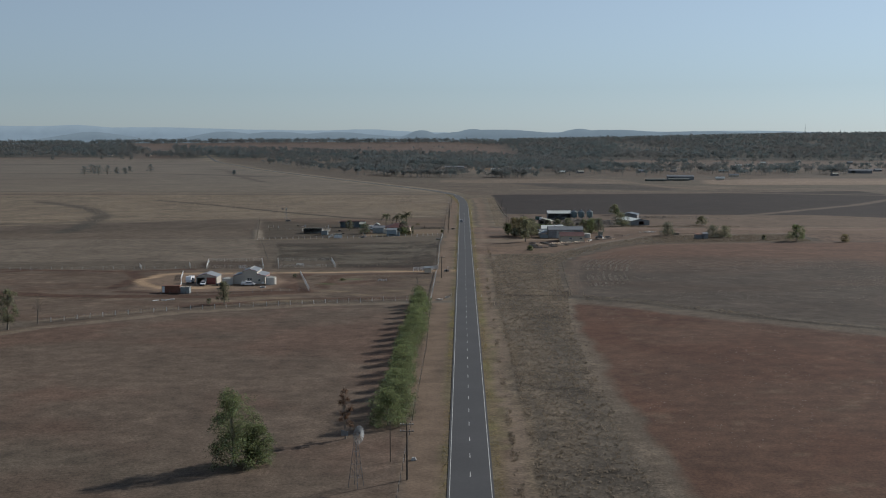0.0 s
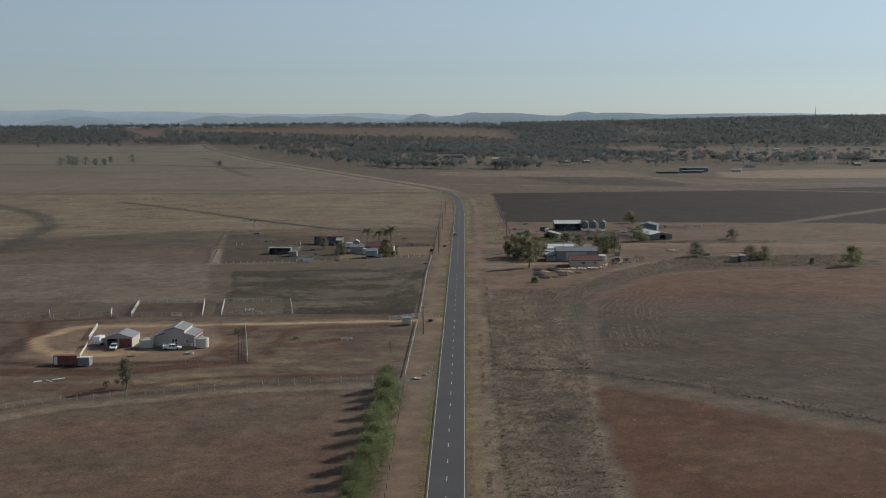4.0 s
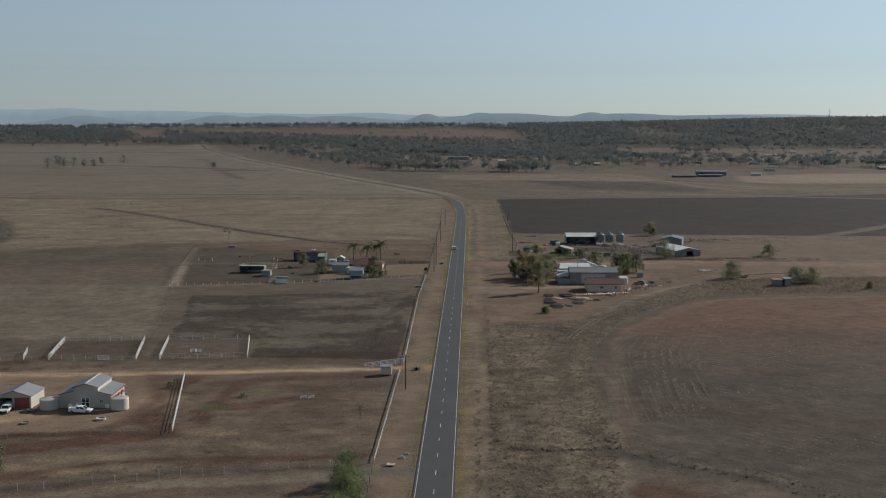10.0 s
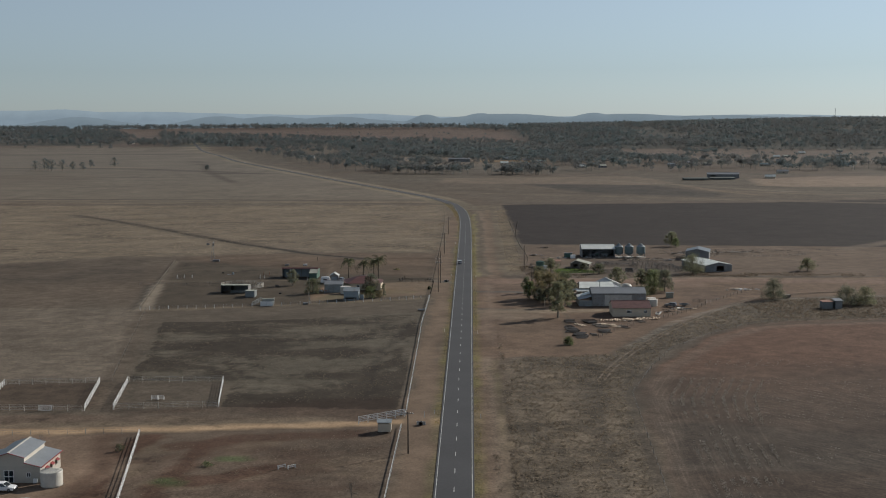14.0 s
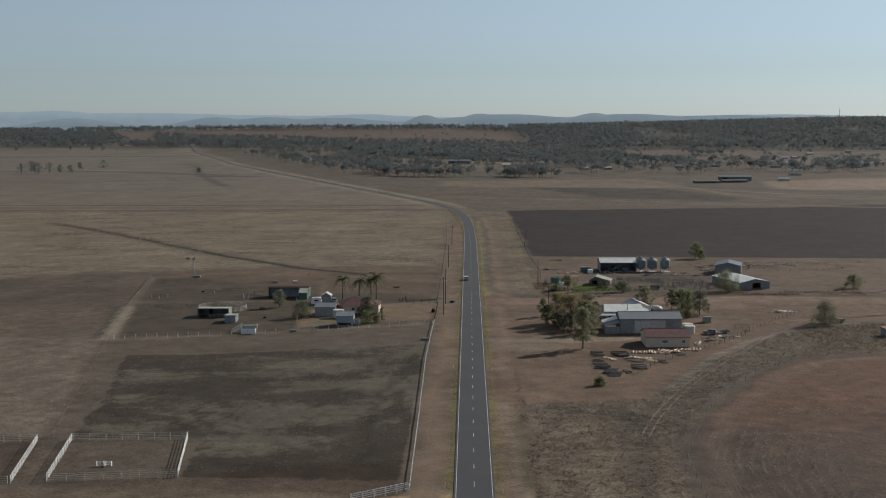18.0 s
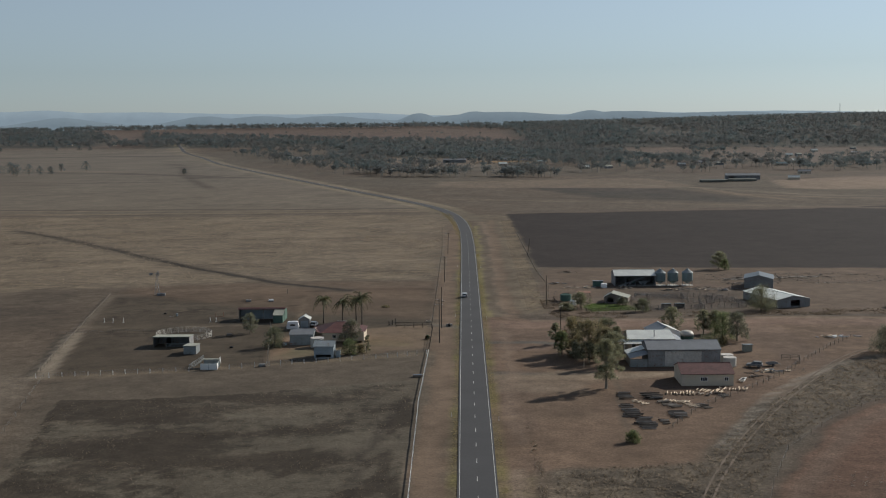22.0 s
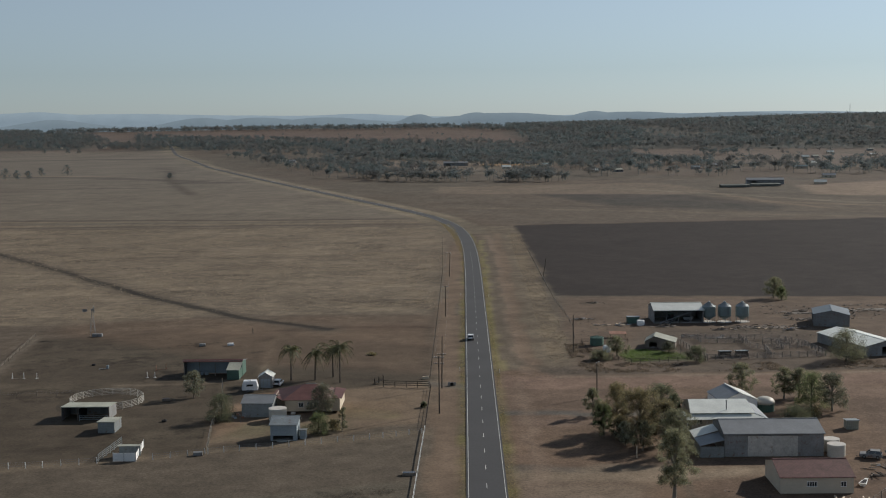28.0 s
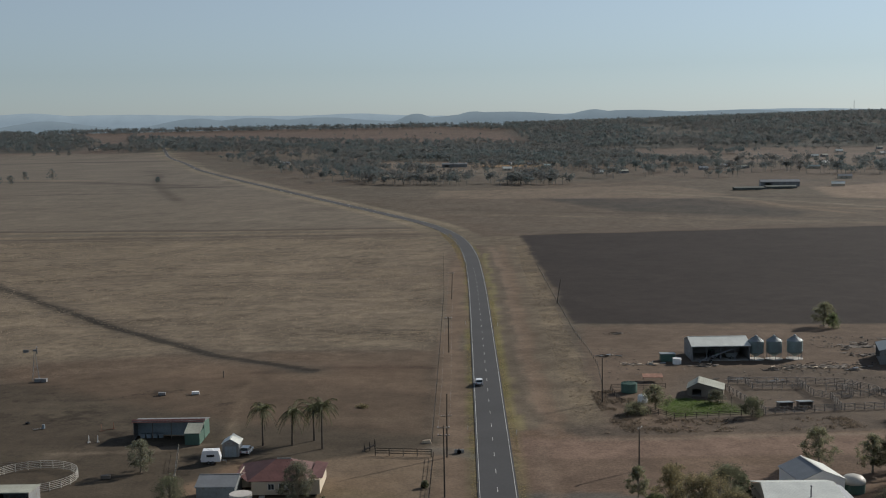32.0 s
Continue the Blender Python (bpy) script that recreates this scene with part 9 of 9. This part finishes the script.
for i, (x, y, n, sp, lab, ms) in enumerate((
        (78.0, 610.4, 26, 2.2, "tangled pale scrap timber and metal on the ground", ("palewood", "zinc", "wood")), (72.7, 604.8, 8, 1.2, "low stack of dark boards on the ground", ("darkwood", "wood")),
        (77.9, 763.4, 16, 1.8, "scrap timber heap in cattle ground", ("wood", "darkwood")), (86.0, 766.6, 40, 3.6, "long heap of dead branches and timber", ("wood", "darkwood", "palewood")),
        (93.5, 766.6, 44, 4.2, "long heap of dead branches and timber", ("wood", "wood", "darkwood")), (112.0, 795.0, 46, 6.0, "wide heap of dark dead timber", ("darkwood", "wood")),
        (35.1, 785.8, 10, 1.6, "small heap of scrap on bare ground", ("darkwood", "zinc")), (42.9, 821.5, 12, 1.8, "small heap of scrap on bare ground", ("wood", "darkwood")),
        (40.6, 773.5, 12, 1.8, "scattered pale scrap on bare ground", ("palewood", "wood")), (46.7, 773.0, 12, 1.7, "scattered pale scrap on bare ground", ("palewood", "zinc")),
        (109.8, 661.4, 26, 3.0, "pale heap of old hay and boards", ("palewood", "white")), (60.2, 769.5, 16, 1.8, "tangled dead branches before barn", ("wood", "darkwood")),
        (-210.7, 375.4, 26, 4.0, "heap of wrecked cars and scrap metal", ("white", "zinc", "rusty")), (-211.8, 353.0, 12, 2.6, "pale scrap metal on bare ground", ("white", "zinc")),
        (64.5, 752.0, 14, 2.4, "old farm implements beside the yards", ("steel", "darkwood")), (73.5, 749.5, 14, 2.6, "old farm implements beside the yards", ("steel", "wood")), (125.0, 800.0, 40, 6.5, "wide low heap of dark dead timber", ("darkwood", "wood")),
        (140.0, 801.0, 30, 6.0, "wide low heap of dark dead timber", ("darkwood", "wood")), (99.0, 762.0, 12, 2.0, "dark scrap heap by open shed", ("darkwood", "steel")),
        (-9.0, 352.5, 5, 0.8, "small pile of stones beside the driveway", ("concrete", "palewood")), (112.0, 782.0, 30, 5.0, "dark dead timber heaped on bare ground", ("darkwood", "wood")))):
    heap(x, y, n, sp, lab, ms, 200 + i)
for x, y, s in ((-9.8, 141.2, 0.5), (-7.0, 358.0, 0.5), (-6.2, 361.0, 0.4)):
    solo("rock", Shape().hexa([(-s, -s, 0), (s, -0.8 * s, 0), (0.9 * s, s, 0), (-0.8 * s, 0.9 * s, 0), (-0.6 * s, -0.6 * s, 0.9 * s), (0.5 * s, -0.5 * s, s), (0.6 * s, 0.5 * s, 0.8 * s), (-0.5 * s, 0.5 * s, 0.9 * s)]), "concrete", "pale rock on the bare road verge", "rock", (x, y, 0))
for x, y, h in ((9.5, 340, 1.0), (33.5, 352, 1.2), (26.5, 318, 0.9), (37.5, 371, 1.3), (30.0, 618.0, 2.4), (42.0, 366.5, 1.0)):
    solo("marker_post", Shape().box(-0.09, 0.09, -0.09, 0.09, 0, h), "palewood", "short pale timber marker post in rough grass", "post", (x, y, 0), group="marker posts on the verge")
hutl = gable_shed("old_cottage", "old dark cottage with faded red roof under trees", "house", 7.0, 6.0, 2.6, 4.0, "x", "wood", "redroof", at=(-170.0, 262.0, 0))

# ---------------------------------------------------------------- far farmhouses
FAR_KINDS = (("pale metal", "whiteroof", 12.0, 8.0, 5.2), ("grey metal", "zinc", 11.0, 8.0, 4.8), ("weathered grey", "greyroof", 14.0, 8.0, 4.8), ("faded cream", "oldroof", 10.0, 7.0, 4.6), ("blue-green metal", "silo", 16.0, 8.0, 4.8))
first = {}
for x, y, turn, kind_ in HOMES:
    word, roof_, w, d, top = FAR_KINDS[kind_]
    place = (x, y, float(rise(np.array([float(x)]), np.array([float(y)]))[0]))
    if kind_ not in first:
        first[kind_] = gable_shed("far_house", "distant farmhouse with %s roof among trees" % word, "house", w, d, 2.9, top, "x", "paleboard" if kind_ % 2 == 0 else "zincwall", roof_, at=place, turn=turn)
        first[kind_]["group"] = "far farmhouses"
        for x0 in (2, 7):
            window(first[kind_], x0, x0 + 2, -0.118, 1, 2.2)
    else:
        copy_thing(first[kind_], pose(*place, 0, 0, turn))
far_shed = gable_shed("far_shed", "distant grey farm shed with low gable", "shed", 36.0, 14.0, 4.6, 6.4, "x", "zincwall", "greyroof", [(4, 10, 0, 3.6)], at=(278, 1598, 0), turn=-8)
far_shed["group"] = "far farm sheds"
copy_thing(far_shed, pose(-34, 2188, 0, 0, 0, 0))
copy_thing(far_shed, pose(620, 1900, 0, 0, 0, -12))
for x, y, w, turn in ((242, 1546, 28, 2), (274, 1560, 28, -3)):
    pen = thing("feed_pen", "long low grey-green covered feed pen on posts", "pen", (x, y, 0), turn, group="feed pens by a distant shed")
    part("roof", Shape().slab((0, 0, 2.2), (w, 0, 2.2), (w, 8, 3.0), (0, 8, 3.0), 0.12), "shadecloth", pen)
    part("back_wall", Shape().box(0, w, 8, 8.1, 0, 2.9), "shadecloth", pen)
    part("front_screen", Shape().box(0, w, 0.3, 0.34, 0.5, 2.1), "shadecloth", pen)
    for k in range(0, w + 1, 6):
        part("post", Shape().box(k - 0.08, k + 0.08, 0.1, 0.26, 0, 2.15), "steel", pen)
pale = gable_shed("far_shed", "small distant shed with pale roof in bare yard", "shed", 12.0, 8.0, 2.4, 4.4, "x", "paleboard", "whiteroof", at=(342, 1588, 0), turn=-15)
mast = thing("radio_mast", "slim radio mast on the wooded ridge", "mast", (1150, 4050, float(rise(np.array([1150.0]), np.array([4050.0]))[0])))
part("mast", Shape().rod((0, 0, 0), (0, 0, 42), 0.9, 0.5, 5), "steel", mast)
